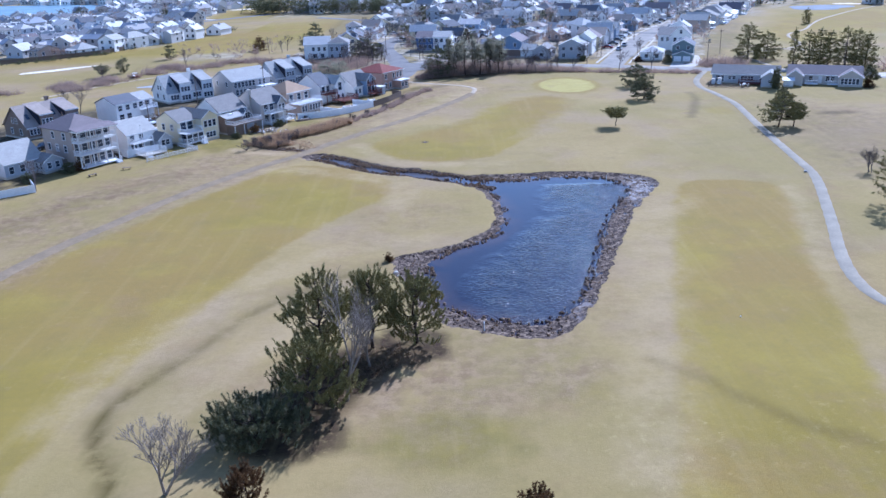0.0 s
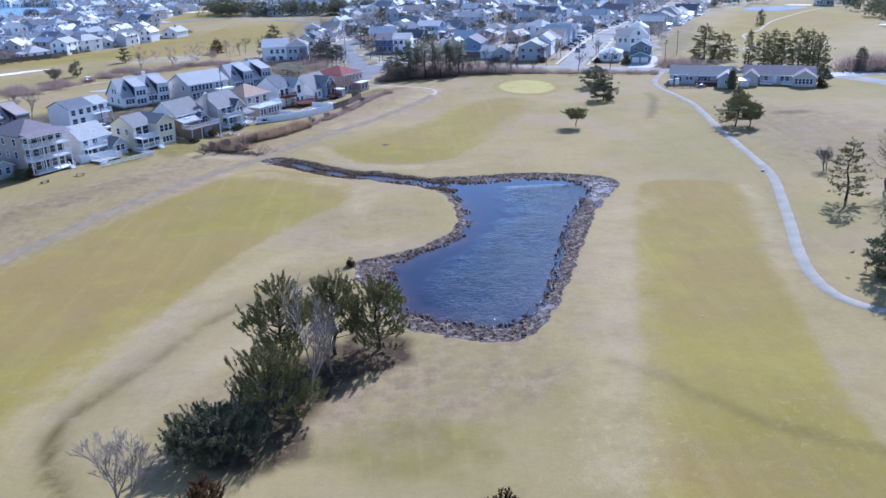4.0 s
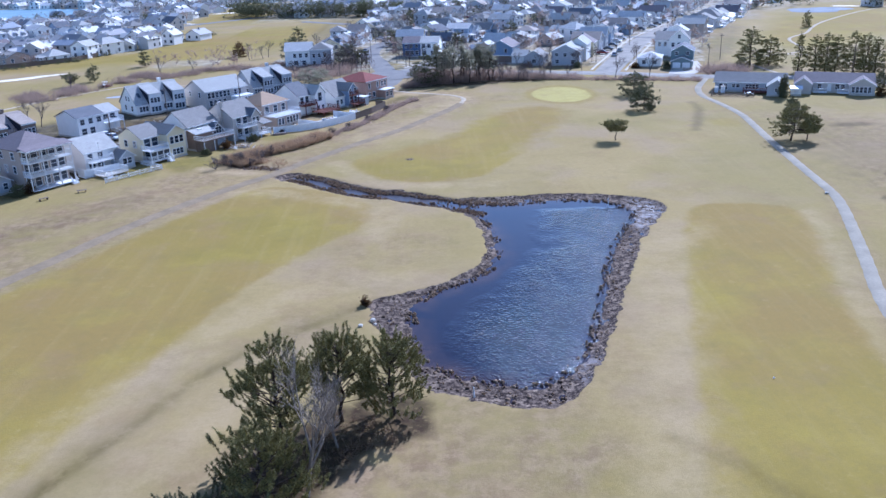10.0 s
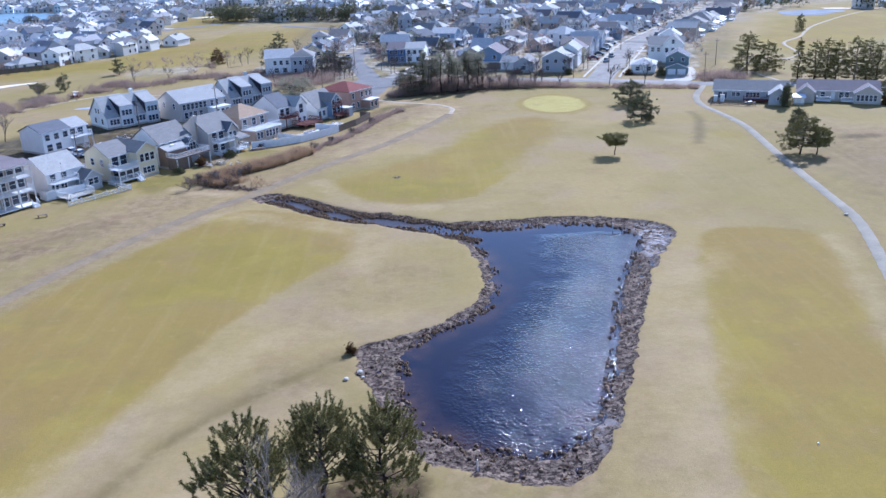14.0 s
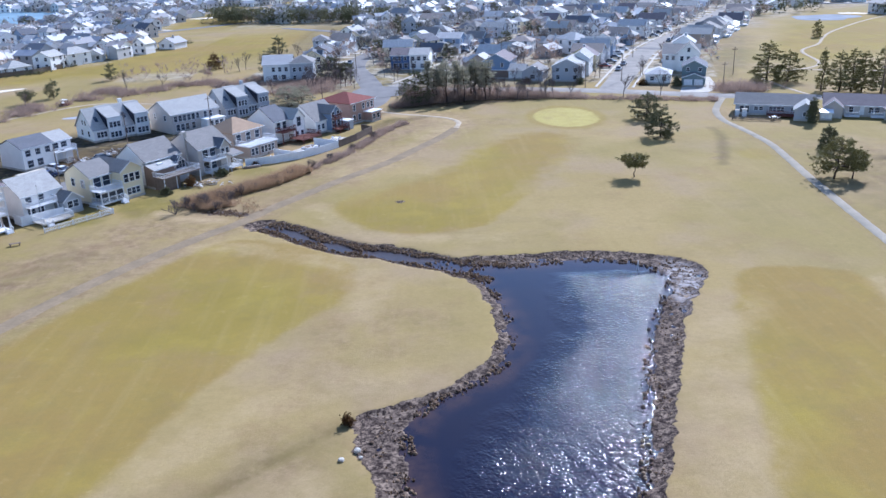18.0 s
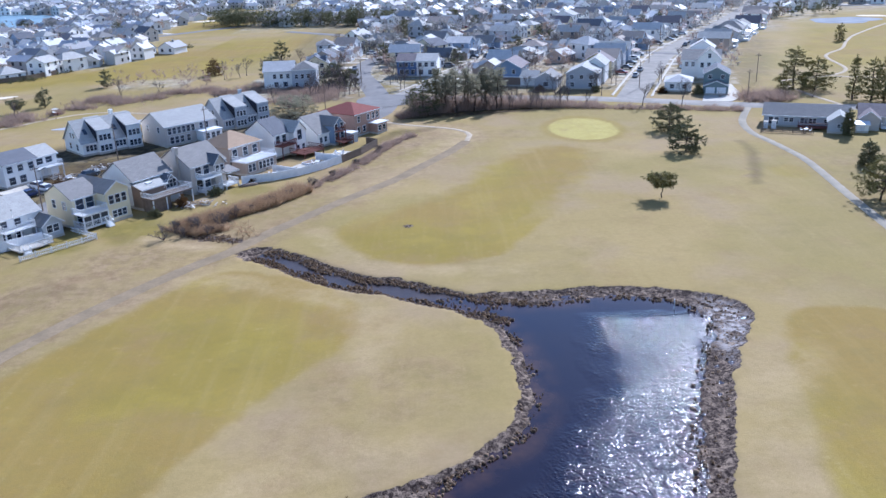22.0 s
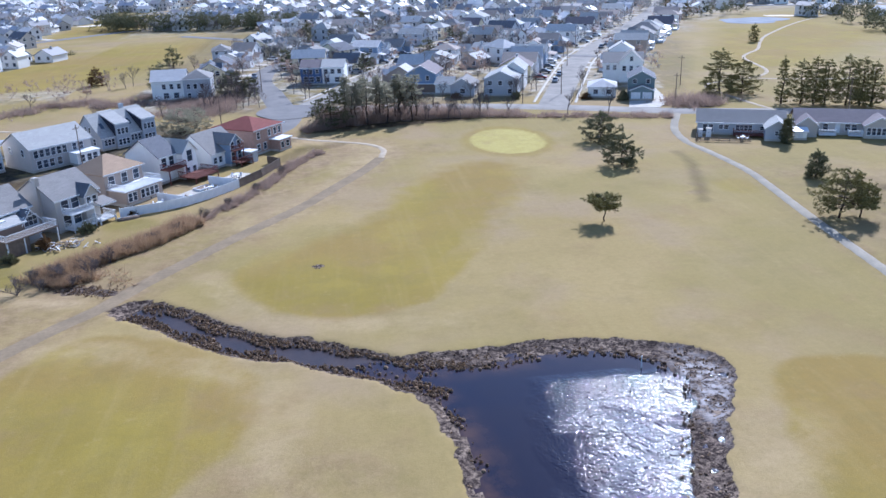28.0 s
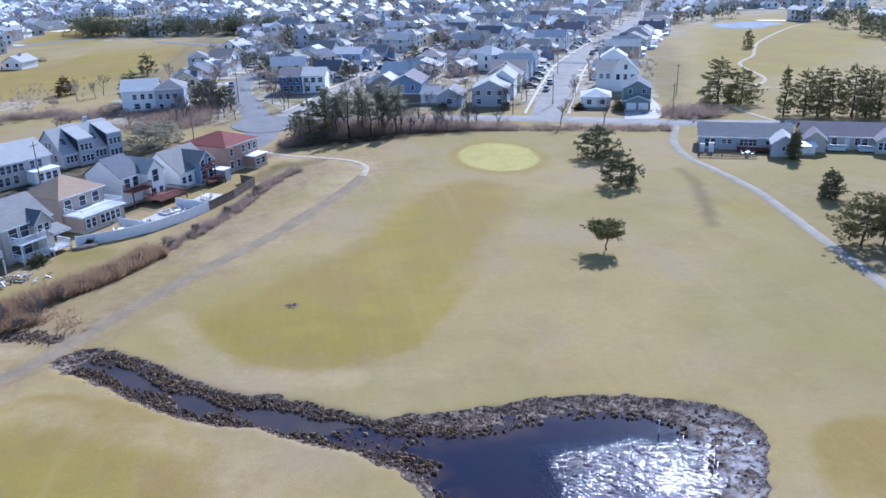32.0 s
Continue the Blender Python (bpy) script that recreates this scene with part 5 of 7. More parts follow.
h = House("pale grey cape house with a low windowed annex", *row(77, -158))
h.block(-5.0, 3.4, 2.5, 12, 3.2, GREY, ROOF_LIGHT, "gx", 3.4)
h.block(1.8, 6.0, -0.5, 4.5, 2.6, GREY, ROOF_GREY, "gy", 1.2)
h.windows("f", -0.5, (3.0, 4.8), 1.0, 0.9, 1.2).windows("l", 1.8, (0.6, 2.2), 1.0, 0.8, 1.2).windows("f", 2.5, (-3.6, -1.2), 1.0)
h = House("white house with a raised deck above the fence", *row(64.5, -157))
h.block(-4.5, 4.0, 3.0, 12, 5.2, WHITE, ROOF_GREY, "gx", 2.8)
h.deck(-4.0, 3.6, 0.0, 3.0, 2.7, TRIM).windows("f", 3.0, (-3, -1, 1.2, 3), 3.2).windows("f", 3.0, (-2, 1), 0.6, 1.6, 1.9)


# a heap of pale cuttings and boards left at the edge of the reeds
heap = thing("debris_heap", "heap of pale boards and cuttings beside a deck", "debris", pose(-44.0, 190.0, 0))
hr = random.Random(11)
for k in range(60):
    m = pose(hr.gauss(0, 2.0), hr.gauss(0, 1.2), hr.uniform(0.05, 0.55), hr.uniform(-25, 25), hr.uniform(-25, 25), hr.uniform(0, 180))
    part("board", Mesh().box(-hr.uniform(0.3, 0.9), hr.uniform(0.3, 0.9), -0.09, 0.09, -0.03, 0.04), (TRIM, CONCRETE, WEATHERED)[k % 3], heap, "", m)
for x, y, turn in ((-73.5, 220.5, 70), (-78.5, 214.5, 150)):
    copy_thing(heap, pose(x, y, 0, 0, 0, turn))


# second row behind them
def duplex(label, x, y, rz, wall, roof, w=14.5):
    """Steep roof down to one storey, with two tall bays that break through it."""
    h = House(label, x, y, rz)
    h.block(-w / 2, w / 2, 0, 10.5, 3.1, wall, roof, "gx", 4.7)
    for x in (-w / 4 + 0.3, w / 4 + 0.3):
        h.block(x - 0.4, x + 3.2, -0.8, 6.0, 5.7, wall, roof, "shed", 2.2, over=0.12)
        part("side_cladding", Mesh().prism([(-0.75, 2.9), (-0.75, 5.6), (5.4, 7.6), (4.6, 7.3)], x - 0.58, x - 0.53, "x"), ROOF_BLACK, h.root, "dark shingled side of the bay")
        h.windows("f", -0.8, (x + 0.4, x + 1.4, x + 2.4), 3.3, 0.75, 1.3).windows("f", -0.8, (x + 0.4, x + 1.4, x + 2.4), 0.8, 0.75, 1.3)
        h.windows("f", 0, (x - 2.8, x - 1.9, x - 1.0), 1.1, 0.7, 1.3)
        part("skylight", Mesh().prism([(1.6, 4.75), (2.8, 5.8), (2.8, 5.9), (1.6, 4.85)], x - 2.4, x - 1.6, "x"), GLASS, h.root)
    h.windows("r", w / 2, (3, 6, 8.5), 1.1).windows("l", -w / 2, (3, 7), 1.1).windows("l", -w / 2, (4.4, 6.0), 3.8, 0.8, 1.2)
    h.chimney(w / 4, 7, 8.8, wall)
    return h


duplex("off-white duplex townhouse with steep grey roofs", -75.9, 238.5, 43, WHITE, ROOF_LIGHT)
h = House("large grey-brown house with a broad plain roof", -58.7, 245.0, 46)
h.block(-7, 7, 0, 11, 5.0, BEIGE, ROOF_LIGHT, "gx", 2.8)
h.windows("f", 0, (-5.8, -4.5, -3.2, -1.9, -0.6, 0.7, 3.0, 4.6), 3.0, 0.9, 1.5).windows("f", 0, (-5.4, -4.0, -2.6, -0.8), 0.7, 1.0, 1.6).windows("r", 7, (3, 6, 9), 3.2).windows("l", -7, (3, 8), 3.2)
h.block(1.4, 6.8, -3.2, 0, 2.7, WHITE, TRIM, "flat", 0, over=0.2).windows("f", -3.2, (2.6, 4.2, 5.6), 0.9, 1.0, 1.4)
duplex("pale grey duplex townhouse with steep dark-sided bays", -48.5, 262.2, 45, GREY, ROOF_LIGHT, 14)
duplex("brown-shingled duplex townhouse with steep roofs", *row(103, -193), BROWNWALL, ROOF_WARM, 14)
h = House("white two-storey house with low grey roof", -83.3, 211.9, 57)
h.block(-6.5, 1.0, 0, 8.5, 5.0, WHITE, ROOF_DARK, "gx", 1.7).block(0.9, 6.5, 1.2, 8.8, 4.8, WHITE, ROOF_LIGHT, "gx", 1.6)
h.windows("f", 0, (-5.2, -2.8, -0.4), 3.2, 1.2, 1.3).windows("f", 1.2, (2.4, 4.6), 3.1, 1.5, 1.3).windows("f", 0, (-5, -2.6), 0.7, 1.4, 1.5).door("f", 1.2, 3.4).windows("r", 6.5, (3, 6), 3.2)
h.deck(0.9, 6.5, -0.8, 1.2, 2.6, TRIM, sides="fr")


# ---- houses beyond the course ----
AWAY = -18.8
h = House("small white bungalow with hipped pale roof", 75.4, 289.3, AWAY)
h.block(-3.9, 3.9, 0, 9, 3.0, WHITE, ROOF_PALE, "hip", 1.7).windows("f", 0, (-1.7, 1.9), 1.1, 1.2, 1.2).windows("l", -3.9, (3, 6), 1.1).door("r", 3.9, 4)
h = House("green-grey two-storey house with double garage in front", 84.4, 282.2, AWAY)
h.block(-3.6, 3.6, 3.0, 13, 5.6, GREENGREY, ROOF_DARK, "gy", 1.9)
h.block(-3.2, 3.4, 0, 3.0, 2.7, GREENGREY, ROOF_GREY, "gy", 1.3)
h.door("f", 0, -1.5, 2.5, 2.1, 0.1, name="garage_door").door("f", 0, 1.6, 2.5, 2.1, 0.1, name="garage_door")
h.windows("f", 3.0, (-1.8, 1.8), 4.2, 1.0, 1.1).windows("r", 3.6, (5, 8, 11), 3.8)
h = House("large white three-storey house with gabled front", 89, 311, AWAY)
h.block(-6, 6, 2, 15, 5.8, WHITE, ROOF_GREY, "gx", 2.6).block(-1.0, 6.0, 0, 8, 6.6, WHITE, ROOF_GREY, "gy", 3.0)
h.windows("f", 0, (0.4, 2.5, 4.6), 3.8, 1.0, 1.5).window("f", 0, 2.5, 6.8, 0.9, 1.3).windows("f", 2, (-4.5, -2.5), 3.8).windows("r", 6, (2.5, 5), 3.8)
h = House("pale grey house with gabled front beside the street", 48.7, 300, AWAY)
h.block(-5.2, 4.6, 0, 12, 4.9, GREY, ROOF_LIGHT, "gy", 2.3).windows("f", 0, (-3.4, -0.4, 2.6), 3.2, 1.1, 1.2).windows("f", 0, (-3.2, 2.4), 0.8, 1.2, 1.3)
h.block(-1.0, 5.4, 11, 22, 6.0, WHITE, ROOF_LIGHT, "gy", 2.3)
h = House("grey gabled garage cottage near the road", 37.6, 302.6, AWAY)
h.block(-3.6, 3.4, 0, 9, 3.2, GREY, ROOF_GREY, "gy", 2.0).window("f", 0, 0, 1.0, 1.6, 1.3).block(-9.0, -3.6, 4, 11, 3.0, WHITE, ROOF_LIGHT, "gx", 1.6)
h = House("dark-fronted two-storey gabled house", 26.5, 312, AWAY)
h.block(-4.6, 4.4, 0, 12, 5.8, BLUEGREY, ROOF_BROWN, "gy", 2.4).block(-4.9, 4.7, -0.6, 0, 2.8, BROWNWALL, TRIM, "flat", 0, over=0.1)
h.windows("f", 0, (-2.2, 2.0), 3.9, 1.0, 1.3).windows("r", 4.4, (3, 6, 9), 3.8)
h = House("blue townhouse pair with white garages", -3, 338.8, -8)
h.block(-7, 0, 0, 10, 5.4, BLUE, ROOF_BROWN, "gx", 2.0).block(0.1, 7.2, -1, 10, 5.6, WHITE, ROOF_LIGHT, "gx", 1.8)
h.windows("f", 0, (-5.6, -3.6, -1.6), 3.6, 1.0, 1.3).windows("f", -1, (1.4, 3.6, 5.8), 3.6, 1.2, 1.4).windows("f", 0, (-5.4, -3.4, -1.4), 0.9, 1.3, 1.6).windows("f", -1, (1.6, 5.0), 0.9, 1.6, 1.5)
h = House("white and blue-grey house beside the turning circle", -44.8, 322, 2)
h.block(-9.0, 1, 0, 10, 6.0, WHITE, ROOF_PALE, "gx", 2.6).block(0.5, 8.5, -2, 9, 6.4, GREY, ROOF_GREY, "hip", 2.2)
h.windows("f", 0, (-5.4, -3.2, -1.0), 3.6).windows("f", -2, (2, 4, 6), 3.6).windows("f", -2, (2, 5), 0.9).windows("f", 0, (-5, -2), 0.9, 1.4, 1.5)


def ranch(label, x, y, w, wall, roof):
    h = House(label, x, y, -24)
    h.block(-w / 2, w / 2, 0, 8.5, 2.9, wall, roof, "gx", 2.0, over=0.5)
    return h


h = ranch("long grey ranch house with low roof and rear deck", 90.3, 235.4, 18.5, GREY, ROOF_GREY)
h.windows("f", 0, (-4.2, -3.0), 1.3, 0.9, 0.9).windows("f", 0, (-0.6, 0.3, 1.2, 2.1), 1.0, 0.8, 1.3).window("f", 0, 4.6, 1.3, 0.8, 0.8).windows("f", 0, (-7.6, -6.4), 0.6, 1.0, 1.7)
h.deck(-1.5, 5.2, -2.6, 0, 0.6, REDWOOD, sides="fl", posts=False)
h.block(5.0, 9.8, -5.2, 1.0, 2.8, GREY, ROOF_LIGHT, "gy", 1.6).window("f", -5.2, 7.3, 1.3, 0.6, 0.9)
h = ranch("tan ranch house with gabled wings and white deck", 111.5, 229.8, 19.5, BEIGE, ROOF_BROWN)
h.block(-9.8, -5.6, -3.4, 1, 2.8, BEIGE, ROOF_BROWN, "gy", 1.6).block(4.0, 10.2, -3.0, 2, 2.8, BEIGE, ROOF_BROWN, "gy", 1.8)
h.windows("f", -3.0, (4.9, 5.9, 6.9, 7.9, 8.9), 0.8, 0.75, 1.5).windows("f", 0, (-3.5, 1.0, 2.4), 1.0, 1.0, 1.4).door("f", 0, -1.0)
h.deck(-5.0, -1.5, -2.6, -0.2, 0.5, TRIM, posts=False).deck(1.0, 4.0, -2.6, -0.2, 0.5, TRIM, posts=False)
for x, y, w, hh, words in ((81.4, 236.5, 0.9, 1.6, "white storage cabinet against a ranch house wall"), (83.0, 235.7, 1.1, 1.9, "white storage cabinet against a ranch house wall")):
    box = thing("storage_cabinet", words, "cabinet", pose(x, y, 0, 0, 0, -24))
    part("body", Mesh().box(-w / 2, w / 2, -0.35, 0.35, 0, hh), TRIM, box)
    part("lid", Mesh().prism([(-0.42, hh), (0.42, hh + 0.12), (0.42, hh + 0.17), (-0.42, hh + 0.05)], -w / 2 - 0.06, w / 2 + 0.06, "x"), CONCRETE, box)
    for u in (-0.03, 0.03):
        part("handle", Mesh().box(u - 0.015, u + 0.015, -0.39, -0.35, hh * 0.45, hh * 0.6), DARKMETAL, box)
patio_set(88.6, 230.6, 15, "pale")
h = House("white garden shed beside a ranch house", 100.4, 227.6, -20, "garden_shed", "shed")
h.block(-1.3, 1.3, 0, 2.2, 1.9, WHITE, TRIM, "shed", 0.4).door("f", 0, 0, 0.9, 1.7, 0.1)
h = House("pale blue-grey house behind a leafless thicket", 173, 246, -18)
h.block(-8, 8, 0, 10, 5.0, GREY, ROOF_LIGHT, "gx", 2.6).windows("f", 0, (-6, -3, 0, 3, 6), 3.4).windows("f", 0, (-6, -3, 3, 6), 0.9)

# ---- the town ----
rng = random.Random(7)
TAKEN = [(75, 293), (84, 288), (89, 318), (48, 306), (49, 316), (37, 307), (30, 309), (26, 318), (-3, 343), (-45, 327), (173, 251)]
WALLS = [(WHITE, "white"), (WHITE, "white"), (WHITE, "white"), (GREY, "grey"), (WHITE, "white"), (BLUEGREY, "blue-grey"), (CREAM, "cream"), (BEIGE, "beige"), (WHITE, "white"), (GREY, "grey"), (TAN, "tan")]
ROOFS = [(ROOF_PALE, "pale"), (ROOF_PALE, "pale"), (ROOF_LIGHT, "pale grey"), (ROOF_LIGHT, "pale grey"), (ROOF_LIGHT, "pale grey"), (ROOF_WARM, "warm grey"), (ROOF_GREY, "grey"), (ROOF_BROWN, "brown"), (ROOF_DARK, "dark")]


FAR, FAR_KIND = Mesh(), []


def far_roofs():
    """Slate, brown and pale roofs, one shade for each slope."""
    n = Nodes("far_roofs")
    ramp_node = n.node("ValToRGB")
    ramp_node.color_ramp.interpolation = "CONSTANT"
    ramp_node.color_ramp.elements[0].color = srgb(0.58, 0.57, 0.57)
    ramp_node.color_ramp.elements[1].position, ramp_node.color_ramp.elements[1].color = 0.85, srgb(0.82, 0.81, 0.80)
    for at, c in ((0.2, srgb(0.56, 0.58, 0.62)), (0.4, srgb(0.67, 0.63, 0.60)), (0.55, srgb(0.74, 0.73, 0.72)), (0.75, srgb(0.45, 0.45, 0.47))):
        ramp_node.color_ramp.elements.new(at).color = c
    n.link(n.island(), ramp_node.inputs[0])
    return n.done(n.mix(n.times(n.noise(1.5), 0.3), ramp_node.outputs[0], srgb(0.45, 0.44, 0.43)), 0.62, 0, 0.35)


def far_house(x, y, rz):
    """One of the countless houses on the skyline, laid into the joined town."""
    w, d, ht, rise = rng.uniform(2.9, 4.4), rng.uniform(3.6, 6), rng.choice((2.8, 3.0, 4.6, 5.4)), rng.uniform(1.6, 2.6)
    m, k0 = pose(x, y, 0, 0, 0, rz), len(FAR.f)
    mesh = Mesh()
    mesh.prism([(-w, 0), (w, 0), (w, ht), (0, ht + rise), (-w, ht)], -d, d, "y")
    kinds = [0] * len(mesh.f)
    for a in (-1, 1):
        mesh.prism([(a * (w + 0.4), ht - 0.2), (0, ht + rise + 0.02), (0, ht + rise + 0.2), (a * (w + 0.4), ht)], -d - 0.4, d + 0.4, "y")
    if rng.random() < 0.6:       # a wing across it, with its own gable
        e, t, u = rng.uniform(2.0, 3.2), ht * rng.choice((0.6, 0.85, 1.0)), rng.choice((-1, 1)) * rng.uniform(0, d * 0.5)
        kinds += [1] * (len(mesh.f) - len(kinds))
        mesh.prism([(u - e, 0), (u + e, 0), (u + e, t), (u, t + 0.6 * e), (u - e, t)], -w - rng.uniform(1.5, 3.0), w * 0.6, "x")
        kinds += [0] * (len(mesh.f) - len(kinds))
        for a in (-1, 1):
            mesh.prism([(u + a * (e + 0.3), t - 0.18), (u, t + 0.6 * e + 0.02), (u, t + 0.6 * e + 0.2), (u + a * (e + 0.3), t)], -w - 3.2, w * 0.6, "x")
    kinds += [1] * (len(mesh.f) - len(kinds))
    mesh.box(0.3, 1.0, -0.4, 0.4, ht, ht + rise + 0.9)
    kinds += [0] * (len(mesh.f) - len(kinds))
    for z in ((0.9, 3.6) if ht > 4 else (1.0,)):
        for u in (-w / 2, w / 2):
            mesh.box(u - 0.6, u + 0.6, -d - 0.04, -d + 0.1, z, z + 1.4)
            mesh.box(-w - 0.04, -w + 0.1, u - 0.6, u + 0.6, z, z + 1.4)
    kinds += [2] * (len(mesh.f) - len(kinds))
    FAR.add([m @ Vector(p) for p in mesh.v], mesh.f)
    FAR_KIND.extend(kinds)


def town_house(x, y, rz, far):
    (wall, a), (roof, b) = rng.choice(WALLS), rng.choice(ROOFS)
    TAKEN.append((x, y))
    if far > 1:
        return far_house(x, y, rz)
    w, d, ht = rng.uniform(6.8, 9.2), rng.uniform(8, 12.5), rng.choice((2.8, 3.0, 3.2, 4.8, 5.2, 5.6))
    kind = rng.choice(("gy", "gy", "gx", "hip"))
    h = House(f"{a} {'two-storey' if ht > 4 else 'one-storey'} house with {b} roof", x, y, rz, group="houses of the town", trim=not far)
    h.block(-w / 2, w / 2, -d / 2, d / 2, ht, wall, roof, kind, rng.uniform(1.9, 2.9), base=False)
    if not far:
        if rng.random() < 0.6:
            x0 = rng.choice((-w / 2, w / 2 - 4.2))
            h.block(x0, x0 + 4.2, -d / 2 - 2.5, -d / 2 + 2, 2.7, wall, roof, "gy", 1.3, base=False)
            h.door("f", -d / 2 - 2.5, x0 + 2.1, 2.6, 2.1, 0.1, name="garage_door")
        if rng.random() < 0.35:
            h.block(-w / 2 - 3.5, -w / 2, -d / 4, d / 2, 2.7, wall, roof, "gx", 1.3, base=False)
        if rng.random() < 0.4:
            x0 = rng.uniform(-w / 4, w / 4)
            h.chimney(x0, rng.uniform(-1, 1), ht + 3.4, rng.choice((PINKBRICK, GREY, TRIM)), 0.7)
    if kind == "gx" and rng.random() < 0.7:
        for x0 in (-w / 4, w / 4):
            h.block(x0 - 0.9, x0 + 0.9, -d / 2 + 0.8, -0.4, 1.2, wall, roof, "gy", 0.8, ht, 0.2, "dormer", False)
            h.window("f", -d / 2 + 0.8, x0, ht + 0.35, 0.8, 0.9)
    if rng.random() < 0.55:
        side = rng.choice((-1, 1))
        porch = Mesh().prism([(0, 2.9), (-2.6 * side, 2.45), (-2.6 * side, 2.57), (0, 3.05)], -w / 2 + 0.4, w / 2 - 0.4, "x")
        at = pose(0, -side * d / 2, 0)
        part("porch_roof", porch, rng.choice((roof, TRIM)), h.root, "", at)
        posts = Mesh().box(-w / 2 + 0.4, w / 2 - 0.4, min(0, -2.6 * side), max(0, -2.6 * side), 0, 0.45)
        for u in np.linspace(-w / 2 + 0.5, w / 2 - 0.5, 4):
            posts.box(u - 0.08, u + 0.08, -2.5 * side - 0.08, -2.5 * side + 0.08, 0.45, 2.5)
        part("porch", posts, TRIM, h.root, "", at)
    for z in ((0.9, 3.6) if ht > 4 else (1.0,)):
        for side, at in (("f", -d / 2), ("l", -w / 2), ("r", w / 2), ("b", d / 2)):
            seen = {"f": (0, -1), "b": (0, 1), "l": (-1, 0), "r": (1, 0)}[side]
            cs, sn = math.cos(radians(rz)), math.sin(radians(rz))
            if (cs * seen[0] - sn * seen[1]) * x + (sn * seen[0] + cs * seen[1]) * (y - 40) > 0:
                continue          # turned away from the course
            span = w if side in "fb" else d
            h.windows(side, at, (-span / 4, span / 4), z, 1.2, 1.4)


ROAD_POINTS = np.concatenate([np.c_[line, np.full(len(line), w / 2)] for line, w in ROADS])


def road_gap(x, y):
    return float((np.hypot(ROAD_POINTS[:, 0] - x, ROAD_POINTS[:, 1] - y) - ROAD_POINTS[:, 2]).min())


def free(x, y, gap=10.4):
    px, py = np.array([x]), np.array([y])
    if -18 < x < 21 and 290 < y < 334 or 74 < x < 104 and 275 < y < 334 or -56 < x < -22 and y < 346:
        return False
    if inside(px, py, PARK)[0] or inside(px, py, STRIP)[0] or inside(px, py, BAY)[0] or (y < 292 and x > -60):
        return False
    if not all((x - a) ** 2 + (y - b) ** 2 > gap * gap for a, b in TAKEN):
        return False
    return road_gap(x, y) > 7.0


DRIVES = Mesh()
for (line, w), far in zip(ROADS, (1, 0, 0, 0, 1, 1, 0, 1, 1, 1)):
    if w > 8.6:
        continue
    d = np.gradient(line, axis=0)
    for side in (1, -1):
        along = 6.0
        acc = 0.0
        for i in range(1, len(line)):
            acc += float(np.linalg.norm(line[i] - line[i - 1]))
            if acc < along:
                continue
            acc, along = 0.0, rng.uniform(10.8, 12.6)
            t = Vector(d[i]).normalized()
            nrm = Vector((-t.y, t.x)) * side
            x, y = Vector(line[i]) + nrm * (w / 2 + rng.uniform(11, 13))
            rz = math.degrees(math.atan2(nrm.y, nrm.x)) - 90
            dist = math.hypot(x, y - 50)
            if free(x, y) and y < 760:
                town_house(x, y, rz, 2 if dist > 500 else int(dist > 380))
                p, q = Vector(line[i]) + nrm * (w / 2) + t * 4.6, t * 1.5
                e = p + nrm * 9
                k = 0.075
                q *= rng.uniform(0.8, 1.7)
                DRIVES.add([(*(p - q), k), (*(p + q), k), (*(e + q), k), (*(e - q), k)], [(0, 1, 2, 3)])
                if dist < 480 and rng.random() < 0.65:
                    c = p + nrm * rng.uniform(2.5, 6)
                    car(c.x, c.y, rz, rng.choice((0, 0, 1, 1, 2, 2, 5, 5, 4, 3)))
                if dist < 420 and rng.random() < 0.3:
                    c = Vector(line[i]) + nrm * (w / 2 - 1.2) - t * rng.uniform(0, 4)
                    car(c.x, c.y, rz + 90, rng.choice((0, 0, 1, 1, 2, 2, 5, 5, 4, 3)))
tagged(part("pavement", DRIVES.data("driveways"), CONCRETE), "pale concrete driveways between road and houses", "driveway", kind="structure")
# looser town further off
for k in range(6500):
    y = rng.uniform(360, 900)
    x = rng.uniform(-0.6, -0.15) * y - 20 if k % 2 else rng.uniform(-0.55, 0.5) * y + 20
    if len(TAKEN) > 1150:
        break
    if free(x, y, 10.5):
        town_house(x, y, rng.choice((-20, 70, 35, -35, 10)) + rng.uniform(-6, 6), 2 if math.hypot(x, y - 50) > 372 else 1)
for x, y, rz in ((258, 398, 20), (272, 392, 10), (286, 402, 35), (250, 486, 15), (268, 492, -10), (284, 470, 25), (300, 480, 40), (235, 347, 15)):
    far_house(x, y, rz)
me = FAR.data("far_town")
for mat in (leafy("far_walls", srgb(0.97, 0.96, 0.94), srgb(0.62, 0.61, 0.60), 0.2, 0.7), far_roofs(), GLASS):
    me.materials.append(mat)
me.polygons.foreach_set("material_index", np.array(FAR_KIND, np.int32))
tagged(part("far_town", me, me.materials[0]), "distant white and grey houses crowded together", "houses", kind="stuff")

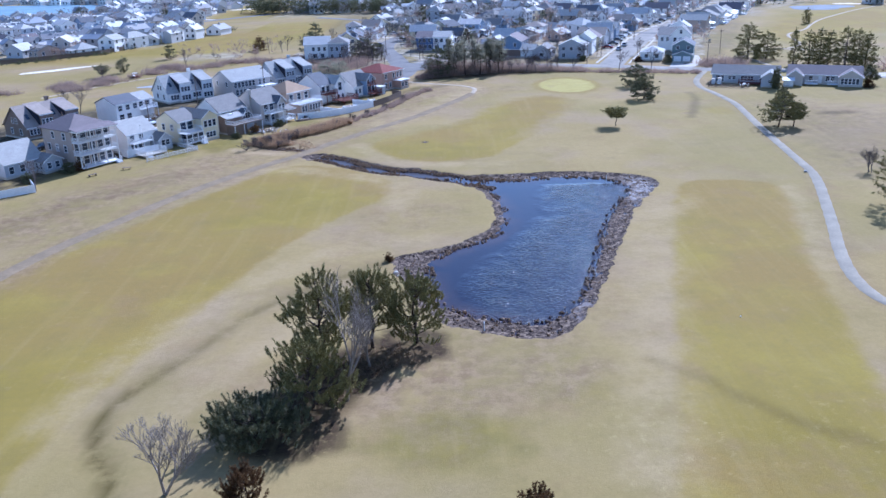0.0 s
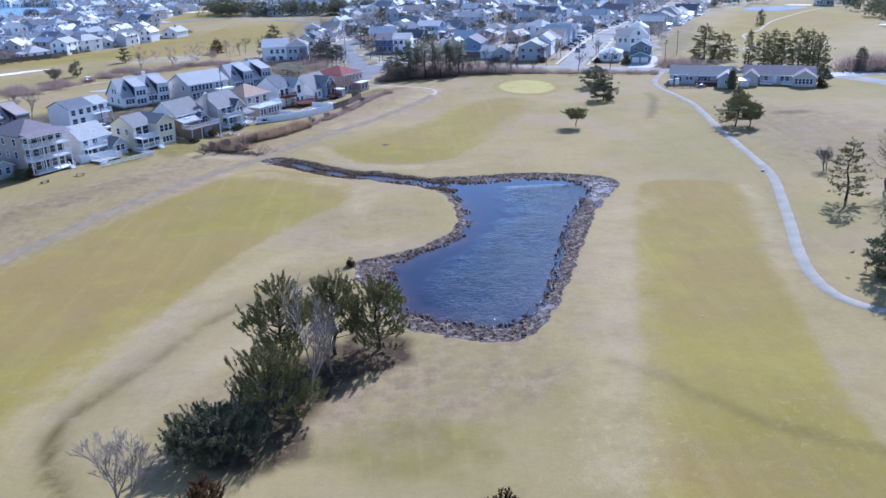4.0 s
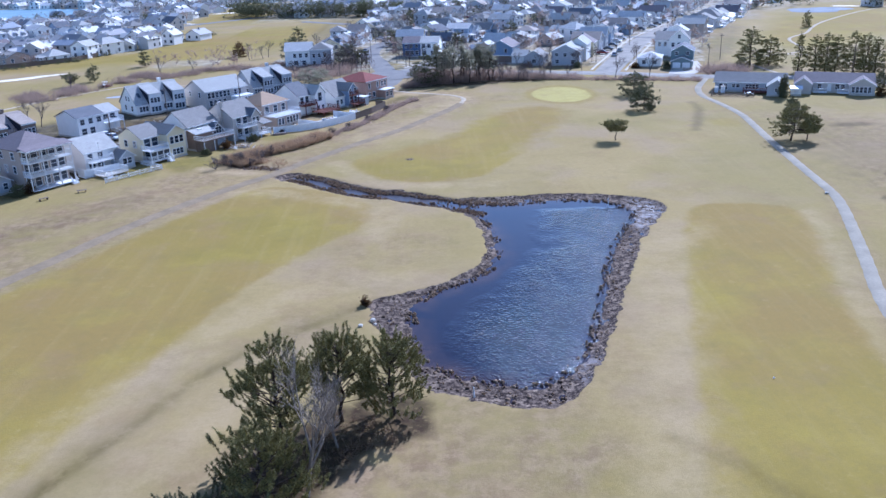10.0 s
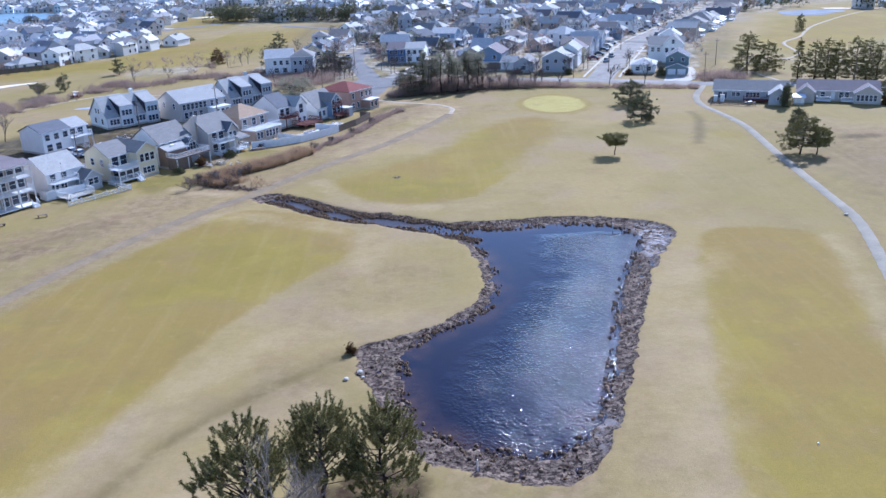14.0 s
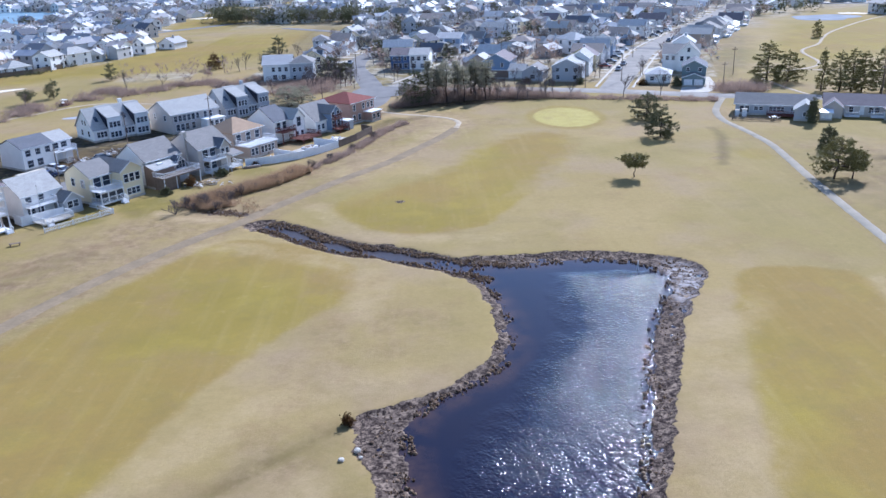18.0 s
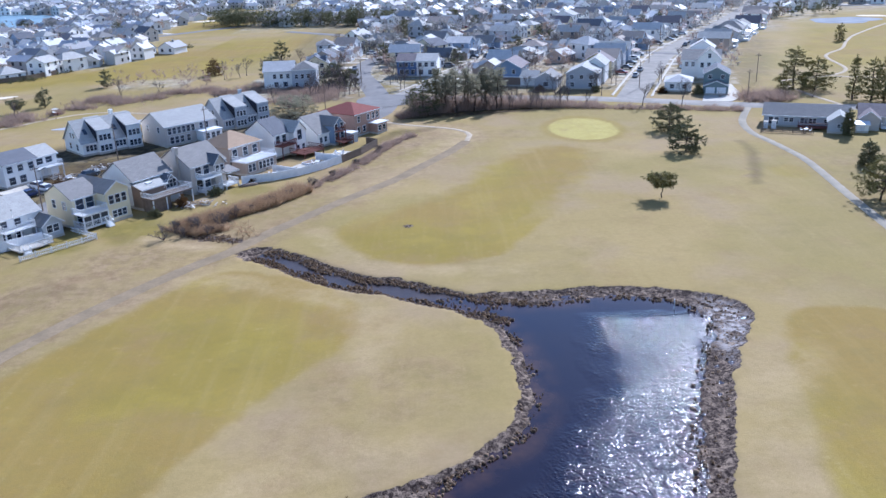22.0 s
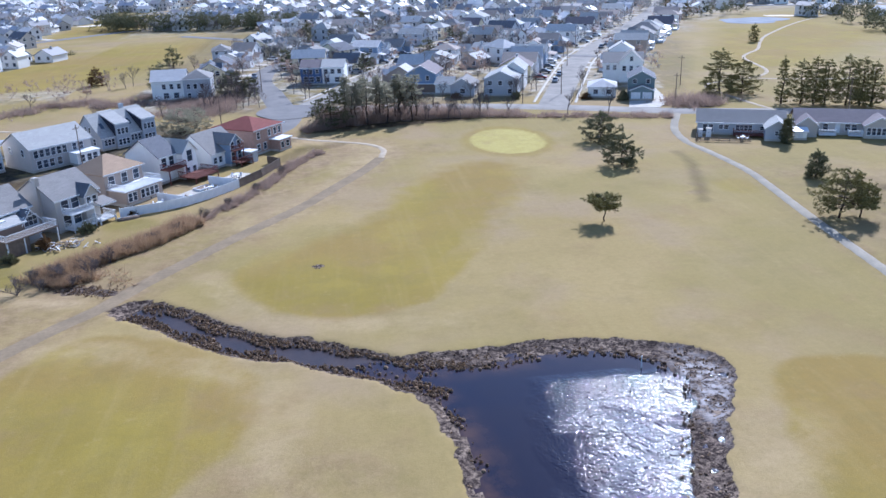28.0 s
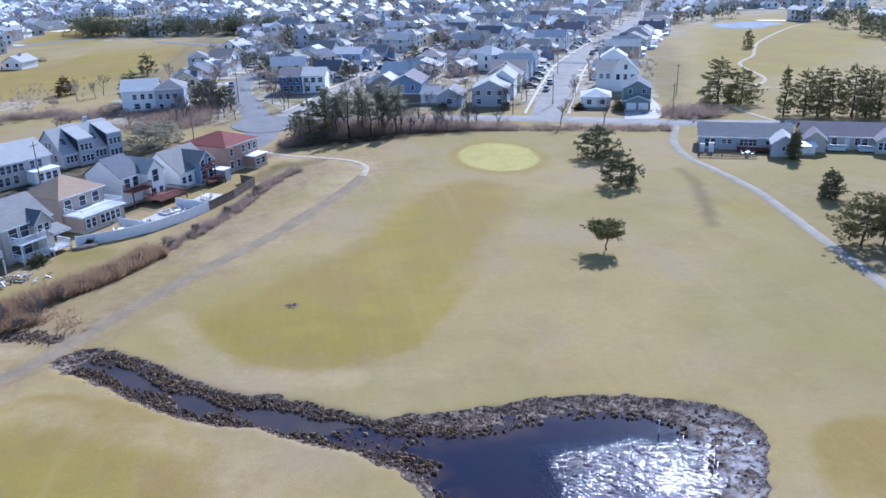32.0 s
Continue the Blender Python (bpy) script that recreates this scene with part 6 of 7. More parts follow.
# gardens of the shore houses
fence([(-64.9, 162.7), (-56.5, 172.6), (-62.5, 177.0)], "low white picket fence round a lawn", 1.0, open_work=True)
fence([(-38.2, 203.6), (-32, 205.6), (-27.5, 208.3), (-23, 213), (-19.3, 218.2)], "white vinyl privacy fence along the gardens", 1.7)
fence([(-19.3, 218.2), (-15.5, 225), (-12.2, 233.3), (-15, 236)], "weathered grey board fence along a garden", 1.7, WEATHERED)
fence([(-19.3, 218.2), (-25.5, 222.2)], "white vinyl privacy fence between gardens", 1.7)
fence([(-27.5, 208.3), (-33.5, 212.5)], "white vinyl privacy fence between gardens", 1.7)
fence([(-93, 132), (-86, 136.5), (-79.6, 141.0), (-82.5, 145.5)], "white panel fence beside the course", 1.5)
fence([(-72.5, 168.6), (-70.5, 166.9), (-65.2, 172.2), (-67.0, 175.0)], "white privacy fence round a patio", 1.8)
fence([(81.2, 238.0), (78.8, 232.3), (89.4, 228.0)], "low brown wooden yard fence", 1.0, WEATHERED, open_work=True)
slab([(-71.5, 168.5), (-66, 173), (-68.5, 176), (-74, 171.5)], "white paved patio behind a fence")
slab([(-33, 207), (-27.5, 209.5), (-21, 218.5), (-26, 222), (-31.5, 214)], "pale paved garden terrace")
slab([(-25, 222.5), (-19.5, 219.5), (-15.5, 227), (-21, 230)], "pale paved garden terrace")
slab([(81, 282), (77.8, 273.3), (85.4, 271.0), (91.3, 278.9), (95.2, 299.5), (91.0, 297), (88.6, 286.5), (88, 280.5)], "pale concrete garage drive")
for s0 in (84, 96.5, 109, 121.5, 133, 146, 161, 175, 187):
    a, b = row(s0, -176)[:2], row(s0, -166)[:2]
    u = (0.574 * 1.6, 0.819 * 1.6)
    slab([(a[0] - u[0], a[1] - u[1]), (a[0] + u[0], a[1] + u[1]), (b[0] + u[0], b[1] + u[1]), (b[0] - u[0], b[1] - u[1])], "pale concrete driveway between houses", 0.12)
    if s0 % 2:
        c = row(s0, -170)
        car(c[0], c[1], 145, int(s0) % 6)
for s0 in (92, 118, 140, 158, 181):
    c = row(s0, -180)
    car(c[0], c[1], -35, int(s0 * 7) % 6)
slab([(-88, 203.5), (-80, 199.5), (-75.5, 207.5), (-83, 212)], "pale concrete yard beside a white house", 0.09)
slab([(-57, 242.5), (-50, 238), (-46, 244), (-52, 248)], "pale concrete drive before the townhouses", 0.09)
for x, y, rz, k in ((-80.5, 206.5, 60, 0), (-77.8, 204.0, 58, 0), (-50.5, 237.5, 50, 1), (-73.0, 214.5, 145, 5), (-66.5, 219.0, 55, 0)):
    car(x, y, rz, k)


def golf_cart(x, y, rz):
    root = thing("golf_cart", "small golf cart with a pale roof on the path", "golf cart", pose(x, y, 0.06, 0, 0, rz))
    part("body", Mesh().prism([(-1.15, 0.25), (-1.2, 0.7), (-0.75, 0.85), (-0.6, 0.45), (0.1, 0.45), (0.2, 0.75), (1.1, 0.8), (1.15, 0.3)], -0.55, 0.55, "x"), REDWOOD, root)
    part("seat", Mesh().box(-0.5, 0.5, 0.2, 0.75, 0.75, 0.9).box(-0.5, 0.5, 0.7, 0.8, 0.9, 1.25), TRIM, root)
    part("roof", Mesh().box(-0.58, 0.58, -0.75, 1.05, 1.8, 1.88), TRIM, root)
    for u in (-0.52, 0.52):
        for v in (-0.68, 0.98):
            part("post", Mesh().tube((u, v, 0.7), (u, v, 1.8), 0.03, 0.03, 6), DARKMETAL, root)
        for v in (-0.75, 0.75):
            part("wheel", Mesh().tube((u - 0.08, v, 0.22), (u + 0.08, v, 0.22), 0.22, 0.22, 12), RUBBER, root)


rubble = random.Random(21)
for k in range(26):
    stone = bmesh.new()
    bmesh.ops.create_icosphere(stone, subdivisions=1, radius=rubble.uniform(0.18, 0.45))
    for v in stone.verts:
        v.co *= rubble.uniform(0.75, 1.2)
        v.co.z *= 0.7
    me = bpy.data.meshes.new("rock")
    stone.to_mesh(me)
    stone.free()
    tagged(part("rock", me, (CONCRETE, WEATHERED, TRIM, SAND)[k % 4], None, "", pose(-31.0 + rubble.gauss(0, 1.7), 212.6 + rubble.gauss(0, 1.2), 0.2)), "pale broken stone heaped on a garden terrace", "rock", "garden rubble")
boat = thing("rowing_boat", "small upturned grey boat beside a garden fence", "boat", pose(-36.6, 202.6, 0, 0, 0, 28))
hull = Mesh()
for a, b in zip(np.linspace(-2.0, 2.0, 13), np.linspace(-2.0, 2.0, 13)[1:]):
    ring = [[(u, 0.68 * math.cos(t) * (1 - (u / 2.05) ** 4) + 0.0, 0.52 * math.sin(t) * (1 - 0.55 * (u / 2.05) ** 4)) for t in np.linspace(0, math.pi, 9)] for u in (a, b)]
    hull.add(ring[0] + ring[1], [(k, k + 1, k + 10, k + 9) for k in range(8)])
part("hull", hull, WEATHERED, boat)
part("keel", Mesh().box(-1.8, 1.8, -0.03, 0.03, 0.42, 0.56), TRIM, boat)
golf_cart(-110.1, 289.2, 75)
bed = thing("raised_bed", "low pale-edged raised bed on a garden terrace", "planter", pose(-26.2, 218.8, 0.1, 0, 0, 50))
part("soil", Mesh().box(-1.5, 1.5, -0.9, 0.9, -0.02, 0.28), POLEWOOD, bed, "dark soil filling")
for x0, x1, y0, y1 in ((-1.65, 1.65, -1.05, -0.9), (-1.65, 1.65, 0.9, 1.05), (-1.65, -1.5, -0.9, 0.9), (1.5, 1.65, -0.9, 0.9)):
    part("edging", Mesh().box(x0, x1, y0, y1, -0.02, 0.36), TRIM, bed)


def low_bench(x, y, rz):
    root = thing("garden_bench", "low dark wooden bench standing on turf", "bench", pose(x, y, 0, 0, 0, rz))
    for k in range(3):
        part("slat", Mesh().box(-0.9, 0.9, -0.3 + 0.21 * k, -0.12 + 0.21 * k, 0.40, 0.45), WEATHERED, root)
    for u in (-0.7, 0.7):
        part("leg", Mesh().box(u - 0.06, u + 0.06, -0.28, 0.28, -0.05, 0.40), WEATHERED, root)
    return root


low_bench(-72.7, 152, 50), low_bench(-67.3, 156.7, 20)
flagpole = thing("flagpole", "slim white flagpole in a fenced garden", "flagpole", pose(-66.8, 167.0, 0))
part("pole", Mesh().tube((0, 0, -0.2), (0, 0, 7.2), 0.07, 0.05, 8), TRIM, flagpole)
part("ball", Mesh().tube((0, 0, 7.2), (0, 0, 7.36), 0.1, 0.06, 8), DARKMETAL, flagpole)
part("base", Mesh().box(-0.25, 0.25, -0.25, 0.25, -0.1, 0.12), CONCRETE, flagpole)
fence([(-186, 341), (-168, 352), (-152, 366), (-146, 380)], "long dark wooden fence behind far gardens", 1.8, WEATHERED)
patio_set(-70, 171.5, 20), patio_set(-29.5, 211.5, 10), patio_set(-24.5, 217.5, 40), patio_set(-20.5, 225.5, 0), patio_set(-32.5, 209.0, 30, "pale")
for x, y, hh, rz, lamp in ((-88, 177, 9, 55, 0), (-72.7, 190, 9, 55, 1), (-70.6, 226, 9, 55, 0), (-54.7, 244, 9, 55, 0), (-29, 278, 9, 40, 1), (-22, 329, 9, 10, 1), (90.7, 273.6, 8.5, -20, 0),
                           (104, 302, 9, -20, 0), (66, 298, 8.5, 70, 1), (52, 287, 8.5, -20, 1), (83, 352, 8.5, 70, 1), (31, 340, 8.5, 60, 1), (100, 400, 8.5, 70, 1), (128, 253.5, 9, -30, 0)):
    utility_pole(x, y, hh, rz, lamp)

# ---- trees ----
rg = np.random.default_rng(3)
place(pine(1, 11.8, 4.1, 0.22, 1.05, climb=0.75, tuft=0.26, label="tall pine with grey-green upright plumes"), -13.7, 64.4)
place(pine(2, 9.4, 3.9, 0.24, 1.15, climb=0.75, tuft=0.26, label="dense dark-green pine beside the pond"), -8.8, 70.0)
place(pine(3, 7.9, 3.9, 0.1, 1.2, climb=0.75, tuft=0.26, label="rounded pine at the end of a clump"), -3.8, 70.9)
place(pine(4, 7.3, 4.5, 0.04, 1.2, NEEDLES, climb=0.55, tuft=0.26, label="bushy dark pine with low sweeping boughs"), -13.9, 57.2)
# low pine added where the clump's shadow lies, to darken that ground
place(pine(5, 3.4, 4.7, 0.02, 1.7, NEEDLES_DARK, climb=0.3, tuft=0.26, label="low dark pine filling in the clump's ground shadow"), -18.5, 51.6)
place(bare_tree(1, 13.0, 0.36, depth=6, label="leafless grey tree standing between pines", material=PALEBARK), -10.6, 58.4)
place(bare_tree(5, 8.5, 0.34, depth=5, label="slim leafless grey tree among pines", material=PALEBARK), -8.8, 65.5)
p = scatter_band(smooth_line([(-13.5, 58), (-11.5, 62.5), (-8, 66.5), (-4.5, 68.5)]), 5.5, 320, rg)
brush("undergrowth", "dark tangled twigs under the pines", p, rg.uniform(0.3, 0.9, len(p)), SEDGE, rg, 9, 0.02, 0.8, "undergrowth", 1.0)
place(pine(6, 3.7, 1.7, 0.05, 1.6, RUSTY, "cedar_tree", "rusty brown winter cedar on turf", climb=0.9, tuft=0.2), -17.0, 41.0)
place(pine(7, 2.1, 1.4, 0.05, 1.6, RUSTY, "cedar_tree", "rusty brown winter cedar on turf", climb=0.9, tuft=0.2), 6.5, 39.0)
place(bare_tree(2, 8.6, 0.36, depth=6, trunks=2, label="pale leafless young tree on turf", material=PALEBARK), -24.7, 43.6)
place(pine(8, 0.75, 0.42, 0.12, 2.2, RUSTY, "bush", "small rusty bush on the pond bank", tuft=0.16), -8.4, 97.6)
place(pine(9, 4.2, 2.7, 0.55, 1.1, label="small flat-topped pine on the fairway", flat=1), 41.7, 183.4)
place(pine(10, 6.3, 4.0, 0.06, 1.1, NEEDLES_DARK, label="bushy pine with sweeping boughs"), 56.2, 217.0)
place(pine(11, 6.6, 5.0, 0.06, 1.0, NEEDLES_DARK, label="broad grey-green pine near the green"), 58.5, 238.5)
place(pine(12, 8.2, 4.8, 0.2, 1.0, label="wide pine beside the cart path", lean=0.12), 78.3, 176.8)
place(pine(17, 5.6, 2.8, 0.35, 0.9, label="leaning pine beside a wider one", lean=0.22), 81.6, 176.4)
place(pine(13, 4.9, 2.0, 0.05, 1.3, NEEDLES_DARK, label="young dense pine on the turf"), 87.5, 199.5)
place(pine(14, 12.0, 4.2, 0.04, 1.3, NEEDLES_DARK, label="large dense pine by the loop road"), 64.7, 84.0)
place(pine(15, 11.0, 3.4, 0.16, 0.6, label="open layered pine on the turf"), 74.3, 117.0)
place(bare_tree(3, 14.0, 0.45, depth=6, leader=True, label="tall dark leafless tree with forked trunk", material=GREYBARK), 84.0, 121.8)
place(bare_tree(4, 5.0, 0.5, label="small leafless tree on the turf", trunks=3), 79.7, 135.8)
place(pine(16, 6.0, 2.4, 0.2, 1.1, NEEDLES_DARK, label="round pine beside the ranch house"), 123.6, 227.0)
place(pine(58, 7.5, 2.2, 0.05, 1.1, NEEDLES_DARK, label="narrow dark pine at the edge of a thicket"), 147.5, 250.5)
for k, (x, y, hh, r) in enumerate(((121.5, 265, 12, 3.6), (124.5, 263.5, 13, 4.0), (127, 262.5, 12, 3.4), (131.5, 260.5, 13.5, 4.2), (134.5, 259, 13, 4.0), (137, 258, 11.5, 3.6))):
    place(pine(20 + k, hh, r, 0.08, 0.85, NEEDLES, label="tall dark pine in a park row"), x, y)
for k, (x, y, hh, r) in enumerate(((109, 286, 13, 5.4), (114.5, 284, 10, 4.6), (117.3, 267, 12.5, 1.8), (174, 394, 7, 2.2))):
    place(pine(30 + k, hh, r, 0.06, 0.9, NEEDLES, label="dark park pine with open crown"), x, y)
place(pine(39, 10.0, 5.2, 0.15, 0.9, NEEDLES_DARK, label="broad dark pine at the wood's edge"), -1.0, 270.5)
for k in range(17):
    t = k / 16 * 0.72
    place(pine(40 + k, float(rg.uniform(10.0, 13.0)), float(rg.uniform(1.5, 2.4)), 0.42, 0.4, WOODPINE, label="slender dark pine in the wood by the road"), 2 + 26 * t + rg.uniform(-1.2, 1.2), 272 + 4 * t + rg.uniform(-3.5, 3.5))
for k in range(15):
    place(bare_tree(120 + k, float(rg.uniform(5.0, 8.5)) * (1 - 0.02 * k), 0.32, depth=5, label="leafless brown tree at the edge of the wood"), 16 + 1.7 * k + rg.uniform(-1, 1), 273.5 + rg.uniform(-2.5, 2.5))
place(pine(50, 8.0, 5.0, 0.08, 0.9, NEEDLES_DARK, label="large dark pine beside the white houses"), -30.5, 325.5)
place(pine(54, 6.0, 3.4, 0.08, 0.9, NEEDLES_DARK, label="dark pine beside the large one"), -25.5, 324.5)
place(pine(55, 6.5, 5.4, 0.12, 0.8, WOODPINE, "willow_tree", "olive-grey loose-crowned tree beside the duplex"), -38.5, 272.0)
place(pine(56, 5.5, 4.6, 0.12, 0.8, WOODPINE, "willow_tree", "olive-grey loose-crowned tree beside the duplex"), -35.5, 278.5)
place(pine(57, 5.8, 0.9, 0.02, 1.6, NEEDLES_DARK, "cypress_tree", "slim dark evergreen between two ranch houses"), 96.0, 225.4)
place(pine(51, 4.2, 2.8, 0.3, 0.8, NEEDLES_DARK, label="flat-topped pine by the far fairway", flat=1), -123.9, 294.6)
place(pine(53, 6.0, 3.2, 0.05, 1.1, RUSTY, "cedar_tree", "dark round cedar beside the far fairway"), -79.4, 360.5)
place(pine(52, 6, 2.8, 0.15, 0.8, NEEDLES_DARK, label="round dark pine by the sand bunker"), -119.4, 303.9)
for k, (x, y) in enumerate(((-73, 348.5), (-68, 351.5), (-66.5, 356), (-60, 362), (-46, 293), (-51, 290), (-56, 288), (45, 274), (60, 270), (20, 283), (70, 267), (-110, 230), (-104, 224), (-80, 142), (-5, 276), (6, 279), (13, 281), (24, 279), (32, 277), (38, 276), (-60, 283), (-98, 312), (-88, 318), (-120, 285), (-34, 305), (-37, 308))):
    place(bare_tree(60 + k, float(rg.uniform(5.5, 8.5)), 0.4, label="leafless grey winter tree by the road"), x, y)

for k, (x, y, hh, r) in enumerate(((-79.0, 155.5, 2.0, 1.6), (-77.5, 157.0, 1.6, 1.3), (-84.5, 148.5, 1.5, 1.2), (-46.5, 189.5, 1.6, 1.3), (-50.0, 184.0, 1.2, 1.0), (-60.5, 178.5, 1.1, 0.9), (-42.0, 196.5, 1.4, 1.1), (-36.5, 204.8, 1.0, 0.8), (-86, 196, 1.4, 1.2), (-76, 206, 1.5, 1.2), (-64, 222, 1.6, 1.3), (-68, 219, 1.2, 1.1), (79.8, 284.2, 2.6, 1.3), (70.6, 288.6, 1.6, 1.2), (51.9, 295.0, 1.8, 1.5), (35.4, 300.8, 1.4, 1.3), (22.0, 311.0, 1.5, 1.2), (121.2, 222.5, 2.2, 1.4))):
    place(pine(200 + k, hh, r, 0.03, 1.8, RUSTY if k % 2 else NEEDLES_DARK, "bush", "dark rounded bush against a house" if k % 2 else "dark evergreen bush in a garden", tuft=0.3), x, y)

# thickets, reeds and far woods
p = scatter_band(smooth_line([(-43, 176), (-37, 182), (-31, 188), (-25, 197.5)]), 4.5, 1700, rg)
brush("reed_bed", "tall dry tan reeds along the gardens", p, rg.uniform(0.9, 2.3, len(p)), REED, rg, 16, 0.024, 2.0, "reeds", 0.7)
p = scatter_band(smooth_line([(-25, 197.5), (-21, 204), (-17, 212), (-13, 222), (-9.5, 233), (-4, 243)]), 2.6, 1300, rg)
p = p[np.sin(p[:, 1] * 0.55) + rg.uniform(-1, 1, len(p)) > -0.6]
brush("winter_thicket", "low brown brush against the garden fences", p, rg.uniform(0.5, 1.5, len(p)), TWIGS, rg, 18, 0.024, 0.9, "shrubs", 1.0)
p = np.c_[rg.normal(-40.5, 3.2, 1500), rg.normal(172, 2.6, 1500), np.zeros(1500)]
p = p[(p[:, 1] > 171.5 + 0.6 * np.abs(p[:, 0] + 39.5)) | (p[:, 0] > -33)]
brush("reed_bed", "tangled dry reeds by the ditch culvert", p, rg.uniform(0.4, 1.9, len(p)), REED, rg, 16, 0.024, 1.2, "reeds", 0.9)
for k, (x, y) in enumerate(((-42, 172), (-40, 174.5), (-38, 172.5), (-44, 174), (-36, 176), (-41, 177), (-38, 179), (-35, 181), (-45, 171), (-33, 184), (-30, 189), (-27, 193), (-24, 199), (-20, 206), (-16, 215), (-12, 226))):
    place(bare_tree(150 + k, float(rg.uniform(2.0, 3.4)), 0.5, "shrub", "leafless brown shrub standing in dry reeds", 4, 4), x, y)
p = scatter_band(smooth_line([(-8, 266), (10, 273), (33, 274), (55, 268), (84, 259)]), 5.0, 2600, rg)
brush("winter_thicket", "leafless grey-brown thicket along the road", p, rg.uniform(0.8, 1.6, len(p)) * (1 + 1.4 * np.clip((40 - p[:, 0]) / 40, 0, 1)) * (0.35 + 0.9 * np.abs(np.sin(p[:, 0] * 0.43) * np.sin(p[:, 0] * 1.3 + 1)) + 0.25 * rg.uniform(size=len(p))), TWIGS, rg, 9, 0.03, 1.2, "shrubs", 0.9)
p = []
for k in range(46):
    c = scatter_band(smooth_line([(-155, 254), (-126, 273), (-108, 306), (-85, 316), (-58, 322), (-34, 316), (-46, 290)]), 14.0, 1, rg)[0]
    n = int(rg.integers(60, 190))
    p.append(c + np.c_[rg.normal(0, rg.uniform(1.2, 4), n), rg.normal(0, rg.uniform(1.0, 3), n), np.zeros(n)])
p = np.concatenate(p)
brush("winter_thicket", "brown leafless thicket beside the far fairway", p, rg.uniform(0.9, 2.6, len(p)), TWIGS, rg, 14, 0.035, 0.9, "shrubs", 1.1)
p = np.c_[rg.normal(96, 3.5, 500), rg.normal(274, 3.0, 500), np.zeros(500)]
brush("winter_thicket", "reddish leafless shrubs beside a road", p, rg.uniform(1, 3.6, len(p)), TWIGS, rg, 14, 0.045, 1.0, "shrubs", 0.9)
p = np.c_[rg.normal(152, 4.2, 800), rg.normal(251, 3.0, 800), np.zeros(800)]
brush("winter_thicket", "tall reddish leafless thicket", p, rg.uniform(2, 6, len(p)), TWIGS, rg, 14, 0.06, 1.2, "shrubs", 0.8)
pts = []
for cx, cy, sx, sy, n in ((-60, 560, 40, 14, 700), (-130, 640, 60, 20, 900), (40, 690, 60, 20, 900), (260, 560, 60, 12, 900), (150, 620, 50, 15, 700), (-250, 720, 90, 25, 900), (80, 820, 160, 20, 1500),
                          (-150, 860, 200, 25, 1800), (300, 640, 80, 25, 900), (0, 480, 20, 8, 250), (280, 420, 20, 40, 500), (310, 480, 40, 25, 900), (270, 590, 60, 15, 700), (-20, 420, 10, 10, 120), (60, 450, 40, 30, 200), (70, 560, 60, 40, 300), (-260, 500, 60, 40, 300), (-230, 560, 110, 80, 1500), (90, 520, 70, 80, 700), (20, 600, 160, 60, 1200)):
    for _ in range(n // 12):
        c = np.array([rg.normal(cx, sx), rg.normal(cy, sy), rg.uniform(3, 5)])
        if inside(c[:1], c[1:2], PARK)[0] or inside(c[:1], c[1:2], STRIP)[0] or inside(c[:1], c[1:2], BAY)[0]:
            continue
        pts.append(c + rg.normal(0, 1, (16, 3)) * np.array([1.6, 1.6, 1.3]))
p = np.concatenate(pts)
brush("far_wood", "distant grey leafless and dark evergreen wood", p, rg.uniform(0.9, 2.0, len(p)), FARWOOD, rg, 8, 0.16, 0.4, "wood", 1.0)
belt = smooth_line([(-128, 590), (-118, 572), (-80, 556), (-38, 545), (-18, 540)])
p = np.concatenate([c + rg.normal(0, 1, (26, 3)) * np.array([2.2, 2.2, 2.4]) + np.array([0, 0, 4.5]) for c in scatter_band(belt, 16.0, 110, rg)])
brush("far_wood", "dark evergreen belt beyond a distant fairway", p, rg.uniform(0.9, 2.2, len(p)), NEEDLES_DARK, rg, 10, 0.14, 0.4, "wood", 1.0)
p = np.concatenate([np.array([rg.normal(cx, sx), rg.normal(cy, sy), 3.5]) + rg.normal(0, 1, (22, 3)) * np.array([1.8, 1.8, 1.5]) for cx, cy, sx, sy, n in ((256, 442, 7, 5, 9), (264, 482, 10, 4, 12), (246, 412, 6, 5, 6), (276, 440, 10, 12, 12), (240, 402, 4, 3, 4), (268, 372, 8, 6, 6), (222, 352, 3, 2, 4), (236, 366, 6, 4, 8), (246, 352, 4, 3, 5), (215, 512, 14, 4, 10)) for _ in range(n)])
brush("far_wood", "dark evergreens and bare trees round the park", p, rg.uniform(0.9, 2.0, len(p)), NEEDLES_DARK, rg, 10, 0.12, 0.5, "wood", 1.0)
p = []
while len(p) < 420:
    v = rg.uniform(320, 760)
    u = rg.uniform(-0.55, 0.42) * v + 20
    a, b = np.array([u]), np.array([v])
    if inside(a, b, PARK)[0] or inside(a, b, STRIP)[0] or inside(a, b, BAY)[0] or road_gap(u, v) < 1.5 or min((u - q) ** 2 + (v - r) ** 2 for q, r in TAKEN) < 34:
        continue
    hh = rg.uniform(4.0, 8.5)
    p.append(np.array([u, v, 0.55 * hh]) + rg.normal(0, 1, (20, 3)) * np.array([0.2, 0.2, 0.17]) * hh)
p = np.concatenate(p)
brush("town_trees", "leafless grey-brown garden trees all over the town", p, rg.uniform(0.7, 1.7, len(p)), TWIGS, rg, 13, 0.05, 0.9, "trees", 0.9)
p = np.c_[rg.uniform(-4, 48, 1500), rg.uniform(0, 1, 1500), np.zeros(1500)]
p[:, 1] = 270 + 8 * p[:, 1] + 3 * np.sin(p[:, 0] / 12)
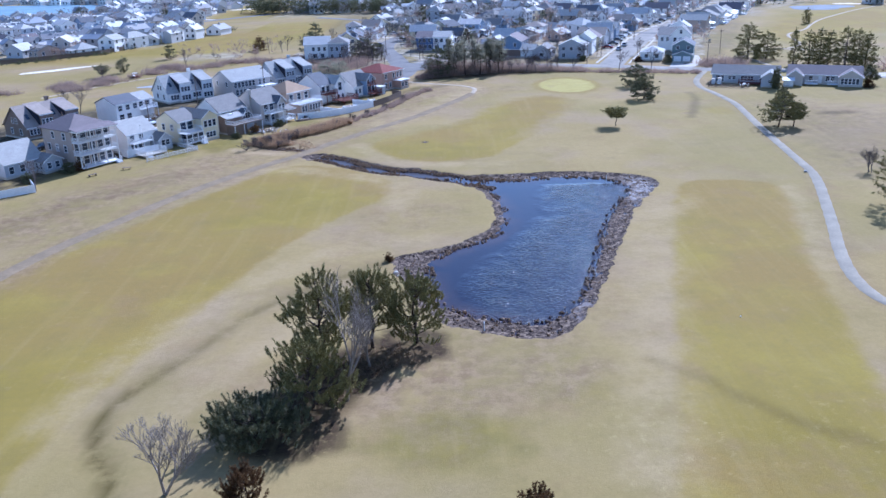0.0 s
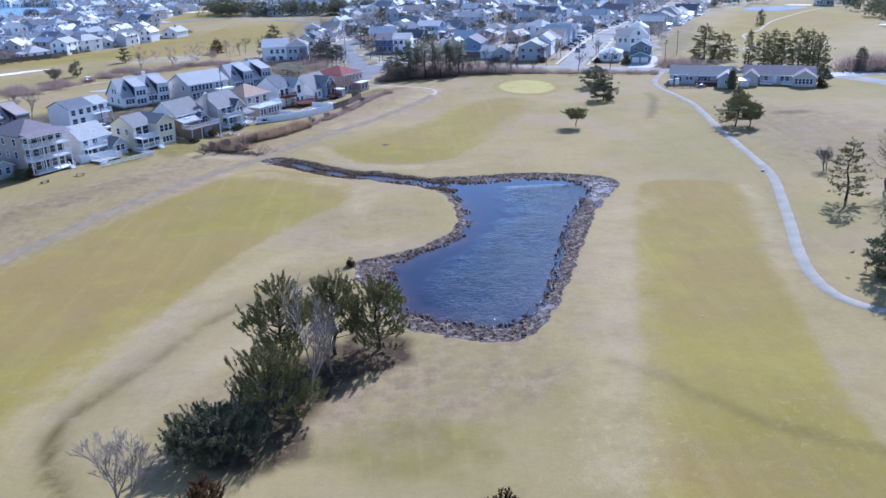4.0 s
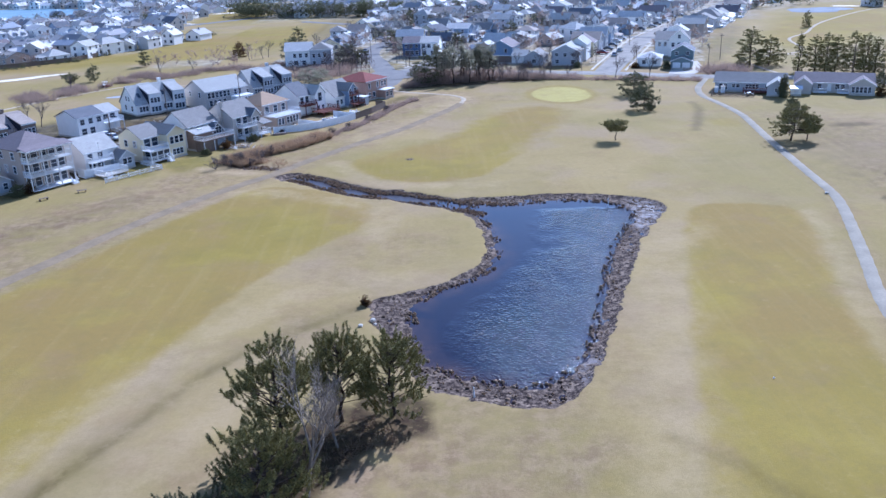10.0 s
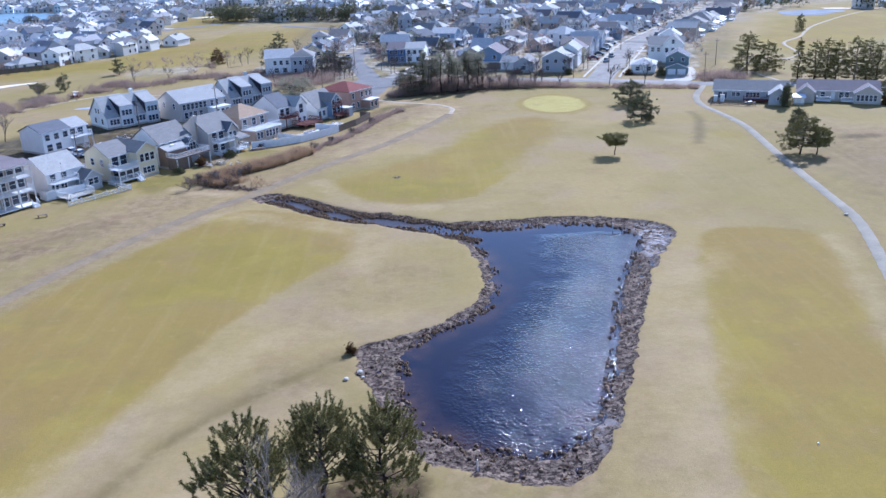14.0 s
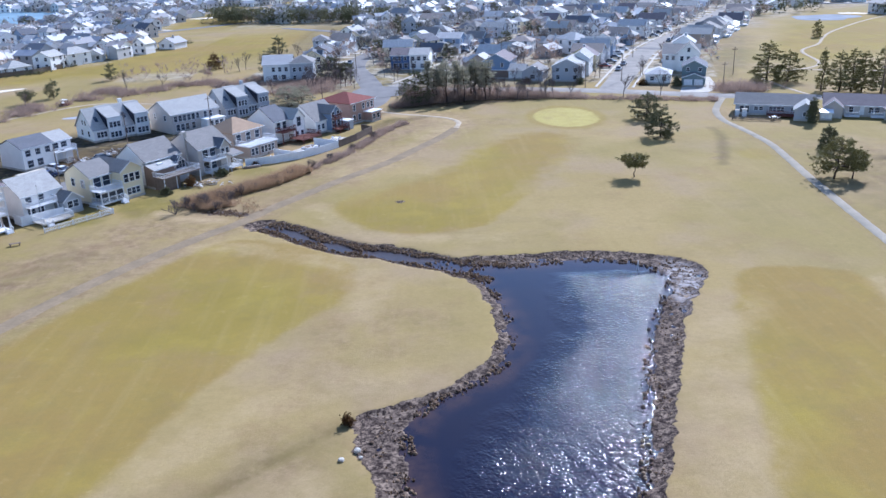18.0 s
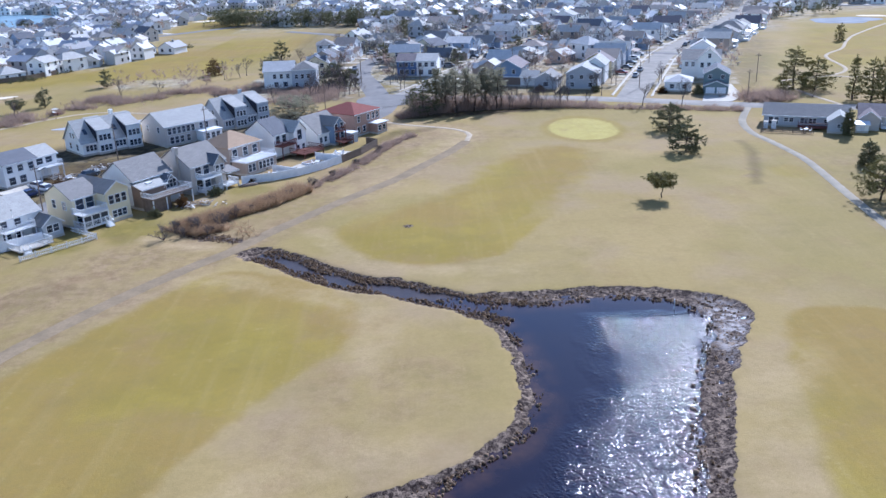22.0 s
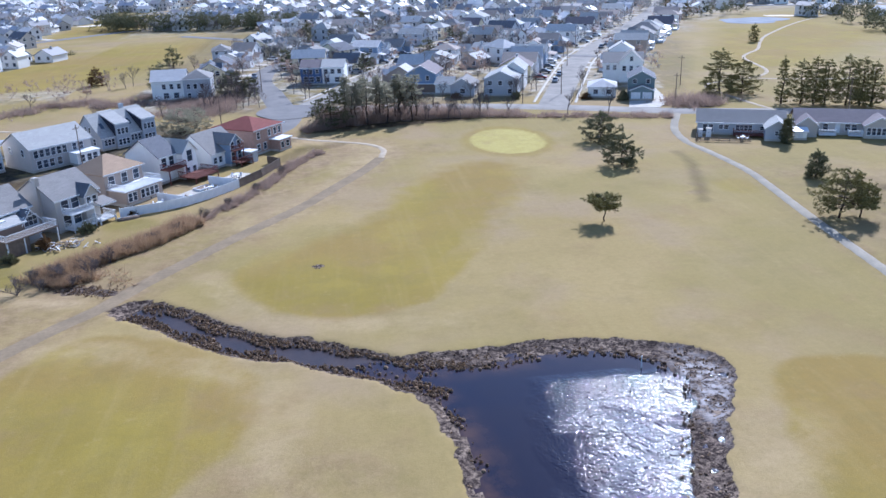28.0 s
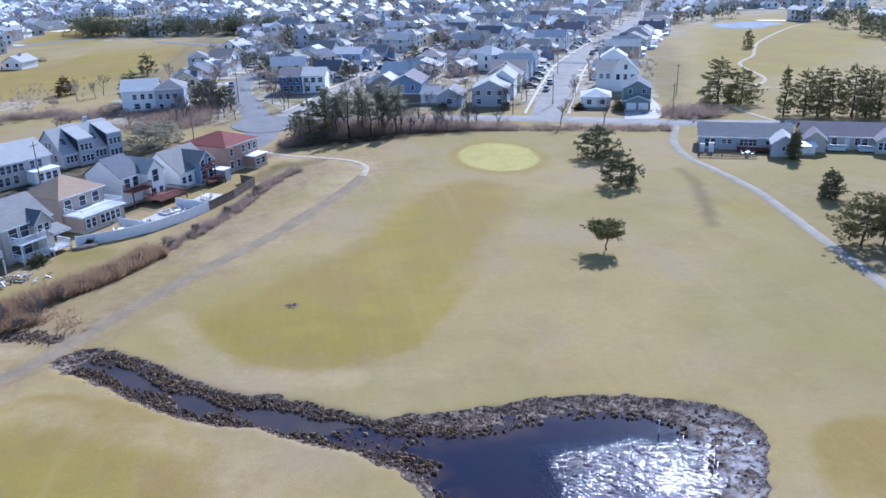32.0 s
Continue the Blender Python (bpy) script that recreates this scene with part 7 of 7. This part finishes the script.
brush("winter_thicket", "tall leafless undergrowth in the roadside wood", p, rg.uniform(2.5, 7, len(p)) * np.clip((58 - p[:, 0]) / 50, 0.3, 1), TWIGS, rg, 9, 0.03, 2.0, "shrubs", 0.6)

p = scatter_band(smooth_line([(-186, 338), (-168, 349), (-152, 362), (-146, 384), (-140, 408), (-128, 436), (-113, 464)]), 7.0, 420, rg)
p = p[np.sin(p[:, 1] * 0.35) + rg.uniform(-1, 1, len(p)) > -0.1]
brush("far_hedge", "dark ragged hedge behind far gardens", p, rg.uniform(0.8, 2.8, len(p)), NEEDLES_DARK, rg, 14, 0.07, 1.0, "hedge", 0.9)

# sedge and clods on the bank
lo, hi = BANK.min(0) - 1, BANK.max(0) + 1
q = rg.uniform(lo, hi, (26000, 2))
db, dw = signed(q[:, 0], q[:, 1], BANK), signed(q[:, 0], q[:, 1], WATERLINE)
patch = np.sin(q[:, 0] * 1.1) + np.sin(q[:, 1] * 0.9 + q[:, 0] * 0.5) + rg.normal(0, 0.7, len(q)) > -0.5
keep = patch & (db < 0.2) & (dw > -0.7) & (rg.uniform(size=len(q)) < np.where((dw < 0.5) | (db > -0.6), 0.9, 0.25))
east = (q[:, 0] > 11 + 0.335 * (q[:, 1] - 76)) & (q[:, 1] < 135) & (q[:, 1] > 77) & (db < -0.9)
q = q[keep & ~(east & (rg.uniform(size=len(q)) < 0.4))]
e = scatter_band(DITCH, 8.0, 4200, rg)
dd = distance(e[:, 0], e[:, 1], DITCH)
e = e[(dd > np.where(e[:, 1] < 147, 1.6, 0.8) + 0.5 * np.sin(e[:, 0] * 0.8)) & (dd < 3.9)]
seep = scatter_band(SEEP, 3.6, 260, rg)
seep = np.c_[seep[:, :2], np.full(len(seep), 0.02)]
q = np.concatenate([np.c_[q, np.full(len(q), -0.35)], np.c_[e[:, :2], np.full(len(e), -0.3)], seep])
brush("bank_sedge", "dark matted sedge along the pond edge", q, rg.uniform(0.10, 0.32, len(q)), SEDGE, rg, 9, 0.055, 0.9, "sedge", 0.9)
big = q[rg.uniform(size=len(q)) < 0.05]
brush("bank_sedge", "coarse dark tussocks at the water's edge", big + [0, 0, 0.05], rg.uniform(0.25, 0.42, len(big)), SEDGE, rg, 26, 0.035, 0.5, "sedge", 1.0)

# clods of mud and matted roots, lumpy and dark
line = q[rg.uniform(size=len(q)) < 0.5]
n = len(line)
ring = np.stack([np.cos(np.arange(6) * 1.0472), np.sin(np.arange(6) * 1.0472)], 1)
rad = rg.uniform(0.10, 0.30, (n, 1)) * rg.uniform(0.7, 1.25, (n, 6))
tall = rg.uniform(0.06, 0.22, n)
low = np.concatenate([line[:, None, :2] + ring[None] * rad[:, :, None], np.full((n, 6, 1), -0.5)], 2)
mid = np.concatenate([line[:, None, :2] + ring[None] * rad[:, :, None] * 0.75, np.repeat((-0.40 + tall)[:, None], 6, 1)[:, :, None]], 2)
tip = np.concatenate([line[:, :2] + rg.normal(0, 0.05, (n, 2)), (-0.34 + tall)[:, None]], 1)[:, None]
verts = np.concatenate([low, mid, tip], 1).reshape(-1, 3)
one = [(k, (k + 1) % 6, 6 + (k + 1) % 6) for k in range(6)] + [(k, 6 + (k + 1) % 6, 6 + k) for k in range(6)] + [(6 + k, 6 + (k + 1) % 6, 12) for k in range(6)]
tris = (np.array(one)[None] + 13 * np.arange(n)[:, None, None]).reshape(-1, 3)
CLOD = leafy("wet_clods", srgb(0.22, 0.165, 0.13), srgb(0.50, 0.415, 0.33), 0.12, 0.8)
tagged(part("bank_clods", raw("bank_clods", verts, tris), CLOD), "wet dark clods of mud along the waterline", "mud", kind="stuff")

# small things on the turf
def rock(x, y, r, seed):
    bm = bmesh.new()
    bmesh.ops.create_icosphere(bm, subdivisions=2, radius=r)
    rr = random.Random(seed)
    for v in bm.verts:
        v.co *= 1 + rr.uniform(-0.18, 0.18)
        v.co.z *= 0.6
    me = bpy.data.meshes.new("rock")
    bm.to_mesh(me)
    bm.free()
    return tagged(part("rock", me, CONCRETE, None, "", pose(x, y, r * 0.35)), "pale weathered stone lying on turf", "rock")


rock(-7.2, 92.7, 0.34, 1), rock(-8.6, 91.3, 0.3, 2), rock(-6.8, 91.6, 0.2, 3), rock(68.5, 137.5, 0.35, 4)
for x, y, hh in ((4.2, 74.0, 0.9), (30.4, 136.0, 1.0), (35.1, 75.0, 0.12), (-45.4, 56.5, 0.3), (-46.6, 55.6, 0.3)):
    tagged(part("marker_post", Mesh().tube((0, 0, -0.9), (0, 0, hh), 0.07, 0.06, 8).tube((0, 0, hh), (0, 0, hh + 0.05), 0.09, 0.05, 8), TRIM, None, "", pose(x, y, 0)), "short white marker stake in the ground", "stake")
tree_a, tree_b = bare_tree(90, 7.0, 0.45, label="leafless street tree between houses"), bare_tree(91, 8.5, 0.38, label="leafless street tree between houses")
place(tree_a, 60.5, 306), place(tree_b, 12, 300)
tr = random.Random(5)
count = 0
while count < 140:
    y = tr.uniform(295, 560)
    x = tr.uniform(-60, 60) + (y - 295) * 0.35 * tr.uniform(-1.2, 1.3) + 20
    if inside(np.array([x]), np.array([y]), PARK)[0] or inside(np.array([x]), np.array([y]), STRIP)[0] or min((x - a) ** 2 + (y - b) ** 2 for a, b in TAKEN) < 60:
        continue
    if road_gap(x, y) < 1.0:
        continue
    ob = copy_thing((tree_a, tree_b)[count % 2], pose(x, y, 0, 0, 0, tr.uniform(0, 360)))
    ob.scale = (tr.uniform(0.7, 1.1),) * 3
    count += 1

# dark evergreens and hedges among the far houses
ever = pine(95, 8.0, 3.2, 0.12, 0.45, NEEDLES_DARK, label="dark evergreen between far houses", tuft=0.7)
place(ever, -60, 398)
count = 0
while count < 50:
    y = tr.uniform(340, 720)
    x = tr.uniform(-0.5, 0.42) * y + 20
    if inside(np.array([x]), np.array([y]), PARK)[0] or inside(np.array([x]), np.array([y]), STRIP)[0] or inside(np.array([x]), np.array([y]), BAY)[0]:
        continue
    if min((x - a) ** 2 + (y - b) ** 2 for a, b in TAKEN) < 50 or road_gap(x, y) < 1.5:
        continue
    ob = copy_thing(ever, pose(x, y, 0, 0, 0, tr.uniform(0, 360)))
    ob.scale = (tr.uniform(0.6, 1.2),) * 3
    count += 1
